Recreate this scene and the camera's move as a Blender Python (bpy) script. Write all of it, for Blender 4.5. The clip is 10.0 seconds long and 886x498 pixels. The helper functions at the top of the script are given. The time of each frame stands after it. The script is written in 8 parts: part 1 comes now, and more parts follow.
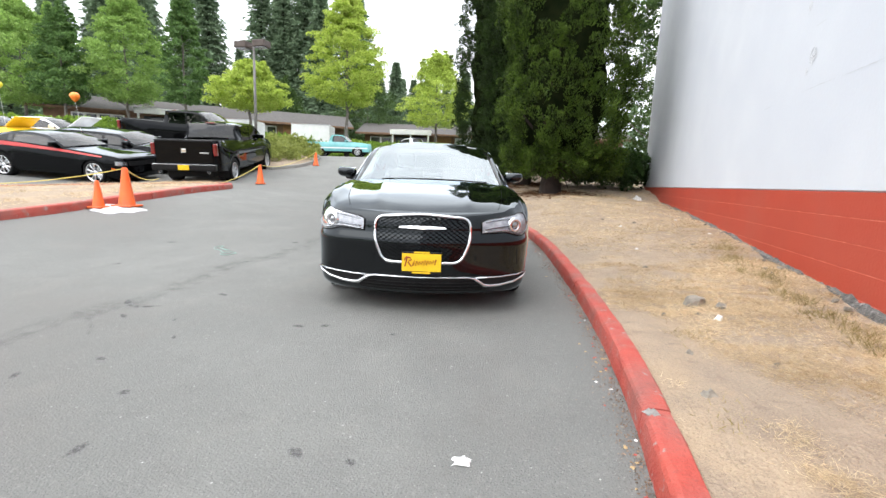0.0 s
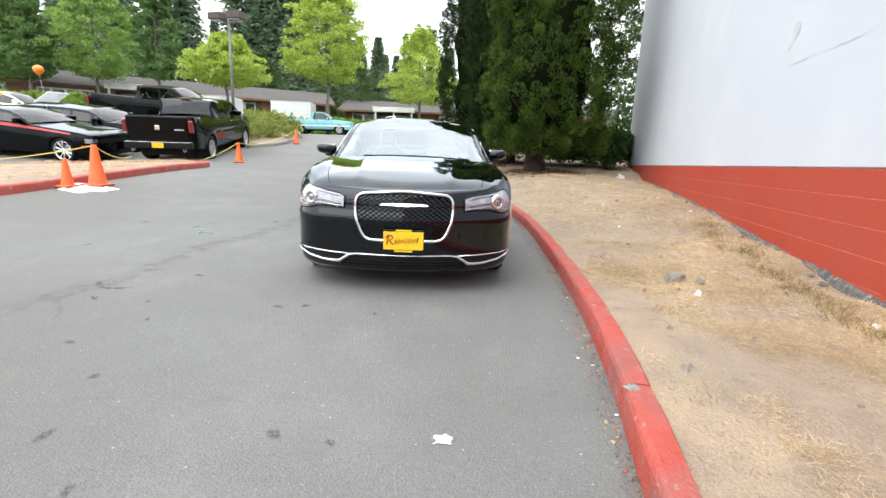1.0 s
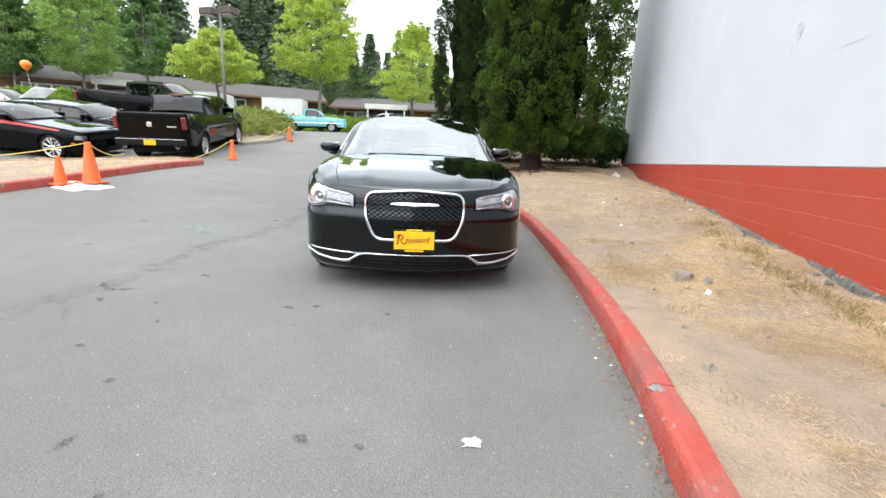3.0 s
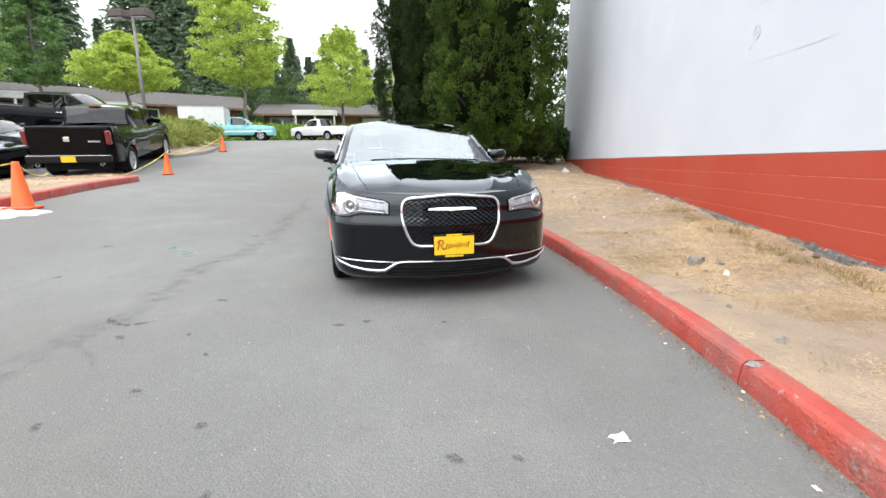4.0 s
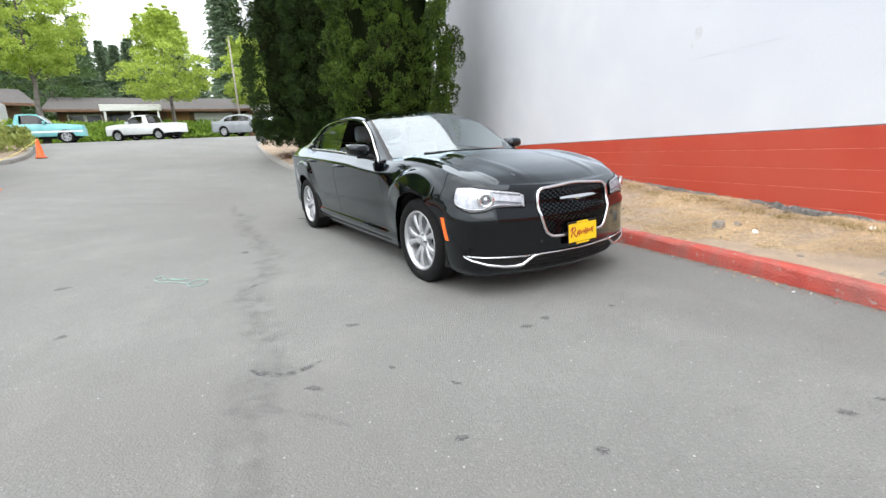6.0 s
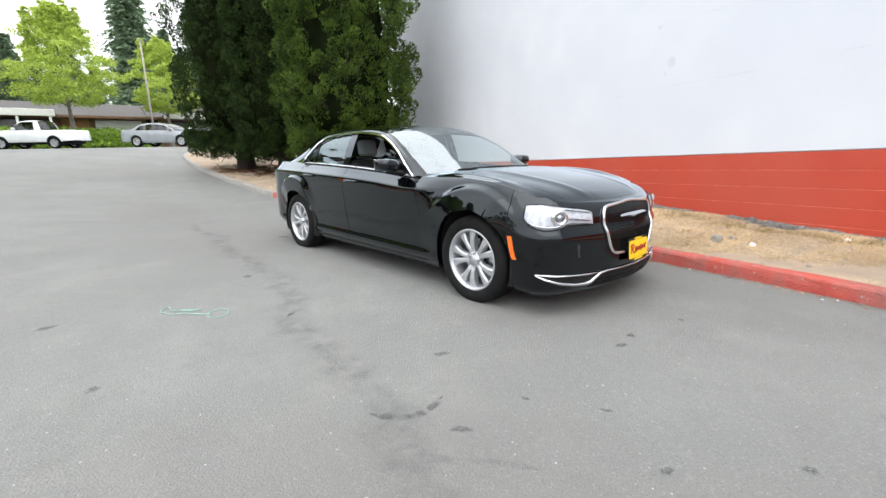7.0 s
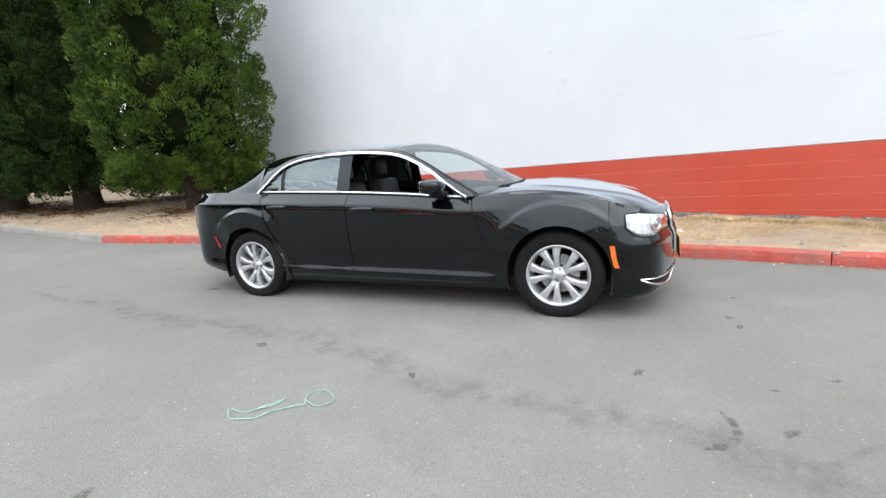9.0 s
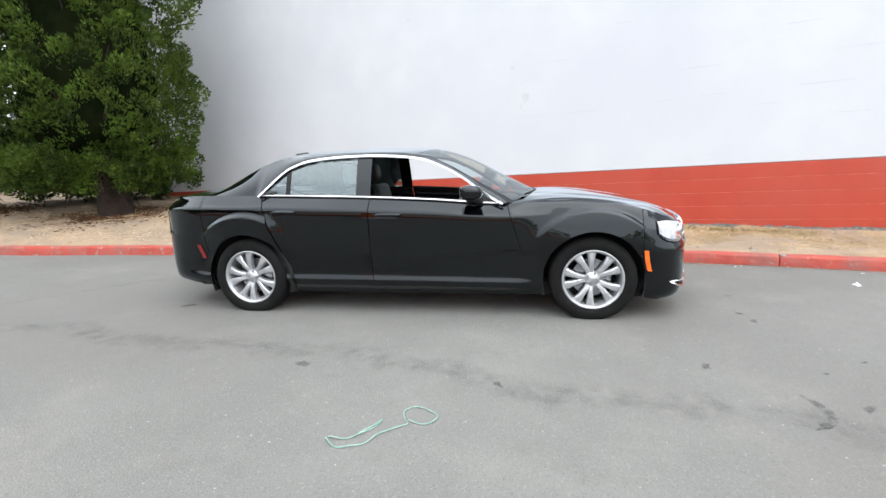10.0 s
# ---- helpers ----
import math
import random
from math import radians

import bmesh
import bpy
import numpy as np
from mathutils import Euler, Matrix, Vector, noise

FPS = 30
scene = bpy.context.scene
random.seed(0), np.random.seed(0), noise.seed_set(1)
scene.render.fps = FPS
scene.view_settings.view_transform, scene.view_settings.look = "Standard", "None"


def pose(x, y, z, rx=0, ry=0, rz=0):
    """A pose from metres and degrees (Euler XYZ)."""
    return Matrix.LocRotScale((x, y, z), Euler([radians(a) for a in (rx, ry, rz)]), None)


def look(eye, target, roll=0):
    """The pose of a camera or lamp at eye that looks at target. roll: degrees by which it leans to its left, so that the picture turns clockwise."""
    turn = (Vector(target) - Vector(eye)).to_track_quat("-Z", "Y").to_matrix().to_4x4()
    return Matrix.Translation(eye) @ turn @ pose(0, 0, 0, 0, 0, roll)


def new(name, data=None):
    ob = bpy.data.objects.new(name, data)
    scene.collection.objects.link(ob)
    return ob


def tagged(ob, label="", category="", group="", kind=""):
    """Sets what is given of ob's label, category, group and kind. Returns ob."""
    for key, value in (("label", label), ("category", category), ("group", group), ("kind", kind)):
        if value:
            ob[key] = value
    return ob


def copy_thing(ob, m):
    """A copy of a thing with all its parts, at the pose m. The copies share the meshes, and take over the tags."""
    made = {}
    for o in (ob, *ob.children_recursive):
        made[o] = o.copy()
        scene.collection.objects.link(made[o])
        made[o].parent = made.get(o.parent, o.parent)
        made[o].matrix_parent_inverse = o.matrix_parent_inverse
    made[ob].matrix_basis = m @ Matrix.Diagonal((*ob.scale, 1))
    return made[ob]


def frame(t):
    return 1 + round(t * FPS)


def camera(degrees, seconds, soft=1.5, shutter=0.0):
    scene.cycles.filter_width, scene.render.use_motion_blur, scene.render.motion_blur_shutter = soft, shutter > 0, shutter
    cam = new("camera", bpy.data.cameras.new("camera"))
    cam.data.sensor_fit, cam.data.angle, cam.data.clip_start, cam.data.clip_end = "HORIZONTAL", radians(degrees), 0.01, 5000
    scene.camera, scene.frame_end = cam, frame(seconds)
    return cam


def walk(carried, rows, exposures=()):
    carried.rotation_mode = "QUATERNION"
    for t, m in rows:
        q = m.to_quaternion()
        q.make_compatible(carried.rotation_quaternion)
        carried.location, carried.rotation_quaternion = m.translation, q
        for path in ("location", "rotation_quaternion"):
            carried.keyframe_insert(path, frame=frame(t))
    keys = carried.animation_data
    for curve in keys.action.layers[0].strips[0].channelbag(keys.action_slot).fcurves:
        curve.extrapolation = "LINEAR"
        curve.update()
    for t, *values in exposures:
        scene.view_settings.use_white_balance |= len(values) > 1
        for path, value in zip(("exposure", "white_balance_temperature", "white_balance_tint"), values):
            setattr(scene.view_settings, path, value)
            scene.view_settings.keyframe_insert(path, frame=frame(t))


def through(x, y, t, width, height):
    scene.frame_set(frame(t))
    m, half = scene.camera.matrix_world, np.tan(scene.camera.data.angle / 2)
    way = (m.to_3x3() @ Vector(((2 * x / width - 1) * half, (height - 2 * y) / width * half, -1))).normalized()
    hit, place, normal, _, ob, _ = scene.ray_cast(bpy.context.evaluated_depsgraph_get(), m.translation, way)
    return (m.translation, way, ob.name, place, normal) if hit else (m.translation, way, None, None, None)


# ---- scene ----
cam = camera(89.8, 10.0)
PATH = [
    (0, (0.579, 0.132, 1.054), (0.008, 2.024, 0.75), 2.1),
    (0.5, (0.587, 0.158, 1.044), (0.059, 2.056, 0.696), 1.5),
    (1, (0.584, 0.184, 1.034), (0.086, 2.081, 0.642), 2.1),
    (1.5, (0.574, 0.198, 1.037), (0.065, 2.09, 0.634), 1.8),
    (2, (0.574, 0.206, 1.037), (0.063, 2.094, 0.62), 1.6),
    (2.2, (0.576, 0.204, 1.038), (0.074, 2.096, 0.627), 1.7),
    (3.3, (0.255, 0.11, 1.042), (-0.148, 2.027, 0.64), 2.9),
    (3.5, (0.087, 0.069, 1.052), (-0.223, 1.996, 0.616), 2.3),
    (4, (-0.36, 0.075, 1.029), (-0.529, 2.03, 0.645), -0.4),
    (4.5, (-0.845, 0.132, 1.042), (-0.988, 2.08, 0.612), 1.5),
    (5, (-1.374, 0.141, 1.047), (-1.271, 2.086, 0.591), -0.1),
    (5.2, (-1.574, 0.187, 1.044), (-1.379, 2.128, 0.607), -1.4),
    (6.3, (-2.735, 0.527, 1.08), (-2.144, 2.39, 0.654), -3.6),
    (6.5, (-2.923, 0.624, 1.081), (-2.278, 2.473, 0.677), -4.1),
    (7, (-3.339, 0.914, 1.123), (-2.513, 2.694, 0.74), -2.2),
    (7.5, (-3.775, 1.203, 1.192), (-2.689, 2.844, 0.836), -1.7),
    (8, (-4.136, 1.602, 1.224), (-2.918, 3.142, 0.843), -2.2),
    (8.5, (-4.509, 2.024, 1.249), (-3.11, 3.405, 0.877), -4.0),
    (9, (-4.837, 2.482, 1.298), (-3.323, 3.733, 0.921), -5.4),
    (9.5, (-5.08, 2.941, 1.323), (-3.465, 4.07, 0.979), -4.5),
    (10, (-5.359, 3.421, 1.346), (-3.61, 4.319, 0.978), -3.7),
]
walk(cam, [(t, look(eye, target, roll)) for t, eye, target, roll in PATH])


# ---- light: a bright, thinly overcast summer sky ----
SUN_HEIGHT, SUN_TURN = radians(52), radians(200)


def make_sky():
    w = bpy.data.worlds.new("sky")
    scene.world = w
    w.use_nodes = True
    nt = w.node_tree
    bg = nt.nodes["Background"]
    sky = nt.nodes.new("ShaderNodeTexSky")
    sky.sky_type, sky.sun_disc = "NISHITA", False
    sky.sun_elevation, sky.sun_rotation = SUN_HEIGHT, SUN_TURN
    co = nt.nodes.new("ShaderNodeTexCoord")
    mp = nt.nodes.new("ShaderNodeMapping")
    mp.inputs["Scale"].default_value = (1.0, 1.0, 2.6)
    cloud = nt.nodes.new("ShaderNodeTexNoise")
    cloud.inputs["Scale"].default_value, cloud.inputs["Detail"].default_value = 2.2, 6
    ramp = nt.nodes.new("ShaderNodeMapRange")
    ramp.inputs["From Min"].default_value, ramp.inputs["From Max"].default_value = 0.34, 0.56
    ramp.inputs["To Min"].default_value, ramp.inputs["To Max"].default_value = 0.62, 0.95
    mix = nt.nodes.new("ShaderNodeMix")
    mix.data_type = "RGBA"
    mix.inputs["B"].default_value = (9.1, 9.3, 9.55, 1)
    nt.links.new(co.outputs["Generated"], mp.inputs["Vector"])
    nt.links.new(mp.outputs["Vector"], cloud.inputs["Vector"])
    nt.links.new(cloud.outputs["Fac"], ramp.inputs["Value"])
    nt.links.new(ramp.outputs["Result"], mix.inputs["Factor"])
    nt.links.new(sky.outputs["Color"], mix.inputs["A"])
    # the overcast sky is about twice as bright overhead as at the horizon
    sep = nt.nodes.new("ShaderNodeSeparateXYZ")
    nt.links.new(co.outputs["Generated"], sep.inputs[0])
    up = nt.nodes.new("ShaderNodeMapRange")
    up.interpolation_type = "SMOOTHSTEP"
    up.inputs["From Min"].default_value = 0.0
    up.inputs["To Min"].default_value, up.inputs["To Max"].default_value = 0.064, 0.112
    nt.links.new(sep.outputs["Z"], up.inputs["Value"])
    nt.links.new(mix.outputs["Result"], bg.inputs["Color"])
    nt.links.new(up.outputs["Result"], bg.inputs["Strength"])


make_sky()
sun = new("sun", bpy.data.lights.new("sun", "SUN"))
sun.data.energy, sun.data.angle, sun.data.color = 0.40, radians(64), (1.0, 0.96, 0.9)
sun.matrix_world = look((0, 0, 60), (60 / math.tan(SUN_HEIGHT) * math.sin(SUN_TURN + math.pi), 60 / math.tan(SUN_HEIGHT) * math.cos(SUN_TURN + math.pi), 0))
scene.view_settings.exposure = 1.90


# ---- tools ----
def lerp(a, b, t):
    return a + (b - a) * t


def curve_at(pts, x):
    """Smooth value at x through (x, value) pairs in rising x (monotone cubic)."""
    n = len(pts)
    if x <= pts[0][0]:
        return pts[0][1]
    if x >= pts[-1][0]:
        return pts[-1][1]
    i = 0
    while x > pts[i + 1][0]:
        i += 1
    d = [(pts[k + 1][1] - pts[k][1]) / max(1e-6, pts[k + 1][0] - pts[k][0]) for k in range(n - 1)]

    def slope(k):
        if k == 0:
            return d[0]
        if k == n - 1:
            return d[-1]
        return 0.0 if d[k - 1] * d[k] <= 0 else 2 * d[k - 1] * d[k] / (d[k - 1] + d[k])

    h = pts[i + 1][0] - pts[i][0]
    t = (x - pts[i][0]) / h
    return ((2 * t ** 3 - 3 * t ** 2 + 1) * pts[i][1] + (t ** 3 - 2 * t ** 2 + t) * h * slope(i)
            + (3 * t ** 2 - 2 * t ** 3) * pts[i + 1][1] + (t ** 3 - t ** 2) * h * slope(i + 1))


def mesh_of(name, verts, faces, smooth=False):
    me = bpy.data.meshes.new(name)
    me.from_pydata([tuple(v) for v in verts], [], faces)
    me.update()
    if smooth:
        me.polygons.foreach_set("use_smooth", [True] * len(me.polygons))
    return me


def thing(name, m, label, category, group="", kind=""):
    """An empty at a thing's base, which parents its parts."""
    e = new(name)
    e.empty_display_size = 0.2
    e.matrix_world = m
    return tagged(e, label, category, group, kind)


def part(name, bm, material, parent=None, label="", smooth=False, m=None):
    """Links a bmesh or a mesh as one object under a thing or a part."""
    if isinstance(bm, bmesh.types.BMesh):
        me = bpy.data.meshes.new(name)
        bmesh.ops.recalc_face_normals(bm, faces=bm.faces)
        bm.to_mesh(me)
        bm.free()
        if smooth:
            me.polygons.foreach_set("use_smooth", [True] * len(me.polygons))
    else:
        me = bm
    if material is not None and not me.materials:
        me.materials.append(material)
    ob = new(name, me)
    if parent is not None:
        ob.parent = parent
    if m is not None:
        ob.matrix_local = m
    if label:
        ob["label"] = label
    return ob


def box(bm, lo, hi, bevel=0.0, segs=1):
    """A box from corner to corner, with rounded edges where bevel is given."""
    r = bmesh.ops.create_cube(bm, size=1.0, matrix=Matrix.Translation([(a + b) / 2 for a, b in zip(lo, hi)]) @ Matrix.Diagonal([b - a for a, b in zip(lo, hi)] + [1]))
    if bevel:
        edges = list({e for v in r["verts"] for e in v.link_edges})
        bmesh.ops.bevel(bm, geom=edges, offset=bevel, segments=segs, profile=0.5, affect="EDGES")
    return bm


def boxed(lo, hi, bevel=0.0, segs=1):
    return box(bmesh.new(), lo, hi, bevel, segs)


def tube(pts, r, n=8, closed=False, flat=1.0):
    """A round bar along points; r is one radius or one for each point. flat squeezes it along z."""
    bm = bmesh.new()
    pts = [Vector(p) for p in pts]
    k = len(pts)
    rr = r if isinstance(r, (list, tuple)) else [r] * k
    rings, prev = [], None
    for i, p in enumerate(pts):
        a = pts[(i - 1) % k] if closed or i > 0 else p
        b = pts[(i + 1) % k] if closed or i < k - 1 else p
        d = (b - a).normalized()
        if prev is None:
            side = d.cross(Vector((0, 0, 1)))
            if side.length < 1e-3:
                side = d.cross(Vector((1, 0, 0)))
        else:
            side = prev - d * prev.dot(d)
        side.normalize()
        prev = side
        up = side.cross(d).normalized()
        rings.append([bm.verts.new(p + (side * math.cos(q) + up * math.sin(q) * flat) * rr[i]) for q in [2 * math.pi * j / n for j in range(n)]])
    for i in range(k if closed else k - 1):
        a, b = rings[i], rings[(i + 1) % k]
        for j in range(n):
            bm.faces.new((a[j], a[(j + 1) % n], b[(j + 1) % n], b[j]))
    if not closed:
        bm.faces.new(rings[0][::-1])
        bm.faces.new(rings[-1])
    return bm


def lathe(profile, n=40, axis="y", closed=False):
    """Turns (radius, along) pairs round an axis."""
    bm = bmesh.new()
    rings = []
    for r, a in profile:
        ring = []
        for j in range(n):
            q = 2 * math.pi * j / n
            c, s = r * math.cos(q), r * math.sin(q)
            ring.append(bm.verts.new((c, a, s) if axis == "y" else (c, s, a) if axis == "z" else (a, c, s)))
        rings.append(ring)
    k = len(rings)
    for i in range(k if closed else k - 1):
        a, b = rings[i], rings[(i + 1) % k]
        for j in range(n):
            bm.faces.new((a[j], a[(j + 1) % n], b[(j + 1) % n], b[j]))
    return bm


def grid(fn, nu, nv, flip=False):
    """A sheet of (nu+1) x (nv+1) points fn(a, b), a and b from 0 to 1."""
    verts = [fn(i / nu, j / nv) for i in range(nu + 1) for j in range(nv + 1)]
    q = nv + 1
    faces = [(i * q + j, (i + 1) * q + j, (i + 1) * q + j + 1, i * q + j + 1) for i in range(nu) for j in range(nv)]
    if flip:
        faces = [f[::-1] for f in faces]
    return verts, faces


def sheet(name, fn, nu, nv, flip=False, smooth=True):
    v, f = grid(fn, nu, nv, flip)
    return mesh_of(name, v, f, smooth)


# ---- materials ----
def material(name, c1, c2=None, scale=4.0, rough=0.6, metal=0.0, bump=0.0, bscale=60.0, coat=0.0, detail=5.0, big=None, big_scale=0.4, rough2=None, spec=0.5):
    """A surface with two scales of colour variation, relief and uneven gloss."""
    m = bpy.data.materials.new(name)
    m.use_nodes = True
    nt = m.node_tree
    p = nt.nodes["Principled BSDF"]
    c2 = c2 or c1
    p.inputs["Roughness"].default_value, p.inputs["Metallic"].default_value = rough, metal
    p.inputs["Coat Weight"].default_value, p.inputs["Coat Roughness"].default_value = coat, 0.03
    p.inputs["Specular IOR Level"].default_value = spec
    co = nt.nodes.new("ShaderNodeTexCoord")
    n1 = nt.nodes.new("ShaderNodeTexNoise")
    n1.inputs["Scale"].default_value, n1.inputs["Detail"].default_value = scale, detail
    nt.links.new(co.outputs["Object"], n1.inputs["Vector"])
    r1 = nt.nodes.new("ShaderNodeMapRange")
    r1.inputs["From Min"].default_value, r1.inputs["From Max"].default_value = 0.35, 0.65
    nt.links.new(n1.outputs["Fac"], r1.inputs["Value"])
    mix = nt.nodes.new("ShaderNodeMix")
    mix.data_type = "RGBA"
    mix.inputs["A"].default_value, mix.inputs["B"].default_value = (*c1, 1), (*c2, 1)
    nt.links.new(r1.outputs["Result"], mix.inputs["Factor"])
    out = mix.outputs["Result"]
    if big:
        n2 = nt.nodes.new("ShaderNodeTexNoise")
        n2.inputs["Scale"].default_value, n2.inputs["Detail"].default_value = big_scale, 4
        nt.links.new(co.outputs["Object"], n2.inputs["Vector"])
        r2 = nt.nodes.new("ShaderNodeMapRange")
        r2.inputs["From Min"].default_value, r2.inputs["From Max"].default_value = 0.42, 0.62
        nt.links.new(n2.outputs["Fac"], r2.inputs["Value"])
        m2 = nt.nodes.new("ShaderNodeMix")
        m2.data_type = "RGBA"
        m2.inputs["B"].default_value = (*big, 1)
        nt.links.new(r2.outputs["Result"], m2.inputs["Factor"])
        nt.links.new(out, m2.inputs["A"])
        out = m2.outputs["Result"]
    nt.links.new(out, p.inputs["Base Color"])
    if rough2 is not None:
        rr = nt.nodes.new("ShaderNodeMapRange")
        rr.inputs["To Min"].default_value, rr.inputs["To Max"].default_value = rough, rough2
        nt.links.new(n1.outputs["Fac"], rr.inputs["Value"])
        nt.links.new(rr.outputs["Result"], p.inputs["Roughness"])
    if bump:
        n3 = nt.nodes.new("ShaderNodeTexNoise")
        n3.inputs["Scale"].default_value, n3.inputs["Detail"].default_value = bscale, 4
        nt.links.new(co.outputs["Object"], n3.inputs["Vector"])
        b = nt.nodes.new("ShaderNodeBump")
        b.inputs["Strength"].default_value, b.inputs["Distance"].default_value = bump, 0.02
        nt.links.new(n3.outputs["Fac"], b.inputs["Height"])
        nt.links.new(b.outputs["Normal"], p.inputs["Normal"])
    return m


def glass(name, tint=(0.85, 0.9, 0.88), see=0.75, rough=0.0, ior=1.6, mirror=(1, 1, 1)):
    """Thin window glass: clear and tinted, with a mirror-like reflection that grows at grazing angles."""
    m = bpy.data.materials.new(name)
    m.use_nodes = True
    nt = m.node_tree
    nt.nodes.remove(nt.nodes["Principled BSDF"])
    tr, gl, mx, fr = (nt.nodes.new("ShaderNode" + k) for k in ("BsdfTransparent", "BsdfGlossy", "MixShader", "Fresnel"))
    tr.inputs["Color"].default_value = (*[c * see for c in tint], 1)
    gl.inputs["Roughness"].default_value, gl.inputs["Color"].default_value = rough, (*mirror, 1)
    fr.inputs["IOR"].default_value = ior
    nt.links.new(fr.outputs[0], mx.inputs[0])
    nt.links.new(tr.outputs[0], mx.inputs[1])
    nt.links.new(gl.outputs[0], mx.inputs[2])
    nt.links.new(mx.outputs[0], nt.nodes["Material Output"].inputs["Surface"])
    return m


def flecked(m, scale, lo, hi, colour, amount, stretch=(1, 1, 1), detail=5.0):
    """Lays irregular worn patches of another colour over a material's own."""
    nt = m.node_tree
    p = nt.nodes["Principled BSDF"]
    old = p.inputs["Base Color"].links[0].from_socket
    co, mp, n, r, mx = (nt.nodes.new("ShaderNode" + k) for k in ("TexCoord", "Mapping", "TexNoise", "MapRange", "Mix"))
    mp.inputs["Scale"].default_value = stretch
    n.inputs["Scale"].default_value, n.inputs["Detail"].default_value, n.inputs["Roughness"].default_value = scale, detail, 0.65
    r.inputs["From Min"].default_value, r.inputs["From Max"].default_value, r.inputs["To Max"].default_value = lo, hi, amount
    mx.data_type = "RGBA"
    mx.inputs["B"].default_value = (*colour, 1)
    nt.links.new(co.outputs["Object"], mp.inputs["Vector"])
    nt.links.new(mp.outputs["Vector"], n.inputs["Vector"])
    nt.links.new(n.outputs["Fac"], r.inputs["Value"])
    nt.links.new(r.outputs[0], mx.inputs["Factor"])
    nt.links.new(old, mx.inputs["A"])
    nt.links.new(mx.outputs["Result"], p.inputs["Base Color"])
    return m


def mottled(m, scale, lo, hi, most=1.0):
    """Breaks a thin surface up, so that what lies under it shows through in patches."""
    nt = m.node_tree
    out = nt.nodes["Material Output"]
    old = out.inputs["Surface"].links[0].from_socket
    co, n, r = (nt.nodes.new("ShaderNode" + k) for k in ("TexCoord", "TexNoise", "MapRange"))
    n.inputs["Scale"].default_value, n.inputs["Detail"].default_value = scale, 6
    r.inputs["From Min"].default_value, r.inputs["From Max"].default_value = lo, hi
    r.inputs["To Max"].default_value = most
    tr, mx = nt.nodes.new("ShaderNodeBsdfTransparent"), nt.nodes.new("ShaderNodeMixShader")
    nt.links.new(co.outputs["Object"], n.inputs["Vector"])
    nt.links.new(n.outputs["Fac"], r.inputs["Value"])
    rim, mul = nt.nodes.new("ShaderNodeAttribute"), nt.nodes.new("ShaderNodeMath")
    rim.attribute_name, mul.operation = "inward", "MULTIPLY"
    nt.links.new(rim.outputs["Fac"], mul.inputs[0])
    nt.links.new(r.outputs[0], mul.inputs[1])
    nt.links.new(mul.outputs[0], mx.inputs[0])
    nt.links.new(tr.outputs[0], mx.inputs[1])
    nt.links.new(old, mx.inputs[2])
    nt.links.new(mx.outputs[0], out.inputs["Surface"])
    return m


def thinned(ob, values):
    """How thick a stain lies at each of its points: full inside, thin at its rim."""
    a = ob.data.attributes.new("inward", "FLOAT", "POINT")
    a.data.foreach_set("value", values)
    return ob


def asphalt_material():
    """Worn grey asphalt: fine aggregate, pale grit, patches and dirt."""
    m = material("asphalt", (0.163, 0.165, 0.156), (0.186, 0.188, 0.177), 2.2, 0.85, bump=0.6, bscale=110.0, big=(0.143, 0.145, 0.137), big_scale=0.35, rough2=0.95, detail=9)
    nt = m.node_tree
    p = nt.nodes["Principled BSDF"]
    old = p.inputs["Base Color"].links[0].from_socket
    co = nt.nodes.new("ShaderNodeTexCoord")
    for scale, lo, hi, colour, amount in ((95.0, 0.0, 0.38, (0.33, 0.325, 0.305), 0.5), (27.0, 0.0, 0.15, (0.50, 0.495, 0.475), 0.75), (120.0, 0.0, 0.40, (0.06, 0.06, 0.06), 0.5)):
        v = nt.nodes.new("ShaderNodeTexVoronoi")
        v.inputs["Scale"].default_value = scale
        v.inputs["Randomness"].default_value = 1.0
        nt.links.new(co.outputs["Object"], v.inputs["Vector"])
        pick = nt.nodes.new("ShaderNodeSeparateColor")
        nt.links.new(v.outputs["Color"], pick.inputs[0])
        near = nt.nodes.new("ShaderNodeMapRange")
        near.inputs["From Min"].default_value, near.inputs["From Max"].default_value = hi, hi * 0.7
        nt.links.new(v.outputs["Distance"], near.inputs["Value"])
        some = nt.nodes.new("ShaderNodeMapRange")
        some.inputs["From Min"].default_value, some.inputs["From Max"].default_value = (0.90, 0.93) if scale < 50 else (0.86, 0.94) if scale < 100 else (0.72, 0.8)
        some.inputs["To Max"].default_value = amount
        nt.links.new(pick.outputs[0], some.inputs["Value"])
        mul = nt.nodes.new("ShaderNodeMath")
        mul.operation = "MULTIPLY"
        nt.links.new(near.outputs[0], mul.inputs[0])
        nt.links.new(some.outputs[0], mul.inputs[1])
        mx = nt.nodes.new("ShaderNodeMix")
        mx.data_type = "RGBA"
        mx.inputs["B"].default_value = (*colour, 1)
        nt.links.new(mul.outputs[0], mx.inputs["Factor"])
        nt.links.new(old, mx.inputs["A"])
        old = mx.outputs["Result"]
    nt.links.new(old, p.inputs["Base Color"])
    return m


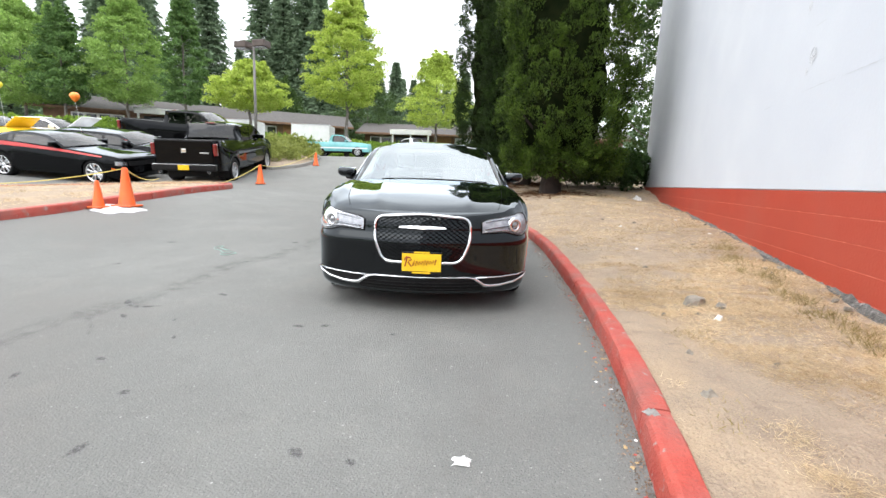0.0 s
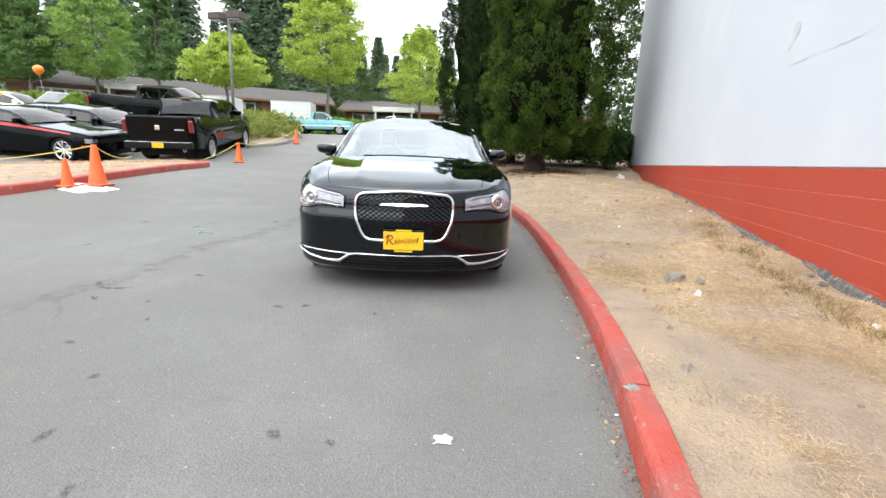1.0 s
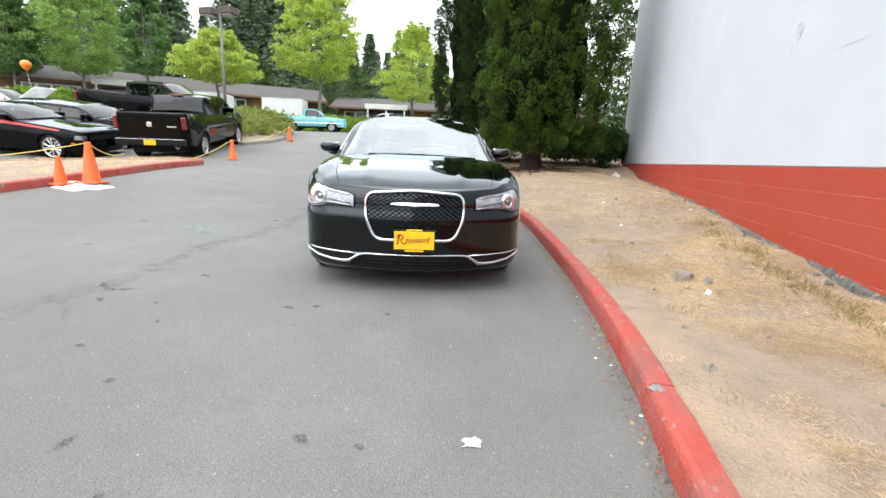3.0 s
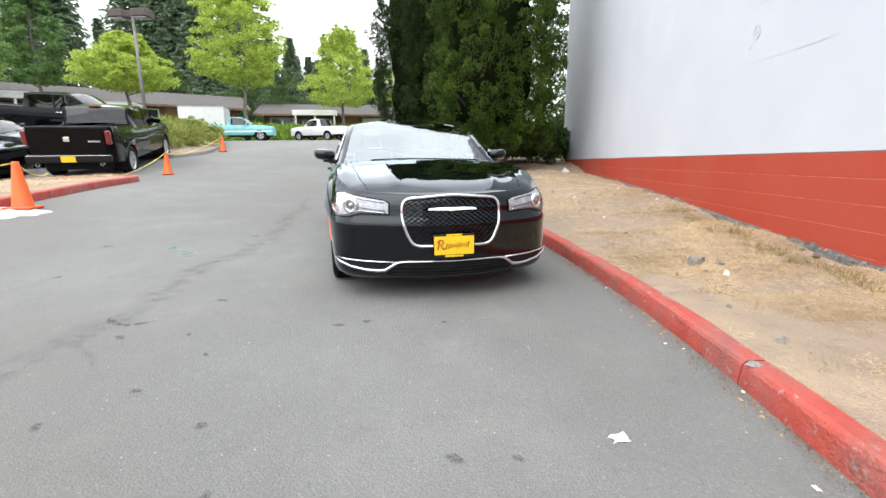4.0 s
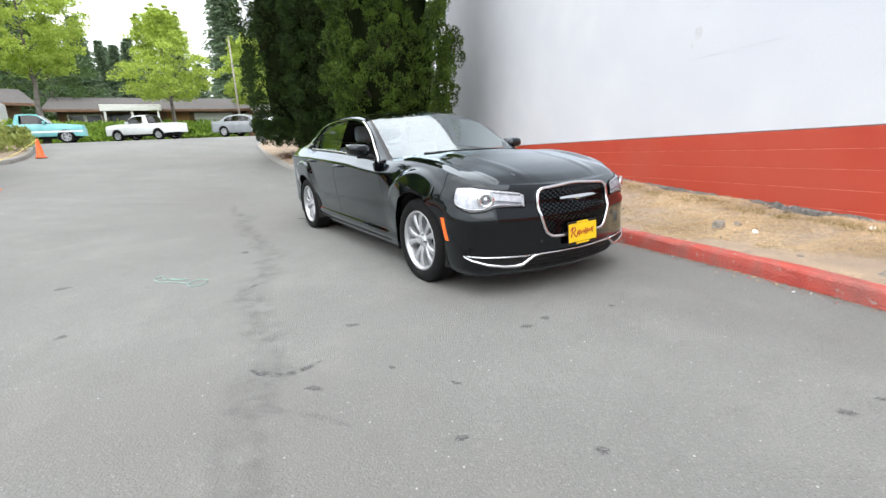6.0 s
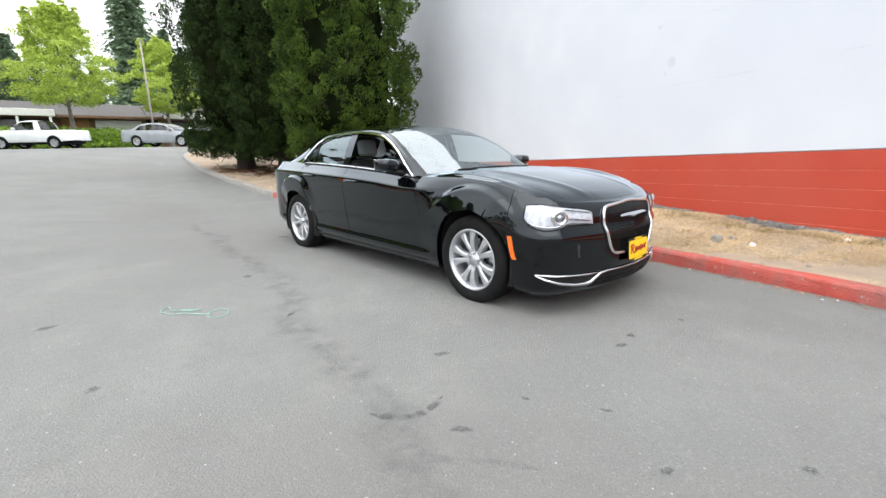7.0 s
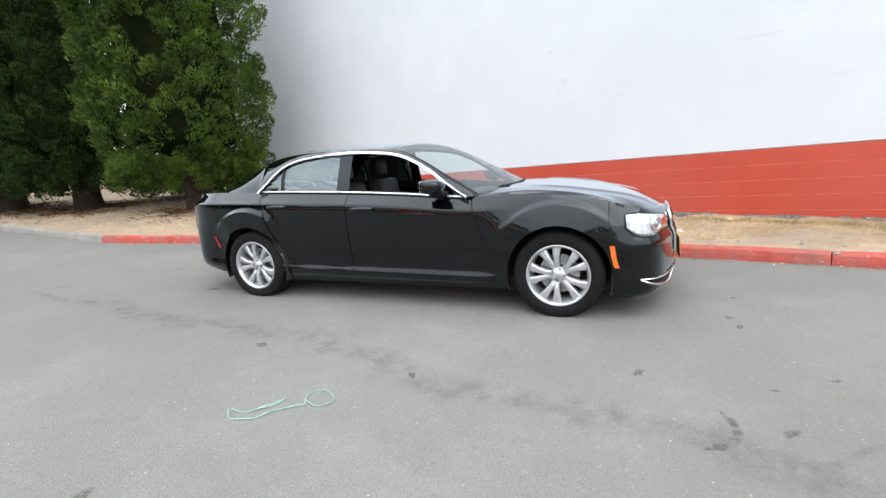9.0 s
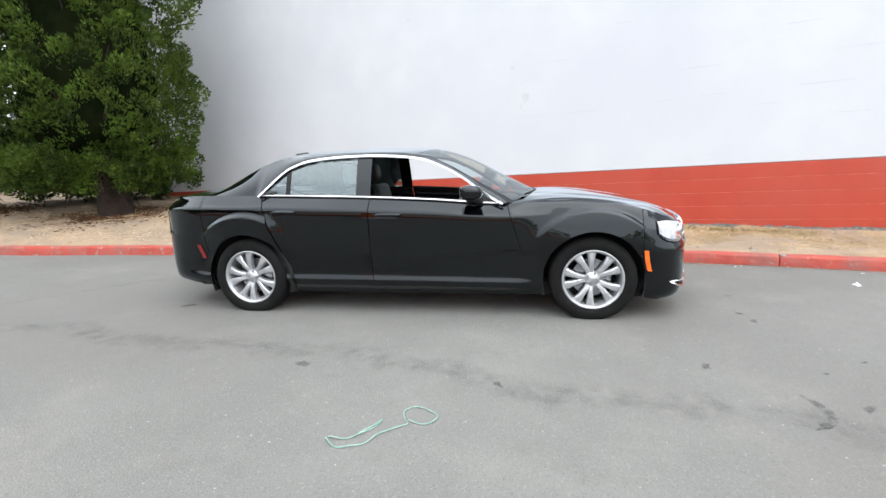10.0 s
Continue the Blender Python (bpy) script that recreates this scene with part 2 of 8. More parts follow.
ASPHALT = asphalt_material()
flecked(ASPHALT, 0.8, 0.50, 0.72, (0.118, 0.115, 0.108), 0.35, (1, 0.6, 1), 8)
flecked(ASPHALT, 5.0, 0.54, 0.72, (0.120, 0.117, 0.110), 0.35, detail=8)
flecked(ASPHALT, 2.2, 0.56, 0.72, (0.215, 0.208, 0.190), 0.35, detail=8)
flecked(ASPHALT, 60.0, 0.56, 0.66, (0.255, 0.25, 0.236), 0.4, detail=3)
flecked(ASPHALT, 45.0, 0.57, 0.68, (0.105, 0.103, 0.098), 0.35, detail=3)
flecked(ASPHALT, 0.33, 0.50, 0.64, (0.168, 0.157, 0.145), 0.4, detail=5)
DIRT = material("dry_grass_and_dirt", (0.258, 0.197, 0.146), (0.345, 0.265, 0.192), 5.0, 0.95, bump=1.0, bscale=55.0, big=(0.28, 0.220, 0.166), big_scale=0.9, detail=12)
flecked(DIRT, 1.5, 0.47, 0.60, (0.43, 0.318, 0.205), 0.5, detail=9)
flecked(DIRT, 110.0, 0.52, 0.66, (0.52, 0.41, 0.27), 0.5, (1, 1.6, 1))
flecked(DIRT, 90.0, 0.55, 0.68, (0.13, 0.095, 0.065), 0.6, (1.6, 1, 1))
flecked(DIRT, 9.0, 0.56, 0.66, (0.17, 0.13, 0.10), 0.4, detail=9)
RED_KERB = material("red_kerb_paint", (0.35, 0.045, 0.032), (0.42, 0.068, 0.046), 7.0, 0.65, bump=0.6, bscale=60.0, big=(0.37, 0.095, 0.075), big_scale=3.0)
flecked(RED_KERB, 5.0, 0.56, 0.66, (0.32, 0.15, 0.125), 0.7, detail=9)
flecked(RED_KERB, 11.0, 0.60, 0.66, (0.30, 0.26, 0.24), 0.85, detail=9)
flecked(RED_KERB, 3.0, 0.52, 0.70, (0.15, 0.065, 0.055), 0.6, detail=6)
flecked(RED_KERB, 30.0, 0.60, 0.70, (0.09, 0.05, 0.045), 0.45, detail=6)
GREY_KERB = material("kerb_concrete", (0.21, 0.20, 0.185), (0.29, 0.275, 0.25), 5.0, 0.9, bump=0.5, bscale=80.0, big=(0.24, 0.235, 0.22), big_scale=1.2)
WHITE_WALL = material("white_wall_paint", (0.575, 0.60, 0.645), (0.605, 0.63, 0.67), 1.6, 0.75, bump=0.08, bscale=30.0, big=(0.555, 0.58, 0.63), big_scale=0.35)
ORANGE_WALL = material("orange_wall_paint", (0.40, 0.043, 0.021), (0.44, 0.053, 0.026), 2.4, 0.55, bump=0.10, bscale=45.0, big=(0.42, 0.062, 0.036), big_scale=0.7)
JOINT = material("mortar_joint", (0.62, 0.20, 0.14), (0.46, 0.09, 0.055), 9.0, 0.8)
CONCRETE = material("rough_concrete", (0.20, 0.19, 0.18), (0.34, 0.33, 0.31), 7.0, 0.95, bump=0.9, bscale=35.0)


# ---- the ground ----
def ground_z(x, y):
    """The asphalt's height: nearly level by the sedan, climbing to the street."""
    u = -0.6 * x + 0.8 * y
    b = -0.115 + 0.028 * y - 0.012 * x + 0.0042 * max(0.0, min(u, 60.0) - 5.5) ** 2 + 0.28 * math.exp(-((x + 7.6) / 2.2) ** 2 - ((y - 7) / 4.2) ** 2) - 0.25 * math.exp(-((x + 15) / 3.5) ** 2 - ((y - 10.5) / 4) ** 2)
    p = 2.2 + 0.045 * (min(y, 60.0) - 22.5)
    d = (p - b) / 0.28
    return p if d < -30 else b - 0.28 * math.log1p(math.exp(-d))


def steps(spans):
    out = []
    for a, b, n in spans:
        out += [lerp(a, b, i / n) for i in range(n)]
    return out + [spans[-1][1]]


GX = steps([(-900, -120, 5), (-120, -40, 8), (-40, -14, 26), (-14, 4, 48), (4, 40, 12), (40, 900, 6)])
GY = steps([(-900, -60, 5), (-60, -8, 10), (-8, 30, 96), (30, 60, 20), (60, 1500, 8)])
verts = [(x, y, ground_z(x, y)) for x in GX for y in GY]
q = len(GY)
road = tagged(part("road", mesh_of("road", verts, [(i * q + j, (i + 1) * q + j, (i + 1) * q + j + 1, i * q + j + 1) for i in range(len(GX) - 1) for j in range(q - 1)], True), ASPHALT),
              "weathered grey asphalt driveway climbing to a street", "road", kind="structure")


class Line:
    """A smooth line in plan through points, walked by its length."""

    def __init__(self, pts, step=0.25):
        self.p = []
        n = len(pts)
        for i in range(n - 1):
            a, b, c, d = (Vector(pts[max(0, min(n - 1, k))]) for k in (i - 1, i, i + 1, i + 2))
            m = max(2, int((c - b).length / step))
            for k in range(m):
                t = k / m
                self.p.append(0.5 * ((2 * b) + (c - a) * t + (2 * a - 5 * b + 4 * c - d) * t * t + (3 * b - a - 3 * c + d) * t ** 3))
        self.p.append(Vector(pts[-1]))
        self.s = [0.0]
        for i in range(1, len(self.p)):
            self.s.append(self.s[-1] + (self.p[i] - self.p[i - 1]).length)
        self.length = self.s[-1]

    def at(self, s):
        s = max(0.0, min(self.length, s))
        i = int(np.searchsorted(self.s, s, side="right")) - 1
        i = max(0, min(len(self.p) - 2, i))
        t = (s - self.s[i]) / max(1e-9, self.s[i + 1] - self.s[i])
        d = (self.p[i + 1] - self.p[i]).normalized()
        return self.p[i].lerp(self.p[i + 1], t), d


KERB_W, KERB_H = 0.10, 0.135
PROFILE = [(-0.045, -0.12), (-0.030, 0.060), (-0.022, 0.108), (-0.012, 0.125), (0.004, 0.133), (0.026, 0.135), (KERB_W - 0.01, KERB_H), (KERB_W, KERB_H - 0.012), (KERB_W, -0.12)]


def kerb_piece(line, s0, s1, side, rng, n=None):
    """One cast length of kerb along a line, its face on the road's side."""
    n = n or max(3, int((s1 - s0) / 0.22))
    verts, faces = [], []
    k = len(PROFILE)
    for i in range(n + 1):
        p, d = line.at(lerp(s0 + 0.006, s1 - 0.006, i / n))
        nrm = Vector((d.y, -d.x)) * side
        end = 0.012 if i in (0, n) else 0.0
        for a, h in PROFILE:
            wob = rng.uniform(-0.004, 0.004)
            q = p + nrm * (a + (wob if h > 0.05 else 0))
            verts.append((q.x, q.y, ground_z(p.x, p.y) + h - (end * 0.6 if h > 0.1 else 0) + wob * 0.5))
    for i in range(n):
        for j in range(k - 1):
            faces.append((i * k + j, (i + 1) * k + j, (i + 1) * k + j + 1, i * k + j + 1))
    faces.append(tuple(range(k)))
    faces.append(tuple(n * k + j for j in reversed(range(k))))
    return mesh_of("kerb_segment", verts, faces)


def kerb(name, line, side, joints, mats, label):
    t = thing(name, Matrix(), label, "kerb", kind="structure")
    rng = random.Random(5)
    for i in range(len(joints) - 1):
        part("kerb_segment", kerb_piece(line, joints[i], joints[i + 1], side, rng), mats(0.5 * (joints[i] + joints[i + 1])), t)
    return t


RIGHT = Line([(1.30, -9.0), (1.16, -4.0), (1.04, 0.0), (0.97, 1.85), (0.93, 2.5), (0.82, 3.44), (0.52, 5.09), (-0.09, 7.66), (-1.32, 10.75), (-2.42, 12.75), (-3.0, 14.8),
              (-3.65, 17.2), (-4.3, 19.6), (-4.9, 22.3), (-5.1, 24.4), (-4.8, 26.0), (-3.8, 27.3), (-1.0, 28.8), (9.0, 31.5)])


def s_near(line, x, y):
    return min(zip(line.s, line.p), key=lambda sp: (sp[1] - Vector((x, y))).length)[0]


S_JOINT, S_PAINT = s_near(RIGHT, 0.95, 2.06), s_near(RIGHT, -2.42, 12.75)
joints = sorted([S_JOINT - 3.05 * k for k in range(1, 4)] + [S_JOINT, S_JOINT + 2.4, S_JOINT + 5.4, S_JOINT + 8.4, S_PAINT] + [S_PAINT + 3.0 * k for k in range(1, 11)])
joints = [j for j in joints if 0 <= j <= RIGHT.length]
kerb("kerb_right", RIGHT, 1, joints, lambda s: RED_KERB if s < S_PAINT else GREY_KERB, "red-painted concrete kerb, worn, grey towards the street")

# ---- the verge between kerb and wall ----
WALL_X, WALL_END = 2.71, 17.6
FOOT = [(-12, -0.2), (-2, 0.0), (1.1, 0.10), (2.8, 0.145), (4.0, 0.20), (5.6, 0.285), (8.9, 0.485), (13.7, 0.64), (18.0, 0.66), (24.0, 1.4), (32.0, 2.2)]


def verge_point(a, b):
    p, d = RIGHT.at(a * RIGHT.length)
    n = Vector((d.y, -d.x))
    start = p + n * (KERB_W - 0.02)
    reach = WALL_X + 0.02 - start.x
    if start.y > WALL_END - 4:
        reach = lerp(reach, 16.0, min(1.0, (start.y - WALL_END + 4) / 4))
    x = start.x + reach * b
    y = start.y + (0.0 if start.y < 23 else (start.y - 23) * -0.55 * b)
    z0 = ground_z(p.x, p.y) + KERB_H - 0.02
    z1 = curve_at(FOOT, y)
    mound = 0.2 * math.sin(math.pi * b) * max(0.0, min(1.0, (y - 6) / 5))
    bumps = 0.05 * noise.noise((x * 1.1, y * 1.1, 0)) + 0.022 * noise.noise((x * 4, y * 4, 3))
    return x, y, lerp(z0, z1, b) + mound + bumps * min(1.0, b * 5)


def verge_z(x, y):
    """The verge's height near a point of the plan."""
    best = min(((vx - x) ** 2 + (vy - y) ** 2, vz) for vx, vy, vz in VERGE)
    return best[1]


VERGE, faces = grid(verge_point, 230, 26)
tagged(part("verge", mesh_of("verge", VERGE, faces, True), DIRT), "bank of trodden dirt and sun-dried grass beside the kerb", "dry grass", kind="structure")

# ---- the painted block wall ----
wall = thing("wall_east", Matrix(), "tall painted block wall, white above an orange-red base", "wall", kind="structure")
TOP_Z, COURSE = 1.083, 0.208
part("upper_wall", boxed((WALL_X, -14.0, TOP_Z + 0.003), (WALL_X + 14, WALL_END, 9.0), 0.012), WHITE_WALL, wall, "white paint with faint cracks and patches")
part("joint_core", boxed((WALL_X + 0.0015, -13.99, -1.2), (WALL_X + 13.9, WALL_END - 0.01, TOP_Z)), JOINT, wall)
for k in range(9):
    part("block_course", boxed((WALL_X - 0.002, -14.0, TOP_Z - COURSE * (k + 1) + 0.0035), (WALL_X + 0.3, WALL_END + 0.002, TOP_Z - COURSE * k - (0.0035 if k else 0)), 0.002), ORANGE_WALL, wall)


# ---- cars ----


def lacquer(name, colour, ior=1.33, sheen=(0.88, 0.95, 1.0), rough=0.03):
    """Polished car paint: colour under a clear coat that mirrors more towards grazing angles."""
    m = material(name, colour, [c * 1.3 for c in colour], 3.0, 0.6, spec=0.0)
    nt = m.node_tree
    gl, mx, fr = (nt.nodes.new("ShaderNode" + k) for k in ("BsdfGlossy", "MixShader", "Fresnel"))
    gl.inputs["Color"].default_value, gl.inputs["Roughness"].default_value = (*sheen, 1), rough
    fr.inputs["IOR"].default_value = ior
    gain = nt.nodes.new("ShaderNodeMath")
    gain.operation, gain.use_clamp, gain.inputs[1].default_value = "MULTIPLY", True, 2.0
    nt.links.new(fr.outputs[0], gain.inputs[0])
    nt.links.new(gain.outputs[0], mx.inputs[0])
    nt.links.new(nt.nodes["Principled BSDF"].outputs[0], mx.inputs[1])
    nt.links.new(gl.outputs[0], mx.inputs[2])
    nt.links.new(mx.outputs[0], nt.nodes["Material Output"].inputs["Surface"])
    return m


PAINT_BLACK = lacquer("black_car_paint", (0.0008, 0.0009, 0.0012))
CHROME = material("chrome", (0.80, 0.81, 0.83), (0.75, 0.76, 0.78), 6.0, 0.08, metal=1.0)
SILVER = material("painted_alloy", (0.44, 0.45, 0.47), (0.52, 0.53, 0.55), 8.0, 0.38, metal=0.7)
TYRE = material("tyre_rubber", (0.005, 0.005, 0.0055), (0.009, 0.009, 0.009), 12.0, 0.85, spec=0.2, bump=0.2, bscale=120.0)
BLACK_PLASTIC = material("black_plastic", (0.006, 0.006, 0.0065), (0.011, 0.011, 0.0115), 20.0, 0.5, bump=0.1, bscale=200.0, spec=0.22)
GLOSS_BLACK = material("gloss_black_trim", (0.004, 0.004, 0.0045), (0.006, 0.006, 0.0065), 20.0, 0.18, spec=0.3)
DARK_LINER = material("dark_underbody", (0.008, 0.008, 0.008), (0.014, 0.013, 0.012), 9.0, 0.95)
LEATHER = material("black_leather", (0.02, 0.02, 0.021), (0.035, 0.034, 0.034), 14.0, 0.5, bump=0.15, bscale=90.0)
LIGHT_CLOTH = material("grey_headrest_cloth", (0.30, 0.31, 0.32), (0.36, 0.37, 0.38), 14.0, 0.8)
LAMP_WHITE = material("headlamp_reflector", (0.58, 0.59, 0.61), (0.35, 0.36, 0.39), 26.0, 0.35)
LAMP_GREY = material("headlamp_bezel", (0.30, 0.31, 0.33), (0.38, 0.39, 0.41), 18.0, 0.25, metal=0.8)
LAMP_LENS = glass("lamp_cover", (0.97, 0.98, 1.0), 0.98, 0.0, 1.2)
AMBER = material("amber_lens", (0.85, 0.16, 0.015), (0.8, 0.12, 0.01), 40.0, 0.25, coat=0.5)
RED_LENS = material("red_lens", (0.18, 0.007, 0.007), (0.13, 0.005, 0.005), 40.0, 0.2, coat=0.6)
PLATE_YELLOW = material("yellow_plate", (0.85, 0.55, 0.01), (0.80, 0.50, 0.01), 25.0, 0.5)
PLATE_INK = material("dark_red_ink", (0.26, 0.012, 0.01), (0.30, 0.02, 0.015), 25.0, 0.6)
WINDSCREEN = glass("windscreen_glass", (0.80, 0.92, 0.90), 0.82, 0.0, 2.9, (0.90, 0.97, 1.0))
SIDE_GLASS = glass("green_side_glass", (0.72, 0.92, 0.92), 0.86, 0.0, 2.3, (0.84, 0.97, 1.0))
DARK_GLASS = glass("dark_rear_glass", (0.4, 0.45, 0.45), 0.12)


class Acc:
    """Gathers several sheets into one mesh."""

    def __init__(self):
        self.v, self.f = [], []

    def add(self, vf):
        o = len(self.v)
        self.v += [tuple(p) for p in vf[0]]
        self.f += [tuple(i + o for i in f) for f in vf[1]]
        return self

    def rows(self, rows, flip=False):
        o, w = len(self.v), len(rows[0])
        for r in rows:
            self.v += [tuple(p) for p in r]
        for i in range(len(rows) - 1):
            for j in range(w - 1):
                f = (o + i * w + j, o + (i + 1) * w + j, o + (i + 1) * w + j + 1, o + i * w + j + 1)
                self.f.append(f[::-1] if flip else f)
        return self

    def mirrored(self):
        a = Acc()
        a.v = [(x, -y, z) for x, y, z in self.v]
        a.f = [f[::-1] for f in self.f]
        return a

    def mesh(self, name, smooth=True):
        me = mesh_of(name, self.v, self.f, False)
        bm = bmesh.new()
        bm.from_mesh(me)
        bmesh.ops.remove_doubles(bm, verts=bm.verts, dist=0.0006)
        bmesh.ops.recalc_face_normals(bm, faces=bm.faces)
        bm.to_mesh(me)
        bm.free()
        if smooth:
            me.polygons.foreach_set("use_smooth", [True] * len(me.polygons))
            me.set_sharp_from_angle(angle=radians(50))
        return me


def smooth_step(a, b, x):
    t = max(0.0, min(1.0, (x - a) / (b - a)))
    return t * t * (3 - 2 * t)


class Shape:
    """A car body: a skin that runs round the car in plan from tail to nose, and the lines that its panels share. x ahead, y left, z up; the ground is 0."""

    def __init__(self, plan, shoulder, sill, axles, arch, edge, rail, front_off, rear_off, side_off, bow, crown, flare=0.024, fender_off=None, ledge=(0.110, 0.152), fade=(-8, 30)):
        self.line = Line(plan, 0.04)
        self.shoulder, self.sill, self.axles, self.arch = shoulder, sill, axles, arch
        self.edge, self.rail, self.bow, self.crown, self.flare = edge, rail, bow, crown, flare
        self.fender_off, self.ledge, self.fade = fender_off or side_off, ledge, fade
        self.front_off, self.rear_off, self.side_off = front_off, rear_off, side_off
        self.side = [(p.x, s) for p, s in zip(self.line.p, self.line.s)]
        self.mid = max(zip([p.y for p in self.line.p], self.line.s))[1]

    def s_x(self, x):
        """Where along the skin the side reaches x."""
        return float(np.interp(x, [a for a, _ in self.side], [b for _, b in self.side]))

    def s_y(self, y, front=True):
        """Where along the nose (or tail) the skin reaches a half-width y."""
        got = [(p.y, s) for p, s in zip(self.line.p, self.line.s) if (s > self.mid) == front]
        got.sort()
        return float(np.interp(abs(y), [a for a, _ in got], [b for _, b in got]))

    def zs(self, s):
        p, _ = self.line.at(s)
        return curve_at(self.shoulder, p.x)

    def zb(self, s):
        p, _ = self.line.at(s)
        return curve_at(self.sill, p.x)

    def skin(self, s, z, out=0.0):
        p, d = self.line.at(s)
        n = Vector((-d.y, d.x))
        x = p.x
        zs, zb = curve_at(self.shoulder, x), curve_at(self.sill, x)
        h = (z - zb) / (zs - zb)
        wf, wr = smooth_step(self.axles[0] + 0.35, self.axles[0] + 0.65, x), smooth_step(self.axles[1] - 0.45, self.axles[1] - 0.85, x)
        wn = smooth_step(0.85, 1.25, x)
        off = lerp(curve_at(self.side_off, h), curve_at(self.fender_off, h), wn) * (1 - wf - wr) + curve_at(self.front_off, z) * wf + curve_at(self.rear_off, z) * wr
        for xc in self.axles:
            r = math.hypot(x - xc, z - self.arch[1])
            a = math.degrees(math.atan2(z - self.arch[1], abs(x - xc)))
            off -= self.flare * smooth_step(self.fade[0], self.fade[1], a) * (1 - smooth_step(self.arch[0] + self.ledge[0], self.arch[0] + self.ledge[1], r))
        q = p + n * (out - off)
        return Vector((q.x, max(0.0, q.y) if p.y < 0.02 else q.y, z))

    def column(self, sb, zb, st, rows, out=0.0):
        """Points up one line of the skin, from (sb, zb) to the shoulder at st."""
        zt = self.zs(st)
        return [self.skin(lerp(sb, st, h), lerp(zb, zt, h), out) for h in rows]

    def belt(self, x):
        s = self.s_x(x)
        return self.skin(s, self.zs(s))

    def along(self, pts, x):
        return Vector((x, curve_at([(a, b) for a, b, _ in pts], x), curve_at([(a, c) for a, _, c in pts], x)))

    def rail_at(self, x):
        return self.along(self.rail, x)

    def edge_at(self, x):
        return self.along(self.edge, x)

    def over(self, xe, b):
        """The surface over the cabin: at the side line's xe, b from -1 (right) to 1 (left)."""
        e = self.edge_at(xe)
        k = 1 - b * b
        return Vector((xe + curve_at(self.bow, xe) * k, e.y * b, e.z + curve_at(self.crown, xe) * k))

    def arch_columns(self, k, t0, t1, n):
        """Points on a wheel arch between two angles (degrees, 0 ahead, 180 behind)."""
        xc, zc = self.axles[k], self.arch[1]
        return [(xc + self.arch[0] * math.cos(radians(lerp(t0, t1, i / n))), zc + self.arch[0] * math.sin(radians(lerp(t0, t1, i / n)))) for i in range(n + 1)]


ROWS = [0, 0.02, 0.045, 0.065, 0.085, 0.105, 0.13, 0.17, 0.24, 0.32, 0.43, 0.54, 0.64, 0.73, 0.80, 0.84, 0.858, 0.872, 0.886, 0.91, 0.94, 0.97, 1.0]
FINE_ROWS = [i / 56 for i in range(57)]


def panel(shape, cols, rows=ROWS, lip=0.05, gap=(True, True), out=0.0):
    """A body panel from columns (s at the foot, z at the foot, s at the shoulder), with its edges turned in so that the joints show."""
    acc = Acc()
    cc = [shape.column(sb, zb, st, rows, out) for sb, zb, st in cols]
    acc.rows(cc)

    def turned(line, depth):
        return [Vector((p.x, p.y - depth * (1 if p.y > 0.05 else 0), p.z)) for p in line]

    acc.rows([[c[0] for c in cc], [Vector((c[0].x, max(0.0, c[0].y - lip), c[0].z + 0.004)) for c in cc]])
    if gap[0]:
        acc.rows([cc[0], turned(cc[0], 0.03)])
    if gap[1]:
        acc.rows([cc[-1], turned(cc[-1], 0.03)])
    return acc


def both(name, acc, mat, parent, label="", names=None):
    a = part(name, acc.mesh(name), mat, parent, label)
    b = part(name, acc.mirrored().mesh(name), mat, parent, label)
    return a, b


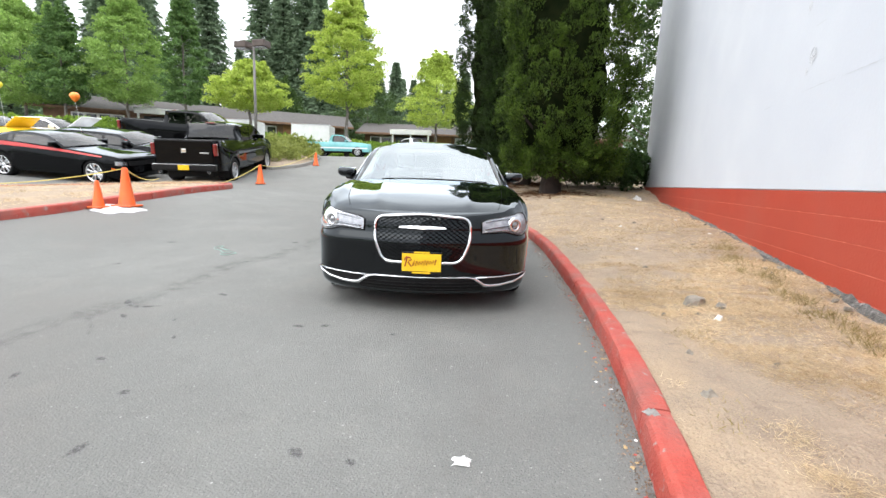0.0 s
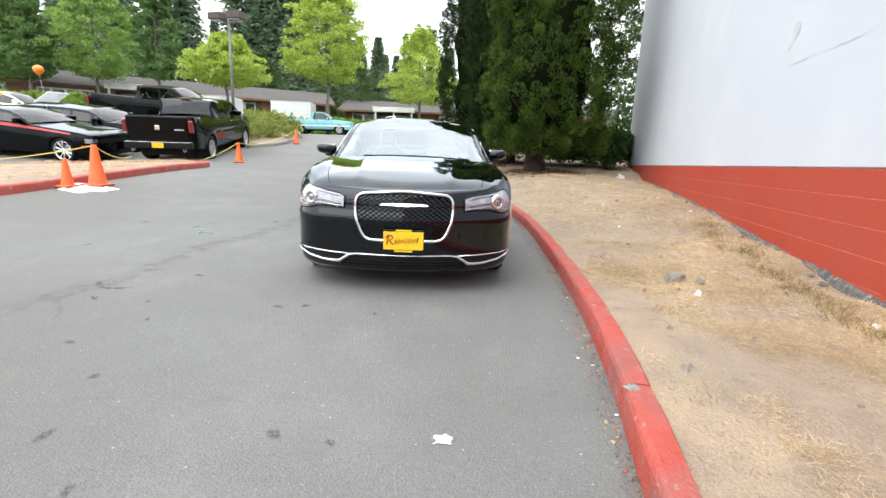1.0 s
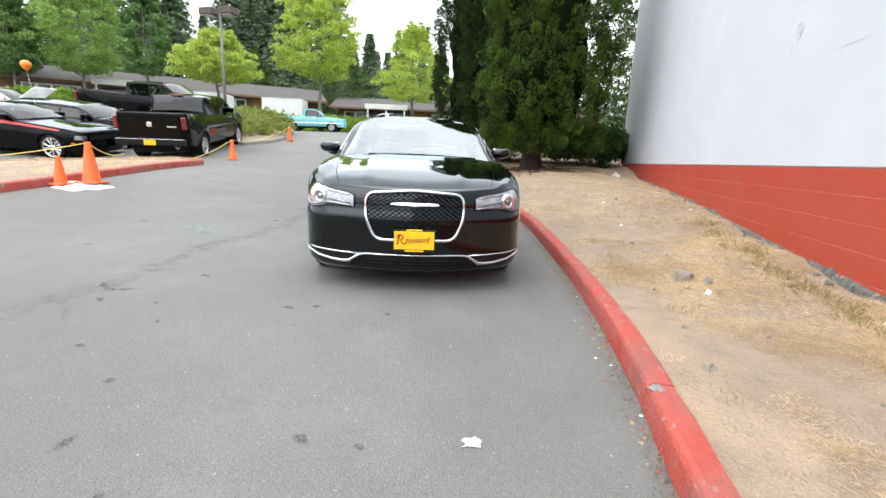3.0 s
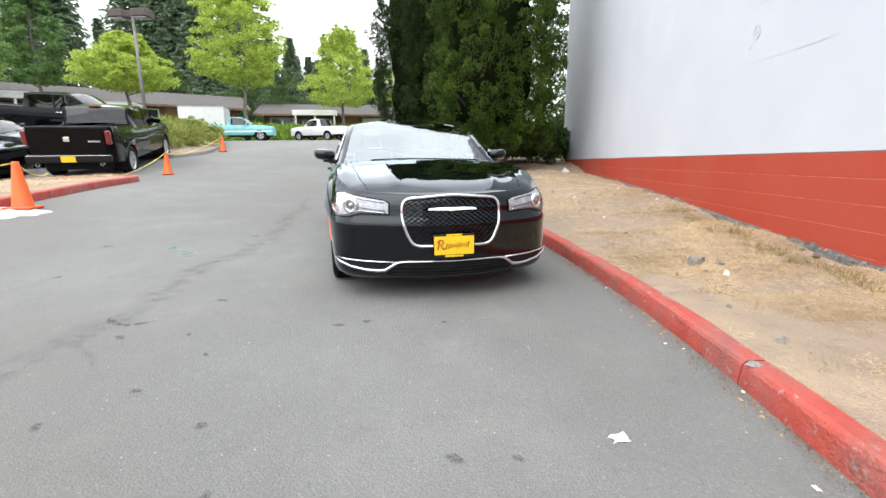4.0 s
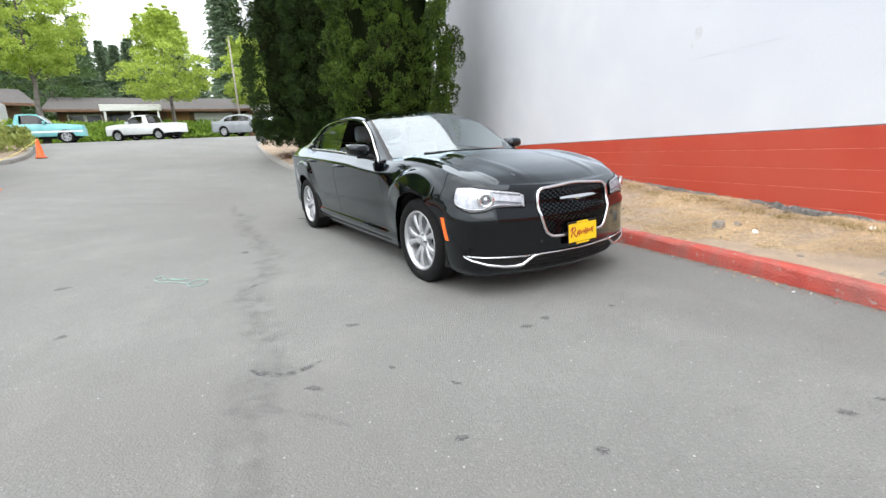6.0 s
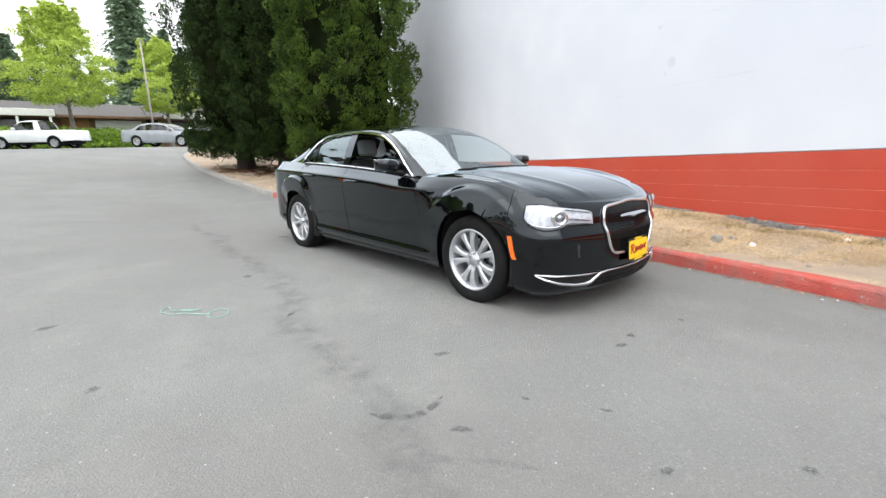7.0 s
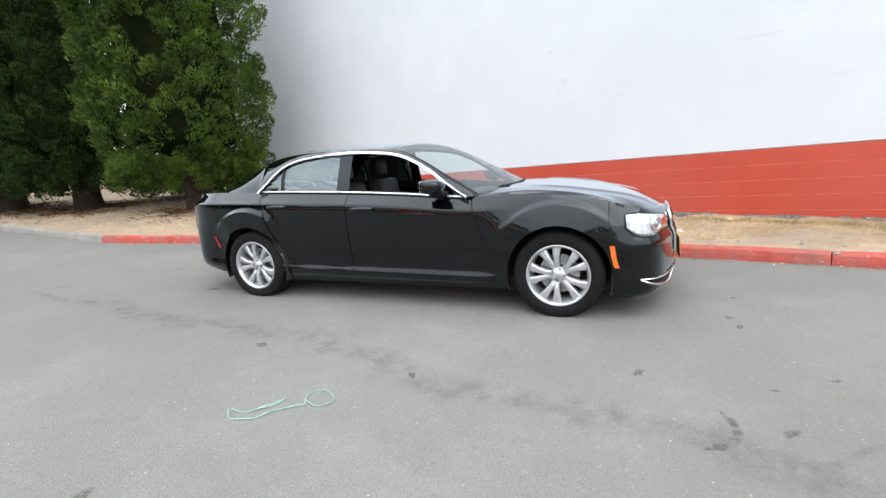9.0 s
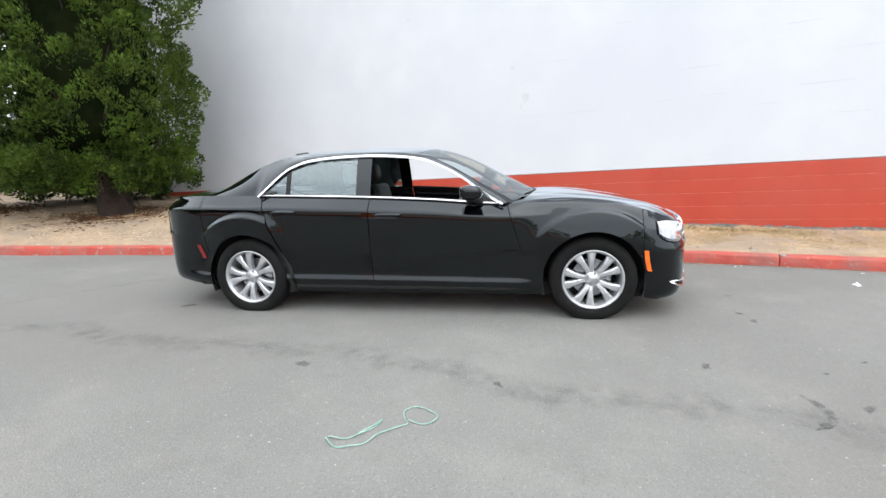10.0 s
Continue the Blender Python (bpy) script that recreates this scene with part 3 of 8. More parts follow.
def wheel_parts(radius=0.352, width=0.225, rim=0.245, spokes=10, mat=None, n=48, detail=True):
    """Meshes of a road wheel whose outer face looks along +y, centred on its axle."""
    w = width / 2
    tyre = lathe([(rim - 0.012, w * 0.55), (rim + 0.002, w * 0.86), (rim + 0.012, w * 0.97), (radius - 0.06, w * 1.04), (radius - 0.022, w * 0.98), (radius - 0.004, w * 0.80), (radius, w * 0.5), (radius - 0.006, w * 0.47), (radius - 0.006, w * 0.40), (radius, w * 0.37),
                  (radius + 0.001, 0.04), (radius - 0.006, 0.035), (radius - 0.006, 0.022), (radius + 0.001, 0.018), (radius, -w * 0.8), (radius - 0.03, -w), (rim, -w * 0.9)], n)
    rimb = lathe([(rim - 0.004, w * 0.60), (rim + 0.006, w * 0.88), (rim + 0.002, w * 0.95), (rim - 0.010, w * 0.93), (rim - 0.020, w * 0.70), (rim - 0.03, w * 0.3), (rim - 0.03, -w * 0.8)], n)
    sp = bmesh.new()
    face = w * 0.66
    for i in range(spokes):
        pair = i // 2
        ang = 2 * math.pi * pair / (spokes / 2) + (-1 if i % 2 == 0 else 1) * (0.27 if detail else 0.3)
        mid_a = 2 * math.pi * pair / (spokes / 2) + (-1 if i % 2 == 0 else 1) * 0.16
        ring = []
        for r, a, hw, dy, dep in ((0.045, mid_a, 0.022, -0.012, 0.05), (0.10, lerp(mid_a, ang, 0.35), 0.019, 0.006, 0.05), (0.16, lerp(mid_a, ang, 0.7), 0.023, 0.012, 0.05), (rim - 0.012, ang, 0.037, 0.004, 0.05)):
            c, s = math.cos(a), math.sin(a)
            pts = []
            for side, yy in ((-1, face + dy - dep), (-1, face + dy - 0.008), (-0.55, face + dy), (0.55, face + dy), (1, face + dy - 0.008), (1, face + dy - dep)):
                pts.append(sp.verts.new((r * c - side * hw * s, yy, r * s + side * hw * c)))
            ring.append(pts)
        for a, b in zip(ring, ring[1:]):
            for j in range(5):
                sp.faces.new((a[j], a[j + 1], b[j + 1], b[j]))
    hub = lathe([(0.0, face + 0.006), (0.026, face + 0.006), (0.032, face + 0.0), (0.06, face - 0.008), (0.068, face - 0.03), (0.06, face - 0.06)], 24)
    nb = bmesh.new()
    bmesh.ops.create_cone(nb, cap_ends=True, segments=6, radius1=0.010, radius2=0.009, depth=0.03, matrix=Matrix.Translation((0, face, 0)) @ Matrix.Rotation(radians(90), 4, "X"))
    nuts = bpy.data.meshes.new("wheel_nut")
    nb.to_mesh(nuts)
    nb.free()
    disc = lathe([(0.07, 0.0), (0.16, 0.0), (0.16, -0.02), (0.07, -0.02)], 32)
    return tyre, rimb, sp, hub, nuts, disc


def build_wheel(parent, centre, side, radius=0.352, width=0.225, rim=0.245, spokes=10, mat=None, n=48):
    """One wheel under a car; side 1 faces left (+y), -1 right."""
    mat = mat or SILVER
    e = new("wheel")
    e.empty_display_size = 0.1
    e.parent = parent
    e.matrix_local = Matrix.Translation(centre) @ (Matrix() if side > 0 else Matrix.Rotation(math.pi, 4, "Z"))
    tyre, rimb, sp, hub, nuts, disc = wheel_parts(radius, width, rim, spokes, mat, n)
    part("tyre", tyre, TYRE, e, smooth=True)
    part("rim", rimb, mat, e, "bright alloy rim", smooth=True)
    part("spokes", sp, mat, e)
    part("hub_cap", hub, mat, e, smooth=True)
    for k in range(5):
        a = 2 * math.pi * (k + 0.5) / 5
        part("wheel_nut", nuts, CHROME, e, m=Matrix.Translation((0.052 * math.cos(a), 0, 0.052 * math.sin(a))))
    part("brake_disc", disc, LAMP_GREY, e)
    return e


def copy_wheel(wheel, parent, centre, side):
    m = Matrix.Translation(centre) @ (Matrix() if side > 0 else Matrix.Rotation(math.pi, 4, "Z"))
    w = copy_thing(wheel, m)
    w.parent = parent
    w.matrix_local = m
    return w


SEDAN = Shape(
    plan=[(-2.505, 0), (-2.50, 0.3), (-2.47, 0.6), (-2.40, 0.77), (-2.285, 0.855), (-2.126, 0.905), (-1.9, 0.92), (-1.526, 0.928), (-1.0, 0.928), (0, 0.928), (1.0, 0.928), (1.526, 0.93), (1.85, 0.922),
          (2.04, 0.895), (2.17, 0.838), (2.26, 0.73), (2.328, 0.54), (2.398, 0.27), (2.425, 0)],
    shoulder=[(-2.505, 1.078), (-2.3, 1.095), (-2.0, 1.106), (-1.40, 1.094), (-1.03, 1.083), (-0.35, 1.058), (0.19, 1.028), (0.83, 0.985), (1.3, 0.992), (1.75, 0.957), (2.0, 0.897), (2.2, 0.845), (2.425, 0.812)],
    sill=[(-2.65, 0.34), (-2.3, 0.31), (-2.1, 0.275), (-1.9, 0.255), (-1.1, 0.245), (1.1, 0.235), (1.9, 0.20), (2.1, 0.175), (2.39, 0.165)],
    axles=(1.526, -1.526), arch=(0.405, 0.352),
    edge=[(-1.90, 0.70, 1.118), (-1.72, 0.682, 1.205), (-1.53, 0.662, 1.303), (-1.36, 0.645, 1.378), (-1.15, 0.635, 1.425), (-0.9, 0.63, 1.443), (-0.5, 0.63, 1.450), (-0.1, 0.64, 1.437), (0.1, 0.66, 1.402), (0.3, 0.70, 1.322), (0.6, 0.757, 1.148), (0.88, 0.815, 0.99)],
    rail=[(-1.37, 0.864, 1.092), (-1.30, 0.835, 1.156), (-1.208, 0.79, 1.247), (-1.112, 0.75, 1.323), (-1.01, 0.72, 1.367), (-0.858, 0.70, 1.396), (-0.64, 0.69, 1.412), (-0.38, 0.687, 1.416), (-0.126, 0.69, 1.402), (0.12, 0.705, 1.368), (0.315, 0.735, 1.292), (0.457, 0.765, 1.212), (0.598, 0.805, 1.110), (0.742, 0.845, 1.015), (0.80, 0.866, 0.988)],
    front_off=[(0.16, 0.10), (0.19, 0.045), (0.24, 0.012), (0.34, 0.0), (0.5, 0.002), (0.595, 0.0), (0.615, 0.004), (0.655, 0.026), (0.74, 0.038), (0.79, 0.060), (0.83, 0.105), (0.92, 0.15)],
    rear_off=[(0.28, 0.06), (0.36, 0.01), (0.5, 0.0), (0.76, 0.0), (0.775, 0.008), (0.98, 0.010), (1.0, 0.016), (1.03, 0.050), (1.08, 0.11)],
    side_off=[(0, 0.082), (0.04, 0.060), (0.08, 0.043), (0.105, 0.040), (0.125, 0.044), (0.17, 0.056), (0.34, 0.036), (0.5, 0.018), (0.68, 0.005), (0.80, 0.0), (0.862, 0.001), (0.878, 0.006), (0.90, 0.024), (0.95, 0.060), (1.0, 0.096)],
    fender_off=[(0, 0.062), (0.06, 0.036), (0.16, 0.024), (0.34, 0.012), (0.56, 0.001), (0.60, 0.0), (0.66, 0.006), (0.76, 0.022), (0.85, 0.040), (0.92, 0.058), (0.97, 0.076), (1.0, 0.094)],
    bow=[(-1.9, -0.10), (-1.36, -0.10), (-0.9, -0.02), (-0.4, 0.02), (0.1, 0.12), (0.9, 0.25)],
    crown=[(-1.9, 0.035), (-1.0, 0.050), (-0.4, 0.048), (0.1, 0.05), (0.9, 0.036)], flare=0.034, ledge=(0.150, 0.200), fade=(30, 66))


def stroke(pts, r, mat, name, parent, label="", n=6, closed=False, flat=1.0):
    return part(name, tube(pts, r, n, closed, flat), mat, parent, label, smooth=True)


def rounded(points, radius, n=5):
    """A closed outline in (y, z) with its corners rounded."""
    out = []
    k = len(points)
    for i in range(k):
        a, b, c = (Vector(points[(i + j) % k]) for j in (-1, 0, 1))
        p, q = b + (a - b).normalized() * radius, b + (c - b).normalized() * radius
        for j in range(n + 1):
            t = j / n
            out.append((p.lerp(b, t)).lerp(b.lerp(q, t), t))
    return out


def build_sedan(m):
    sh = SEDAN
    car = thing("sedan", m, "glossy black four-door sedan with chrome trim parked by the kerb", "car")
    sx = sh.s_x
    # panels of the side
    g = 0.0035
    fd = [(sx(lerp(-0.345 + g, 1.055 - g, i / 48)), sh.zb(sx(lerp(-0.345, 1.055, i / 48))) + 0.03, sx(lerp(-0.345 + g, 0.832 - g, i / 48))) for i in range(49)]
    rd = [(sx(lerp(-1.07 + g, -0.345 - g, i / 36)), sh.zb(sx(lerp(-1.07, -0.345, i / 36))) + 0.03, sx(lerp(-1.36 + g, -0.345 - g, i / 36))) for i in range(37)]
    doors = both("front_door", panel(sh, fd), PAINT_BLACK, car) + both("rear_door", panel(sh, rd), PAINT_BLACK, car)
    sill = Acc().rows([[sh.skin(sx(x), sh.zb(sx(x)) + dz, o) for dz, o in ((-0.03, -0.06), (-0.028, -0.01), (0.0, 0.0), (0.024, 0.002), (0.026, -0.03))] for x in [lerp(-1.10, 1.10, i / 24) for i in range(25)]])
    both("sill", sill, PAINT_BLACK, car)
    fcols = [(sx(1.055 + g), sh.zb(sx(1.06)), sx(0.832 + g))]
    arch = sh.arch_columns(0, 196, 24, 52)
    fcols += [(sx(x), z, sx(lerp(0.87, 1.90, i / 52))) for i, (x, z) in enumerate(arch)]
    fen = panel(sh, fcols, FINE_ROWS, gap=(True, False))

    # the top of the front end: a crowned surface that rolls over into the skin
    rolled = [sh.skin(s, sh.zs(s)) for s in [lerp(sx(0.6), sh.line.length, i / 700) for i in range(701)]]
    ra = np.array([(p.x, p.y, p.z) for p in rolled])

    def top_z(x, y):
        y = abs(y)
        d2 = (ra[:, 0] - x) ** 2 + (ra[:, 1] - y) ** 2
        w = np.exp(-(d2 - d2.min()) / 0.004)
        d, zr = math.sqrt(max(0.0, float(d2.min()))), float((w * ra[:, 2]).sum() / w.sum())
        roll = 1 - (1 - min(1.0, d / lerp(0.30, 0.12, smooth_step(1.85, 2.2, x)))) ** 2.3
        ey = curve_at([(0.9, 0.735), (1.5, 0.70), (2.0, 0.65), (2.3, 0.60)], x)
        k = min(1.0, y / ey)
        mid = curve_at([(0.83, 1.016), (0.97, 1.023), (1.19, 1.024), (1.5, 1.000), (1.70, 0.972), (1.96, 0.928), (2.10, 0.892), (2.20, 0.858), (2.33, 0.806), (2.45, 0.775)], x)
        ridge = 0.013 * math.exp(-(abs(k - 0.60) / 0.075) ** 1.5) * smooth_step(1.05, 1.5, x) * smooth_step(2.32, 2.1, x)
        mid += lerp(0.016, 0.012, smooth_step(1.9, 2.3, x)) * (1 - k * k) + 0.008 * smooth_step(0.62, 0.42, k) + ridge
        crest = 0.020 * math.exp(-((y - lerp(0.80, 0.76, smooth_step(1.0, 2.0, x))) / 0.07) ** 2) * smooth_step(0.9, 1.3, x) * smooth_step(2.0, 1.6, x)
        return zr + (mid - zr) * roll + crest * smooth_step(0.0, 0.06, d)

    def on_top(p):
        return Vector((p.x, p.y, top_z(p.x, p.y)))

    def hood_edge(a):
        x = lerp(0.97, 2.185, a)
        return on_top(Vector((x, curve_at([(0.97, 0.735), (1.5, 0.70), (2.0, 0.65), (2.19, 0.60)], x), 0)))

    s_end = sx(1.90)
    s_nose = sh.s_y(0.70)
    top = []
    for i in range(25):
        a = i / 24
        st = lerp(sx(0.835), s_end, a)
        o, h = sh.skin(st, sh.zs(st)), hood_edge(a * 0.79)
        row = [o] + [on_top(o.lerp(h, t)) for t in (0.12, 0.26, 0.42, 0.58, 0.74, 0.88, 0.97)]
        top.append(row + [row[-1] - Vector((0, 0.0, 0.03))])
    fen.rows(top)
    both("front_fender", fen, PAINT_BLACK, car)
    # hood with its raised middle and two creases

    def hood(a, b):
        k = 2 * b - 1
        e = hood_edge(a)
        return on_top(Vector((lerp(1.085 - 0.115 * k * k, 2.288 - 0.103 * k * k, a), e.y * k, 0)))

    hd = Acc().add(grid(hood, 34, 48))
    hd.rows([[hood(1, j / 48) for j in range(49)], [hood(1, j / 48) + Vector((-0.012, 0, -0.03)) for j in range(49)]])
    hd.rows([[hood(i / 34, 0) for i in range(35)], [hood(i / 34, 0) - Vector((0, -0.004, 0.03)) for i in range(35)]])
    hd.rows([[hood(i / 34, 1) for i in range(35)], [hood(i / 34, 1) - Vector((0, 0.004, 0.03)) for i in range(35)]])
    part("hood", hd.mesh("hood"), PAINT_BLACK, car)
    # nose: the bumper skin from one wheel arch round to the other
    arch2 = sh.arch_columns(0, 23.2, -18, 8)
    ncols = [(sx(x), z, sx(lerp(1.905, 1.96, i / 8))) for i, (x, z) in enumerate(arch2)]
    s0b, s0t = sx(arch2[-1][0]), sx(1.96)
    for i in range(1, 31):
        sb, st = lerp(s0b, sh.line.length, i / 30), lerp(s0t, sh.line.length, i / 30)
        ncols.append((sb, sh.zb(sb), st))
    nose = panel(sh, ncols, rows=[i / 22 for i in range(23)], gap=(False, False))
    rim_rows = []
    for i in range(25):
        st = lerp(s_end, sh.line.length, i / 24)
        o = sh.skin(st, sh.zs(st))
        inner = hood(1, lerp(1.0, 0.5, (st - s_nose) / (sh.line.length - s_nose))) if st > s_nose else hood_edge(lerp(0.79, 1.0, (st - s_end) / (s_nose - s_end)))
        row = [o] + [on_top(o.lerp(inner, t)) for t in (0.16, 0.36, 0.58, 0.78, 0.96)]
        rim_rows.append(row + [row[-1] - Vector((0, 0, 0.03))])
    nose.rows(rim_rows)
    body = Acc()
    body.v, body.f = list(nose.v), list(nose.f)
    body.add((nose.mirrored().v, nose.mirrored().f))
    bumper = part("front_bumper", body.mesh("front_bumper"), PAINT_BLACK, car)

    def face(y, z, out=0.0):
        p = sh.skin(sh.s_y(y), z, out)
        return Vector((p.x, p.y if y >= 0 else -p.y, p.z))

    # grille: chrome surround, dark backing, woven bars, winged emblem
    outline = rounded([(0.372, 0.786), (0.0, 0.812), (-0.372, 0.786), (-0.378, 0.62), (-0.305, 0.440), (0.305, 0.440), (0.378, 0.62)], 0.070)
    fine = []
    for a, b in zip(outline, outline[1:] + outline[:1]):
        k = max(1, int((Vector(b) - Vector(a)).length / 0.04))
        fine += [Vector(a).lerp(Vector(b), i / k) for i in range(k)]
    outline = fine
    grille = new("grille")
    grille.parent = car
    grille.empty_display_size = 0.1

    def gface(y, z, out):
        p = face(y, z)
        return Vector((p.x + out - 0.003, y, z))

    stroke([gface(y, z, 0.012) for y, z in outline], 0.0125, CHROME, "grille_surround", grille, "chrome surround", 8, True)
    ins = [gface(y * 0.985, 0.60 + (z - 0.60) * 0.975, -0.004) for y, z in outline]
    bm = bmesh.new()
    bm.faces.new([bm.verts.new(p) for p in ins])
    part("grille_backing", bm, DARK_LINER, grille)
    mesh_acc = Acc()

    def half_width(z):
        return curve_at([(0.445, 0.285), (0.49, 0.318), (0.62, 0.366), (0.72, 0.368), (0.760, 0.355), (0.79, 0.22)], z)

    rows_n, dz = 23, 0.0155
    for r in range(rows_n):
        z = 0.450 + r * dz
        w = half_width(z) - 0.008
        n = int(2 * w / 0.0115)
        pts = []
        for i in range(n + 1):
            y = -w + 2 * w * i / n
            ph = (i + (r % 2) * 2) % 4
            pts.append((y, z + (0.0048 if ph in (0, 1) else -0.0048)))
        mesh_acc.rows([[gface(y, zz - 0.0026, 0.006) for y, zz in pts], [gface(y, zz, 0.013) for y, zz in pts], [gface(y, zz + 0.0026, 0.006) for y, zz in pts]])
    part("grille_mesh", mesh_acc.mesh("grille_mesh", False), GLOSS_BLACK, grille, "gloss black woven bars")
    wing = Acc()
    for sgn in (-1, 1):
        rows = []
        for i in range(15):
            y = sgn * 0.222 * i / 14
            t = 1 - (i / 14) ** 2.2
            zc = 0.706 + 0.004 * (i / 14)
            hgt = 0.004 + 0.015 * t
            rows.append([gface(y, zc + hgt, 0.018), gface(y, zc, 0.034), gface(y, zc - hgt, 0.018)])
        wing.rows(rows)
    part("winged_emblem", wing.mesh("winged_emblem"), CHROME, grille, "chrome wing badge")
    # plate
    plate = new("licence_plate")
    plate.parent = car
    plate.matrix_local = pose(2.452, 0.0, 0.446, 0, -4, 0)
    part("plate_frame", boxed((-0.008, -0.156, -0.087), (0.0, 0.156, 0.087), 0.003), BLACK_PLASTIC, plate)
    part("plate_face", boxed((0.0005, -0.152, -0.068), (0.004, 0.152, 0.070), 0.001), PLATE_YELLOW, plate, "bright yellow dealer plate")
    for y0, y1, z0 in ((-0.06, 0.06, 0.073), (-0.07, 0.07, -0.085)):
        part("plate_frame_strip", boxed((0.0005, y0, z0), (0.003, y1, z0 + 0.013)), PLATE_YELLOW, plate)
    wave = [(-0.128, -0.030), (-0.112, 0.036), (-0.135, 0.020), (-0.118, 0.042), (-0.088, 0.040), (-0.080, 0.022), (-0.106, 0.004), (-0.078, -0.030)]
    for i in range(18):
        wave.append((-0.066 + 0.0105 * i, (0.012 if i % 2 else -0.020) + 0.006 * math.sin(i * 2.3) + 0.0006 * i))
    ink = tube([(0.0052, y, z) for y, z in wave], 0.0050, 5)
    part("plate_print", ink, PLATE_INK, plate)
    # lower intake, fog recesses and their chrome
    low = Acc().rows([[face(y, z, 0.003) for z in (0.205, 0.240, 0.278, 0.310)] for y in [lerp(-0.50, 0.50, i / 24) for i in range(25)]])
    part("lower_intake", low.mesh("lower_intake"), BLACK_PLASTIC, bumper)
    slats = Acc()
    for z in (0.225, 0.252, 0.279):
        slats.rows([[face(y, z + d, 0.012 if d == 0 else 0.004) for d in (-0.004, 0, 0.004)] for y in [lerp(-0.46, 0.46, i / 24) for i in range(25)]])
    part("intake_slats", slats.mesh("intake_slats"), BLACK_PLASTIC, bumper)
    for sgn in (1, -1):
        fog = Acc().rows([[face(sgn * y, lerp(lo, hi, j / 3), 0.004) for j in range(4)] for y, lo, hi in ((0.49, 0.268, 0.310), (0.58, 0.254, 0.315), (0.66, 0.262, 0.319), (0.74, 0.277, 0.323), (0.81, 0.300, 0.328))])
        part("fog_recess", fog.mesh("fog_recess"), BLACK_PLASTIC, bumper)
    lowline = [(0.865, 0.332), (0.83, 0.305), (0.75, 0.275), (0.64, 0.254), (0.56, 0.249), (0.505, 0.254), (0.46, 0.286), (0.415, 0.314), (0.36, 0.322), (0.2, 0.323), (0.0, 0.323)]
    full = [face(y, z, 0.012) for y, z in lowline] + [face(-y, z, 0.012) for y, z in reversed(lowline[:-1])]
    rad = [0.005, 0.008, 0.010, 0.011, 0.013, 0.015, 0.013, 0.010, 0.007, 0.006, 0.006]
    part("lower_chrome", tube(full, rad + rad[-2::-1], 8), CHROME, bumper, "chrome strip", smooth=True)
    for sgn in (1, -1):
        stroke([face(sgn * y, z, 0.008) for y, z in ((0.868, 0.336), (0.78, 0.330), (0.66, 0.324), (0.55, 0.319), (0.43, 0.318))], 0.006, CHROME, "fog_chrome", bumper)
    # headlamps: reflector, projector, divider and clear cover wrapping the corner
    for sgn in (1, -1):
        lamp = new("headlamp")
        lamp.parent = car
        lamp.empty_display_size = 0.1

        def lamp_at(a, v, out):
            s = lerp(sh.s_y(0.475), sx(2.02), a)
            lo = curve_at([(0, 0.672), (0.12, 0.674), (0.36, 0.680), (0.45, 0.672), (0.56, 0.656), (0.7, 0.650), (0.85, 0.664), (0.94, 0.690), (1, 0.73)], a)
            hi = curve_at([(0, 0.758), (0.06, 0.776), (0.3, 0.797), (0.6, 0.815), (0.85, 0.825), (1, 0.82)], a)
            z = lerp(lo, hi, v)
            p = sh.skin(s, z, out)
            return Vector((p.x, sgn * p.y, p.z))

        part("lamp_housing", sheet("lamp_housing", lambda a, v: lamp_at(a, v, 0.004), 20, 8), LAMP_WHITE, lamp, "bright reflector", )
        rim_pts = [(i / 16, 0.0) for i in range(17)] + [(1, j / 4) for j in range(1, 4)] + [(1 - i / 16, 1.0) for i in range(17)] + [(0, 1 - j / 4) for j in range(1, 4)]
        stroke([lamp_at(a, v, 0.006) for a, v in rim_pts], 0.006, GLOSS_BLACK, "lamp_seal", lamp, "", 5, True)
        c = lamp_at(0.52, 0.50, 0.0)
        n = (lamp_at(0.52, 0.50, 0.1) - c).normalized()
        mm = Matrix.Translation(c + n * 0.006) @ n.to_track_quat("Z", "Y").to_matrix().to_4x4()
        part("projector_ring", lathe([(0.030, 0.0), (0.034, 0.016), (0.046, 0.020), (0.060, 0.012), (0.064, 0.0)], 32, "z"), CHROME, lamp, smooth=True, m=mm)
        part("projector_lens", lathe([(0.0, 0.022), (0.012, 0.020), (0.022, 0.014), (0.030, 0.002)], 24, "z"), LAMP_GREY, lamp, smooth=True, m=mm)
        led = [lamp_at(a, 0.10 + 0.05 * math.sin(a * 3), 0.012) for a in [lerp(0.04, 0.5, i / 10) for i in range(11)]] + [lamp_at(a, 0.12, 0.012) for a in [lerp(0.55, 0.97, i / 8) for i in range(9)]]
        stroke(led, 0.007, LAMP_GREY, "light_pipe", lamp)
        stroke([lamp_at(0.05 + 0.40 * i / 8, 0.30 + 0.45 * smooth_step(0, 1, i / 8) * 0.2, 0.010) for i in range(9)] + [lamp_at(0.45, v, 0.01) for v in (0.5, 0.7, 0.86)] + [lamp_at(lerp(0.42, 0.06, i / 6), 0.86 - 0.04 * i / 6, 0.01) for i in range(7)], 0.005, LAMP_GREY, "inner_bezel", lamp)
        part("lamp_cover", sheet("lamp_cover", lambda a, v: lamp_at(a, v, 0.008 + 0.010 * (4 * v * (1 - v)) ** 0.5 * min(1, 8 * a, 8 * (1 - a))), 20, 8), LAMP_LENS, lamp, "clear cover")
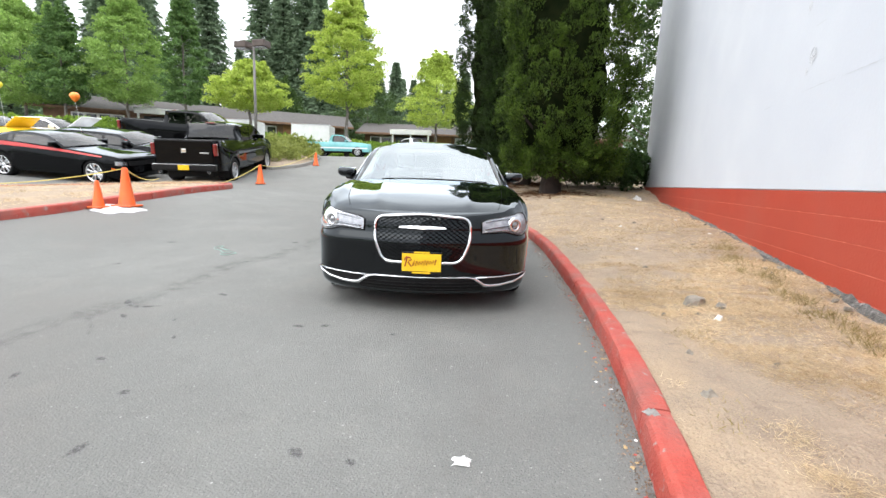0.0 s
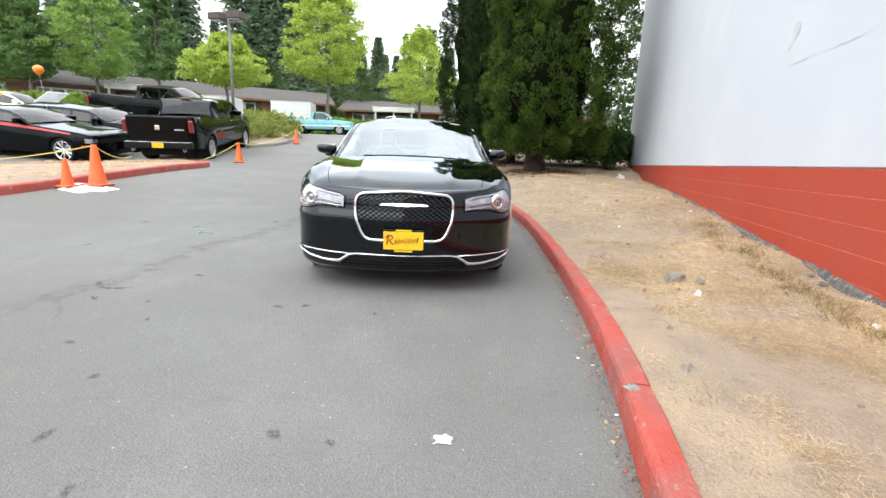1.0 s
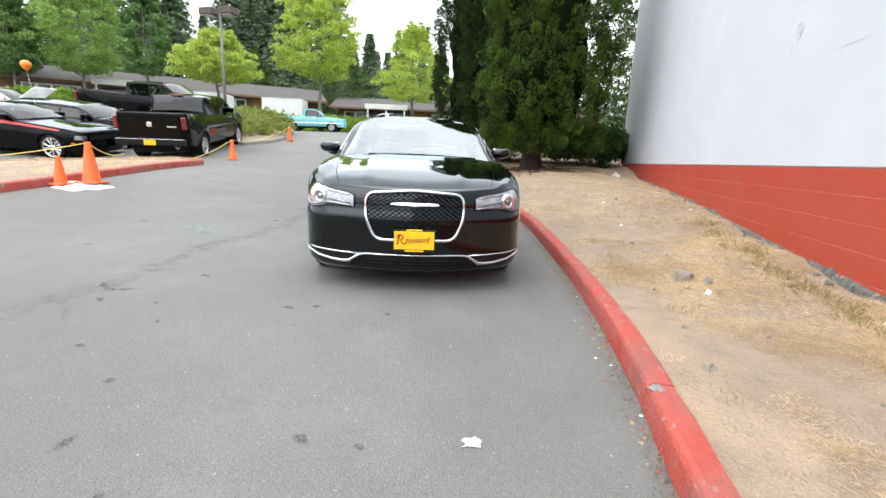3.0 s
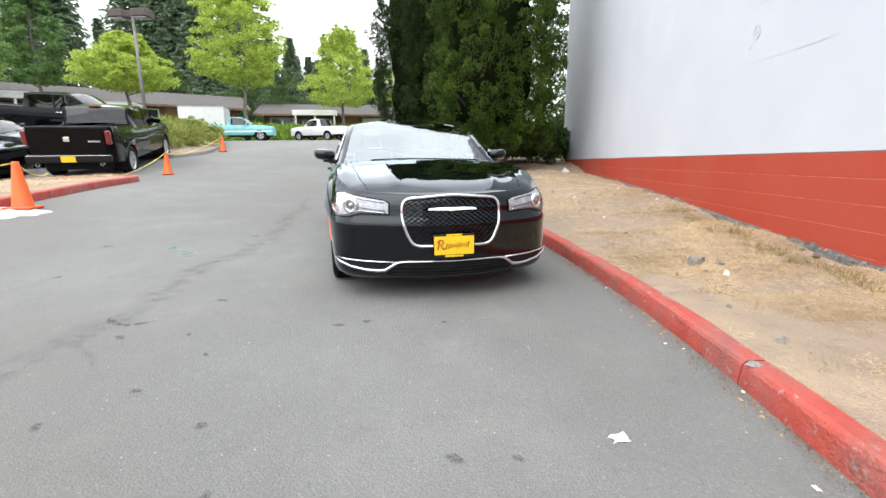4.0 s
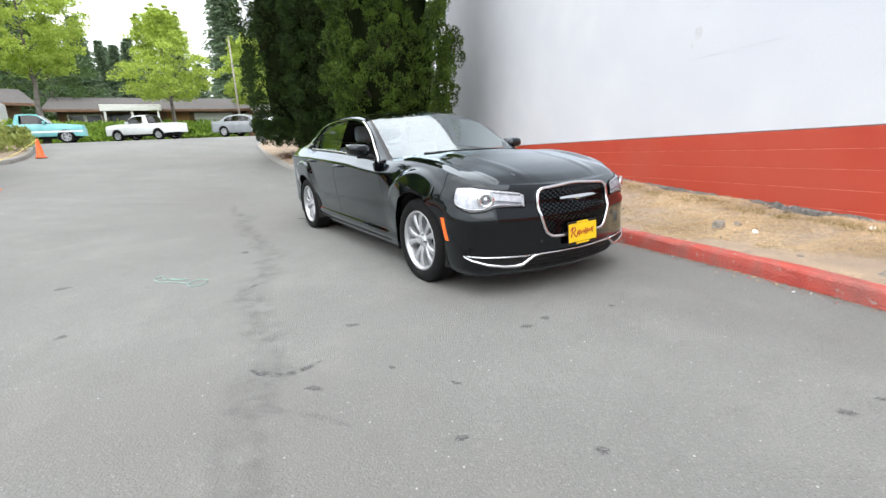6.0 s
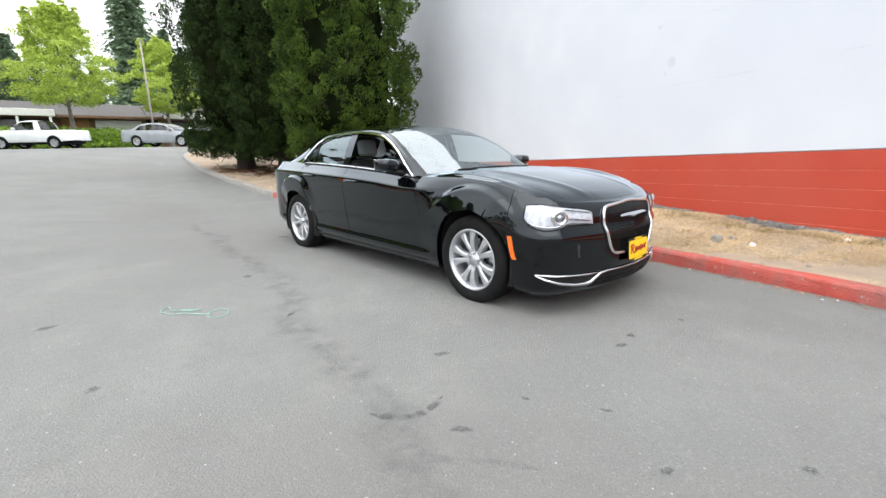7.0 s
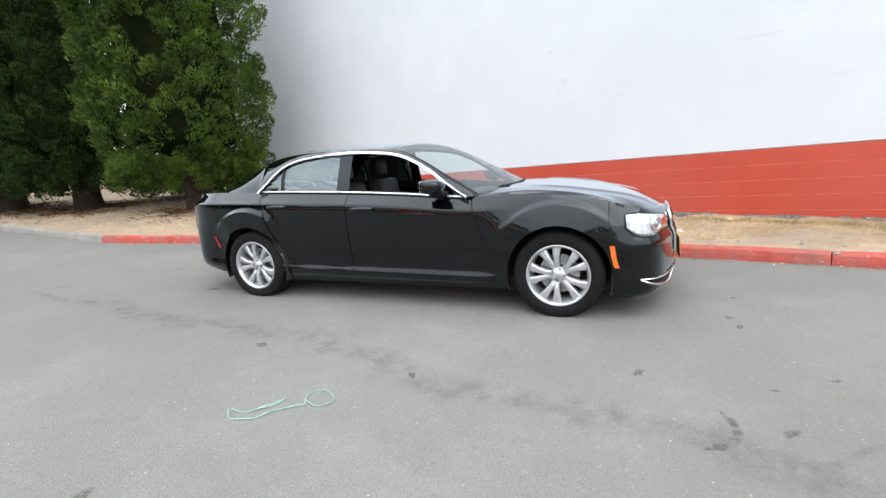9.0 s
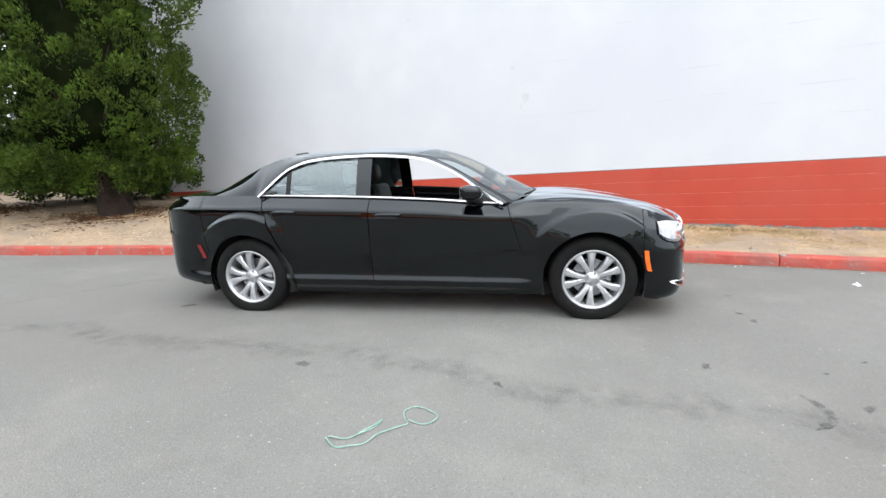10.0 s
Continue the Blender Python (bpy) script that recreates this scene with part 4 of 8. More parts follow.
        mk = Acc().rows([[Vector((q.x, sgn * q.y, q.z)) for q in (sh.skin(sx(x0 + dx), z, 0.006 if 0 < k < 4 else 0.0) for k, dx in enumerate((-0.002, 0.0, 0.016, 0.032, 0.034)))] for x0, z in ((1.905, 0.600), (1.908, 0.585), (1.918, 0.52), (1.935, 0.45), (1.945, 0.43))])
        part("side_marker", mk.mesh("side_marker"), AMBER, car, "amber side marker")
    # rear quarters, bumper, trunk
    qarch = sh.arch_columns(1, 200, -16, 52)
    qc = [(sx(x), z, sx(lerp(-1.945, -1.38, i / 52))) for i, (x, z) in enumerate(qarch)] + [(sx(-1.075), sh.zb(sx(-1.07)) + 0.0, sx(-1.36 - g))]
    tail_cols = [(lerp(0, sx(-2.09), i / 22), sh.zb(lerp(0, sx(-2.09), i / 22)), lerp(0, sx(-2.09), i / 22)) for i in range(23)]
    tail_cols += [(sx(lerp(-2.09, -1.91, i / 9)), sh.zb(sx(-2.0)) if i < 9 else qarch[0][1], sx(lerp(-2.09, -1.95, i / 9))) for i in range(1, 10)]
    quarter = panel(sh, qc, FINE_ROWS)

    def trunk(a, b):
        k = 2 * b - 1
        f = sh.over(-1.90, k)
        r = Vector((-2.44 + 0.10 * k * k, 0.74 * k, 1.098 - 0.020 * k * k))
        p = f.lerp(r, a)
        p.z += 0.018 * math.sin(math.pi * a)
        return p

    part("trunk_lid", Acc().add(grid(trunk, 14, 20)).mesh("trunk_lid"), PAINT_BLACK, car)
    quarter.rows([[sh.belt(lerp(-1.95, -1.36, i / 12)), sh.belt(lerp(-1.95, -1.36, i / 12)).lerp(sh.edge_at(lerp(-1.90, -1.8, i / 12)), 0.10)] for i in range(13)])
    both("rear_quarter", quarter, PAINT_BLACK, car)
    tail = panel(sh, tail_cols, FINE_ROWS, gap=(False, True))
    trs = []
    for i in range(23):
        s = lerp(0, sx(-1.95), i / 22)
        o = sh.skin(s, sh.zs(s))
        inner = trunk(1 - max(0, i - 12) / 10, 0.5 + 0.5 * min(1, i / 12))
        trs.append([o, o.lerp(inner, 0.5) + Vector((0, 0, 0.008)), inner])
    tail.rows(trs)
    body = Acc()
    body.v, body.f = list(tail.v), list(tail.f)
    body.add((tail.mirrored().v, tail.mirrored().f))
    part("rear_bumper", body.mesh("rear_bumper"), PAINT_BLACK, car)
    for sgn in (1, -1):
        tl = Acc().rows([[Vector((q.x, sgn * q.y, q.z)) for q in (sh.skin(lerp(sh.s_y(0.60, False), sx(-2.39), i / 8), z, 0.006) for z in (0.74, 0.86, 0.96, 1.04))] for i in range(9)])
        part("tail_lamp", tl.mesh("tail_lamp"), RED_LENS, car, "red tail lamp")
        mk = Acc().rows([[Vector((q.x, sgn * q.y, q.z)) for q in (sh.skin(sx(x0 + dx), z, 0.005) for dx in (0.0, 0.02, 0.04))] for x0, z in ((-2.03, 0.66), (-2.02, 0.62), (-2.0, 0.56), (-2.0, 0.53))])
        part("side_marker", mk.mesh("side_marker"), RED_LENS, car, "red rear side marker")
    # roof, pillars, glass
    roof = Acc().add(grid(lambda a, b: sh.over(lerp(-1.36, 0.03, a), 2 * b - 1), 30, 24))
    part("roof", roof.mesh("roof"), PAINT_BLACK, car)
    frame_in = 0.955
    wind = Acc().add(grid(lambda a, b: sh.over(lerp(0.035, 0.86, a), (2 * b - 1) * frame_in), 16, 24))
    ws = part("windscreen", wind.mesh("windscreen"), WINDSCREEN, car, "tinted laminated windscreen")
    ws.visible_shadow = False
    part("windscreen_sticker", Acc().add(grid(lambda a, b: sh.over(lerp(0.075, 0.125, a), lerp(0.66, 0.84, b)) + Vector((0.003, 0, 0.003)), 2, 6)).mesh("windscreen_sticker"), LIGHT_CLOTH, car, "pale paper sticker")
    rg = part("rear_window", Acc().add(grid(lambda a, b: sh.over(lerp(-1.89, -1.37, a), (2 * b - 1) * 0.93), 12, 20)).mesh("rear_window"), DARK_GLASS, car)
    for x0, x1, inn in ((0.03, 0.88, frame_in), (-1.90, -1.36, 0.93)):
        strip = Acc().rows([[sh.over(lerp(x0, x1, i / 16), b) for b in (1.0, 0.5 + inn / 2, inn)] for i in range(17)])
        both("pillar_trim", strip, GLOSS_BLACK if x0 > 0 else PAINT_BLACK, car)
    strip = Acc().rows([[sh.rail_at(lerp(-1.0, 0.80, i / 40)), sh.rail_at(lerp(-1.0, 0.80, i / 40)).lerp(sh.edge_at(lerp(-1.0, 0.88, i / 40)), 0.5) + Vector((0, 0.012, 0.006)), sh.edge_at(lerp(-1.0, 0.88, i / 40))] for i in range(41)])
    both("roof_rail", strip, PAINT_BLACK, car)

    def c_lower(a):
        return sh.belt(lerp(-1.95, -1.37, a / 0.6)) if a < 0.6 else sh.rail_at(lerp(-1.37, -1.0, (a - 0.6) / 0.4))

    cp = Acc().rows([[c_lower(i / 30).lerp(sh.edge_at(lerp(-1.90, -1.0, i / 30)), t) + Vector((0, 0.018 * math.sin(math.pi * t), 0)) for t in (0, 0.25, 0.5, 0.75, 1)] for i in range(31)])
    both("rear_pillar", cp, PAINT_BLACK, car)

    def glass_patch(x0, x1, inset=0.012):
        rows = []
        for i in range(13):
            x = lerp(x0, x1, i / 12)
            lo, hi = sh.belt(x), sh.rail_at(x)
            if hi.z < lo.z:
                hi = lo.copy()
            rows.append([lo.lerp(hi, t) + Vector((0, 0.012 * math.sin(math.pi * t) - inset, 0)) for t in (0, 0.25, 0.5, 0.75, 1)])
        return Acc().rows(rows)

    both("rear_door_glass", glass_patch(-1.095, -0.475), SIDE_GLASS, car, "green-tinted glass")
    both("quarter_glass", glass_patch(-1.365, -1.125), SIDE_GLASS, car)
    both("window_divider", glass_patch(-1.128, -1.092, 0.006), GLOSS_BLACK, car)
    both("centre_pillar", glass_patch(-0.478, -0.345, 0.004), PAINT_BLACK, car)
    for sgn in (1, -1):
        flip = lambda p: Vector((p.x, sgn * p.y, p.z))
        up_line = [flip(sh.rail_at(lerp(-1.37, 0.80, i / 50)) + Vector((0, 0.013, 0))) for i in range(51)]
        strip = []
        for i, p in enumerate(up_line):
            along = (up_line[min(50, i + 1)] - up_line[max(0, i - 1)]).normalized()
            across = along.cross(Vector((0, 1, 0))).normalized() * 0.0108
            strip.append([p - across + Vector((0, sgn * off, 0)) + across * up for up, off in ((0.0, 0.0), (0.15, 0.010), (1.4, 0.0085), (2.0, -0.004))])
        part("window_chrome", Acc().rows(strip).mesh("window_chrome"), CHROME, car, "bright window surround")
        stroke([flip(sh.belt(lerp(-1.375, 0.80, i / 30)) + Vector((0, 0.012, 0.004))) for i in range(31)], 0.010, CHROME, "belt_chrome", car, "bright belt strip", 6)
        stroke([flip(sh.belt(lerp(-0.34, 0.78, i / 16)) + Vector((0, -0.03, 0.006))) for i in range(17)], 0.012, BLACK_PLASTIC, "window_seal", car)
        # handles on the doors
        for x0, x1, z, d in ((-1.225, -1.0, 0.950, 2 if sgn > 0 else 3), (-0.28, -0.05, 0.914, 0 if sgn > 0 else 1)):
            pts = [flip(sh.skin(sx(lerp(x0, x1, t)), z + 0.004 * math.sin(math.pi * t), o)) for t, o in ((0, 0.004), (0.06, 0.022), (0.2, 0.03), (0.5, 0.033), (0.8, 0.03), (0.94, 0.022), (1, 0.004))]
            part("handle", tube(pts, [0.010, 0.014, 0.016, 0.0165, 0.016, 0.014, 0.010], 8), PAINT_BLACK, doors[d], smooth=True)
        # mirror
        mir = new("door_mirror")
        mir.parent = car
        mir.matrix_local = Matrix.Translation((0.52, sgn * 0.972, 1.088))
        hb = bmesh.new()
        bmesh.ops.create_uvsphere(hb, u_segments=20, v_segments=12, radius=1.0)
        for v in hb.verts:
            x, y, z = v.co
            k = 0.125 if x > 0 else 0.045
            v.co = Vector((math.copysign(abs(x) ** 0.7, x) * k, math.copysign(abs(y) ** 0.65, y) * 0.108, math.copysign(abs(z) ** 0.7, z) * 0.060 + 0.010 * sgn * y))
        part("mirror_shell", hb, PAINT_BLACK, mir, smooth=True)
        part("mirror_glass", boxed((-0.053, -0.085, -0.048), (-0.046, 0.085, 0.052), 0.003), CHROME, mir)
        part("mirror_foot", tube([(0.10, -sgn * 0.13, -0.075), (0.06, -sgn * 0.08, -0.065), (0.01, 0, -0.05)], [0.026, 0.024, 0.03], 8), BLACK_PLASTIC, mir, smooth=True)
        # wheel-arch liner
    for xc in sh.axles:
        for sgn in (1, -1):
            lin = Acc().rows([[Vector((xc + r * math.cos(radians(t)), sgn * y, 0.352 + r * math.sin(radians(t)))) for r, y in ((0.402, 0.90), (0.43, 0.86), (0.43, 0.55), (0.1, 0.54))] for t in range(-20, 201, 10)])
            part("arch_liner", lin.mesh("arch_liner"), DARK_LINER, car)
    wheel = build_wheel(car, (1.526, 0.795, 0.352), 1)
    for xc in sh.axles:
        for sgn in (1, -1):
            if (xc, sgn) != (1.526, 1):
                copy_wheel(wheel, car, (xc, sgn * 0.795, 0.352), sgn)
    # under the skin: floor, cowl, wipers, dashboard, seats, wheel
    part("floor_pan", boxed((-1.98, -0.74, 0.165), (2.02, 0.74, 0.32), 0.03), DARK_LINER, car)
    part("inner_sill", boxed((-1.1, -0.87, 0.24), (1.1, 0.87, 0.34), 0.02), DARK_LINER, car)
    part("engine_bay", boxed((1.0, -0.52, 0.30), (2.12, 0.52, 0.86), 0.05), DARK_LINER, car)
    part("boot_floor", boxed((-2.35, -0.66, 0.36), (-1.35, 0.66, 0.95), 0.05), DARK_LINER, car)
    part("cowl", Acc().add(grid(lambda a, b: Vector((1.11 - 0.20 * (2 * b - 1) ** 2 - 0.10 * a, 0.80 * (2 * b - 1), 0.995 - 0.012 * a)), 2, 16)).mesh("cowl"), BLACK_PLASTIC, car)
    for y0, y1 in ((0.62, 0.02), (0.05, -0.50)):
        pts = [sh.over(0.85, lerp(y0, y1, t) / 0.81) + Vector((0.01 - 0.02 * t, 0, 0.008)) for t in [i / 6 for i in range(7)]]
        stroke(pts, 0.007, BLACK_PLASTIC, "wiper", car)
    dash = bmesh.new()
    box(dash, (0.42, -0.74, 0.55), (0.95, 0.74, 0.965), 0.07, 3)
    part("dashboard", dash, LEATHER, car, smooth=True)
    sw = lathe([(0.185 + 0.016 * math.cos(q), 0.016 * math.sin(q)) for q in [2 * math.pi * i / 8 for i in range(8)]], 28, "x", True)
    part("steering_wheel", sw, LEATHER, car, smooth=True, m=pose(0.30, 0.37, 0.90, 0, 24, 0))
    for y in (0.37, -0.37):
        seat = new("seat")
        seat.parent = car
        seat.matrix_local = Matrix.Translation((-0.28, y, 0.30))
        part("seat_cushion", boxed((-0.22, -0.25, 0.10), (0.32, 0.25, 0.28), 0.06, 3), LEATHER, seat, smooth=True)
        part("seat_back", boxed((-0.07, -0.25, 0.0), (0.07, 0.25, 0.62), 0.06, 3), LEATHER, seat, smooth=True, m=pose(-0.22, 0, 0.22, 0, -14, 0))
        part("headrest", boxed((-0.05, -0.12, 0.0), (0.05, 0.12, 0.19), 0.045, 3), LIGHT_CLOTH if y < 0 else LEATHER, seat, smooth=True, m=pose(-0.385, 0, 0.86, 0, -8, 0))
    part("rear_bench", boxed((-1.15, -0.68, 0.35), (-0.72, 0.68, 0.62), 0.07, 3), LEATHER, car, smooth=True)
    part("rear_bench_back", boxed((-0.09, -0.68, 0.0), (0.09, 0.68, 0.62), 0.07, 3), LEATHER, car, smooth=True, m=pose(-1.15, 0, 0.42, 0, -22, 0))
    fin = bmesh.new()
    box(fin, (-0.09, -0.014, 0), (0.06, 0.014, 0.045), 0.012, 2)
    for v in fin.verts:
        v.co.x -= v.co.z * 1.2
        v.co.y *= 1 - 0.5 * v.co.z / 0.045
    part("roof_antenna", fin, PAINT_BLACK, car, smooth=True, m=pose(-1.28, 0, 1.448, 0, -6, 0))
    return car


SEDAN_FORWARD = Vector((0.2977, -0.9547, -0.030)).normalized()
side_dir = Vector((0.9547, 0.2977, 0.0))
up_dir = SEDAN_FORWARD.cross(side_dir).normalized()
sedan_pose = Matrix((SEDAN_FORWARD, side_dir, up_dir)).transposed().to_4x4()
sedan_pose.translation = (-1.290, 5.683, 0.046)
sedan = build_sedan(sedan_pose)


# ---- trees and shrubs ----
def leaf_material(name, dark, light, shine=0.55, through=0.25, clump=3.6, edge=(0.36, 0.66)):
    """Leaves: each one its own tone between two greens, in lighter and darker clumps, letting a little light through.
    """
    m = bpy.data.materials.new(name)
    m.use_nodes = True
    nt = m.node_tree
    p = nt.nodes["Principled BSDF"]
    p.inputs["Roughness"].default_value = shine
    p.inputs["Specular IOR Level"].default_value = 0.2
    geo = nt.nodes.new("ShaderNodeNewGeometry")
    mix = nt.nodes.new("ShaderNodeMix")
    mix.data_type = "RGBA"
    mix.inputs["A"].default_value, mix.inputs["B"].default_value = (*dark, 1), (*light, 1)
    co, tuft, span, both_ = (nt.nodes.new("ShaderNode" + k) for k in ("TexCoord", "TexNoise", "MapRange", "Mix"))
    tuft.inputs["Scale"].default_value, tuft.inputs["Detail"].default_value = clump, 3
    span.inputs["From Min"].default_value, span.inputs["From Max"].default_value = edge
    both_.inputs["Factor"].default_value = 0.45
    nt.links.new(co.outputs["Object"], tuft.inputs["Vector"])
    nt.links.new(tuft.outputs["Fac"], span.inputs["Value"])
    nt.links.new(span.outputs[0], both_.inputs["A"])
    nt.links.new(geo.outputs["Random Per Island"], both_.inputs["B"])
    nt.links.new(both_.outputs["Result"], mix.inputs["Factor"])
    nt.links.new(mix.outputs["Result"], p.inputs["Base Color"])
    tl, ms = nt.nodes.new("ShaderNodeBsdfTranslucent"), nt.nodes.new("ShaderNodeMixShader")
    nt.links.new(mix.outputs["Result"], tl.inputs["Color"])
    ms.inputs[0].default_value = through
    nt.links.new(p.outputs[0], ms.inputs[1])
    nt.links.new(tl.outputs[0], ms.inputs[2])
    nt.links.new(ms.outputs[0], nt.nodes["Material Output"].inputs["Surface"])
    return m


def quads_mesh(name, v):
    """A mesh of separate four-cornered leaves, v of shape (n, 4, 3)."""
    n = len(v)
    me = bpy.data.meshes.new(name)
    me.vertices.add(4 * n)
    me.vertices.foreach_set("co", np.ascontiguousarray(v, dtype=np.float32).ravel())
    me.loops.add(4 * n)
    me.loops.foreach_set("vertex_index", np.arange(4 * n, dtype=np.int32))
    me.polygons.add(n)
    me.polygons.foreach_set("loop_start", np.arange(0, 4 * n, 4, dtype=np.int32))
    me.update(calc_edges=True)
    me.validate()
    return me


def unit(a):
    return a / np.maximum(1e-9, np.linalg.norm(a, axis=-1, keepdims=True))


def blades(rng, pos, way, length, width, jitter=0.3):
    """Leaf-shaped quads at pos that point along way."""
    n = len(pos)
    way = unit(way)
    side = unit(np.cross(way, rng.normal(size=(n, 3))))
    ln = length * rng.uniform(1 - jitter, 1 + jitter, (n, 1))
    wd = width * rng.uniform(1 - jitter, 1 + jitter, (n, 1))
    mid = pos + way * ln * 0.45
    nrm = np.cross(way, side)
    return np.stack([pos, mid + side * wd * 0.5 + nrm * wd * 0.15, pos + way * ln, mid - side * wd * 0.5 + nrm * wd * 0.15], axis=1)


def clumped(rng, centres, normals, per, spread, length, width, up=0.4, wild=0.7):
    n = len(centres)
    c = np.repeat(centres, per, axis=0)
    nn = np.repeat(normals, per, axis=0)
    sp = np.repeat(spread, per)[:, None] if isinstance(spread, np.ndarray) else spread
    r = unit(rng.normal(size=(n * per, 3)) + nn * 0.9) * sp * rng.uniform(0.35, 1.0, (n * per, 1)) ** 0.6
    way = r / np.maximum(1e-6, np.linalg.norm(r, axis=1, keepdims=True)) + np.array([0, 0, up]) + rng.normal(size=(n * per, 3)) * wild * 0.5
    return blades(rng, c + r, way, length, width)


def plumed(rng, feet, axes, size, per, length, width):
    """Plumes: each a bundle of small sprays that fans out from its foot and closes to a rounded tip."""
    n = len(feet) * per
    f, a, sz = np.repeat(feet, per, axis=0), np.repeat(axes, per, axis=0), np.repeat(size, per)[:, None]
    side = unit(np.cross(a, rng.normal(size=(n, 3))))
    t = rng.uniform(0.05, 1.0, (n, 1)) ** 0.75
    wide = 0.46 * np.sin(np.pi * (0.12 + 0.80 * t)) * rng.uniform(0.55, 1.05, (n, 1))
    way = a * 0.55 + side * (0.55 - 0.3 * t) + np.array([0, 0, 0.30]) + rng.normal(size=(n, 3)) * 0.28
    return blades(rng, f + (a * t + side * wide) * sz, way, length, width)


BARK = material("bark", (0.016, 0.010, 0.008), (0.042, 0.026, 0.019), 6.0, 0.98, bump=1.0, bscale=26.0, big=(0.03, 0.021, 0.018), big_scale=1.5)
GREY_BARK = material("grey_bark", (0.12, 0.105, 0.09), (0.19, 0.17, 0.15), 5.0, 0.95, bump=0.7, bscale=22.0)
# near-black and bright clumps in the colour imitate shadow and light among tufts
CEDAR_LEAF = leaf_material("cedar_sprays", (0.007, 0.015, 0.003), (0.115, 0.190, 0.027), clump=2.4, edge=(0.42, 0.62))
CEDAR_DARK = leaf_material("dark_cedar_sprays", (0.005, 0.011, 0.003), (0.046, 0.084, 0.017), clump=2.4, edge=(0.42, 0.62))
# near-black put in for shade behind the sprays; also coats the ivy bank
CEDAR_CORE = material("shade_backing", (0.006, 0.010, 0.004), (0.012, 0.015, 0.006), 5.0, 1.0, spec=0.0)
LIME_LEAF = leaf_material("lime_green_leaves", (0.22, 0.32, 0.035), (0.60, 0.70, 0.17), 0.5, 0.45)
MID_LEAF = leaf_material("mid_green_leaves", (0.14, 0.25, 0.055), (0.38, 0.54, 0.15), 0.5, 0.35)
DEEP_LEAF = leaf_material("deep_green_leaves", (0.065, 0.13, 0.045), (0.20, 0.33, 0.10), 0.5, 0.3)
FIR_LEAF = leaf_material("fir_needles", (0.085, 0.135, 0.080), (0.22, 0.30, 0.175), 0.7, 0.3)
IVY_LEAF = leaf_material("ivy_leaves", (0.10, 0.18, 0.025), (0.31, 0.45, 0.07), 0.5, 0.3)
SHRUB_LEAF = leaf_material("shrub_leaves", (0.15, 0.18, 0.035), (0.38, 0.42, 0.13), 0.5, 0.3)
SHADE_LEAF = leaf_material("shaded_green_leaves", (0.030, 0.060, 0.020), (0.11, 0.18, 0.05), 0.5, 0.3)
LAUREL_LEAF = leaf_material("laurel_leaves", (0.020, 0.048, 0.014), (0.085, 0.155, 0.042), 0.35, 0.2)


def limbed_trunk(rng, height, r0, limbs, reach, lean=(0, 0), first=0.25):
    """A tapered trunk with a flared foot and limbs, as one mesh."""
    acc = Acc()
    k = 9
    pts = [(lean[0] * (i / k) ** 1.3 + 0.04 * rng.normal() * (i > 1), lean[1] * (i / k) ** 1.3 + 0.04 * rng.normal() * (i > 1), height * i / k - 0.15 * (i == 0)) for i in range(k + 1)]
    rad = [r0 * (1.45 if i == 0 else 1.08 if i == 1 else 1 - 0.88 * i / k) for i in range(k + 1)]

    def add(b):
        b.verts.index_update()
        acc.add(([v.co[:] for v in b.verts], [tuple(v.index for v in f.verts) for f in b.faces]))
        b.free()

    add(tube(pts, rad, 9))
    for i in range(limbs):
        t = lerp(first, 0.9, (i + rng.uniform(0, 0.6)) / limbs)
        j = t * k
        a = Vector(pts[int(j)]).lerp(Vector(pts[min(k, int(j) + 1)]), j % 1)
        q = rng.uniform(0, 2 * math.pi)
        ln = reach * (1 - 0.6 * t) * rng.uniform(0.7, 1.1)
        d = Vector((math.cos(q), math.sin(q), rng.uniform(0.25, 0.7)))
        rr = r0 * (1 - 0.8 * t) * 0.42
        add(tube([a, a + d * ln * 0.4 + Vector((0, 0, 0.03)), a + d * ln * 0.75 + Vector((0, 0, 0.12 * ln)), a + d * ln + Vector((0, 0, 0.28 * ln))], [rr, rr * 0.7, rr * 0.42, rr * 0.15], 5))
    return acc.mesh("trunk")


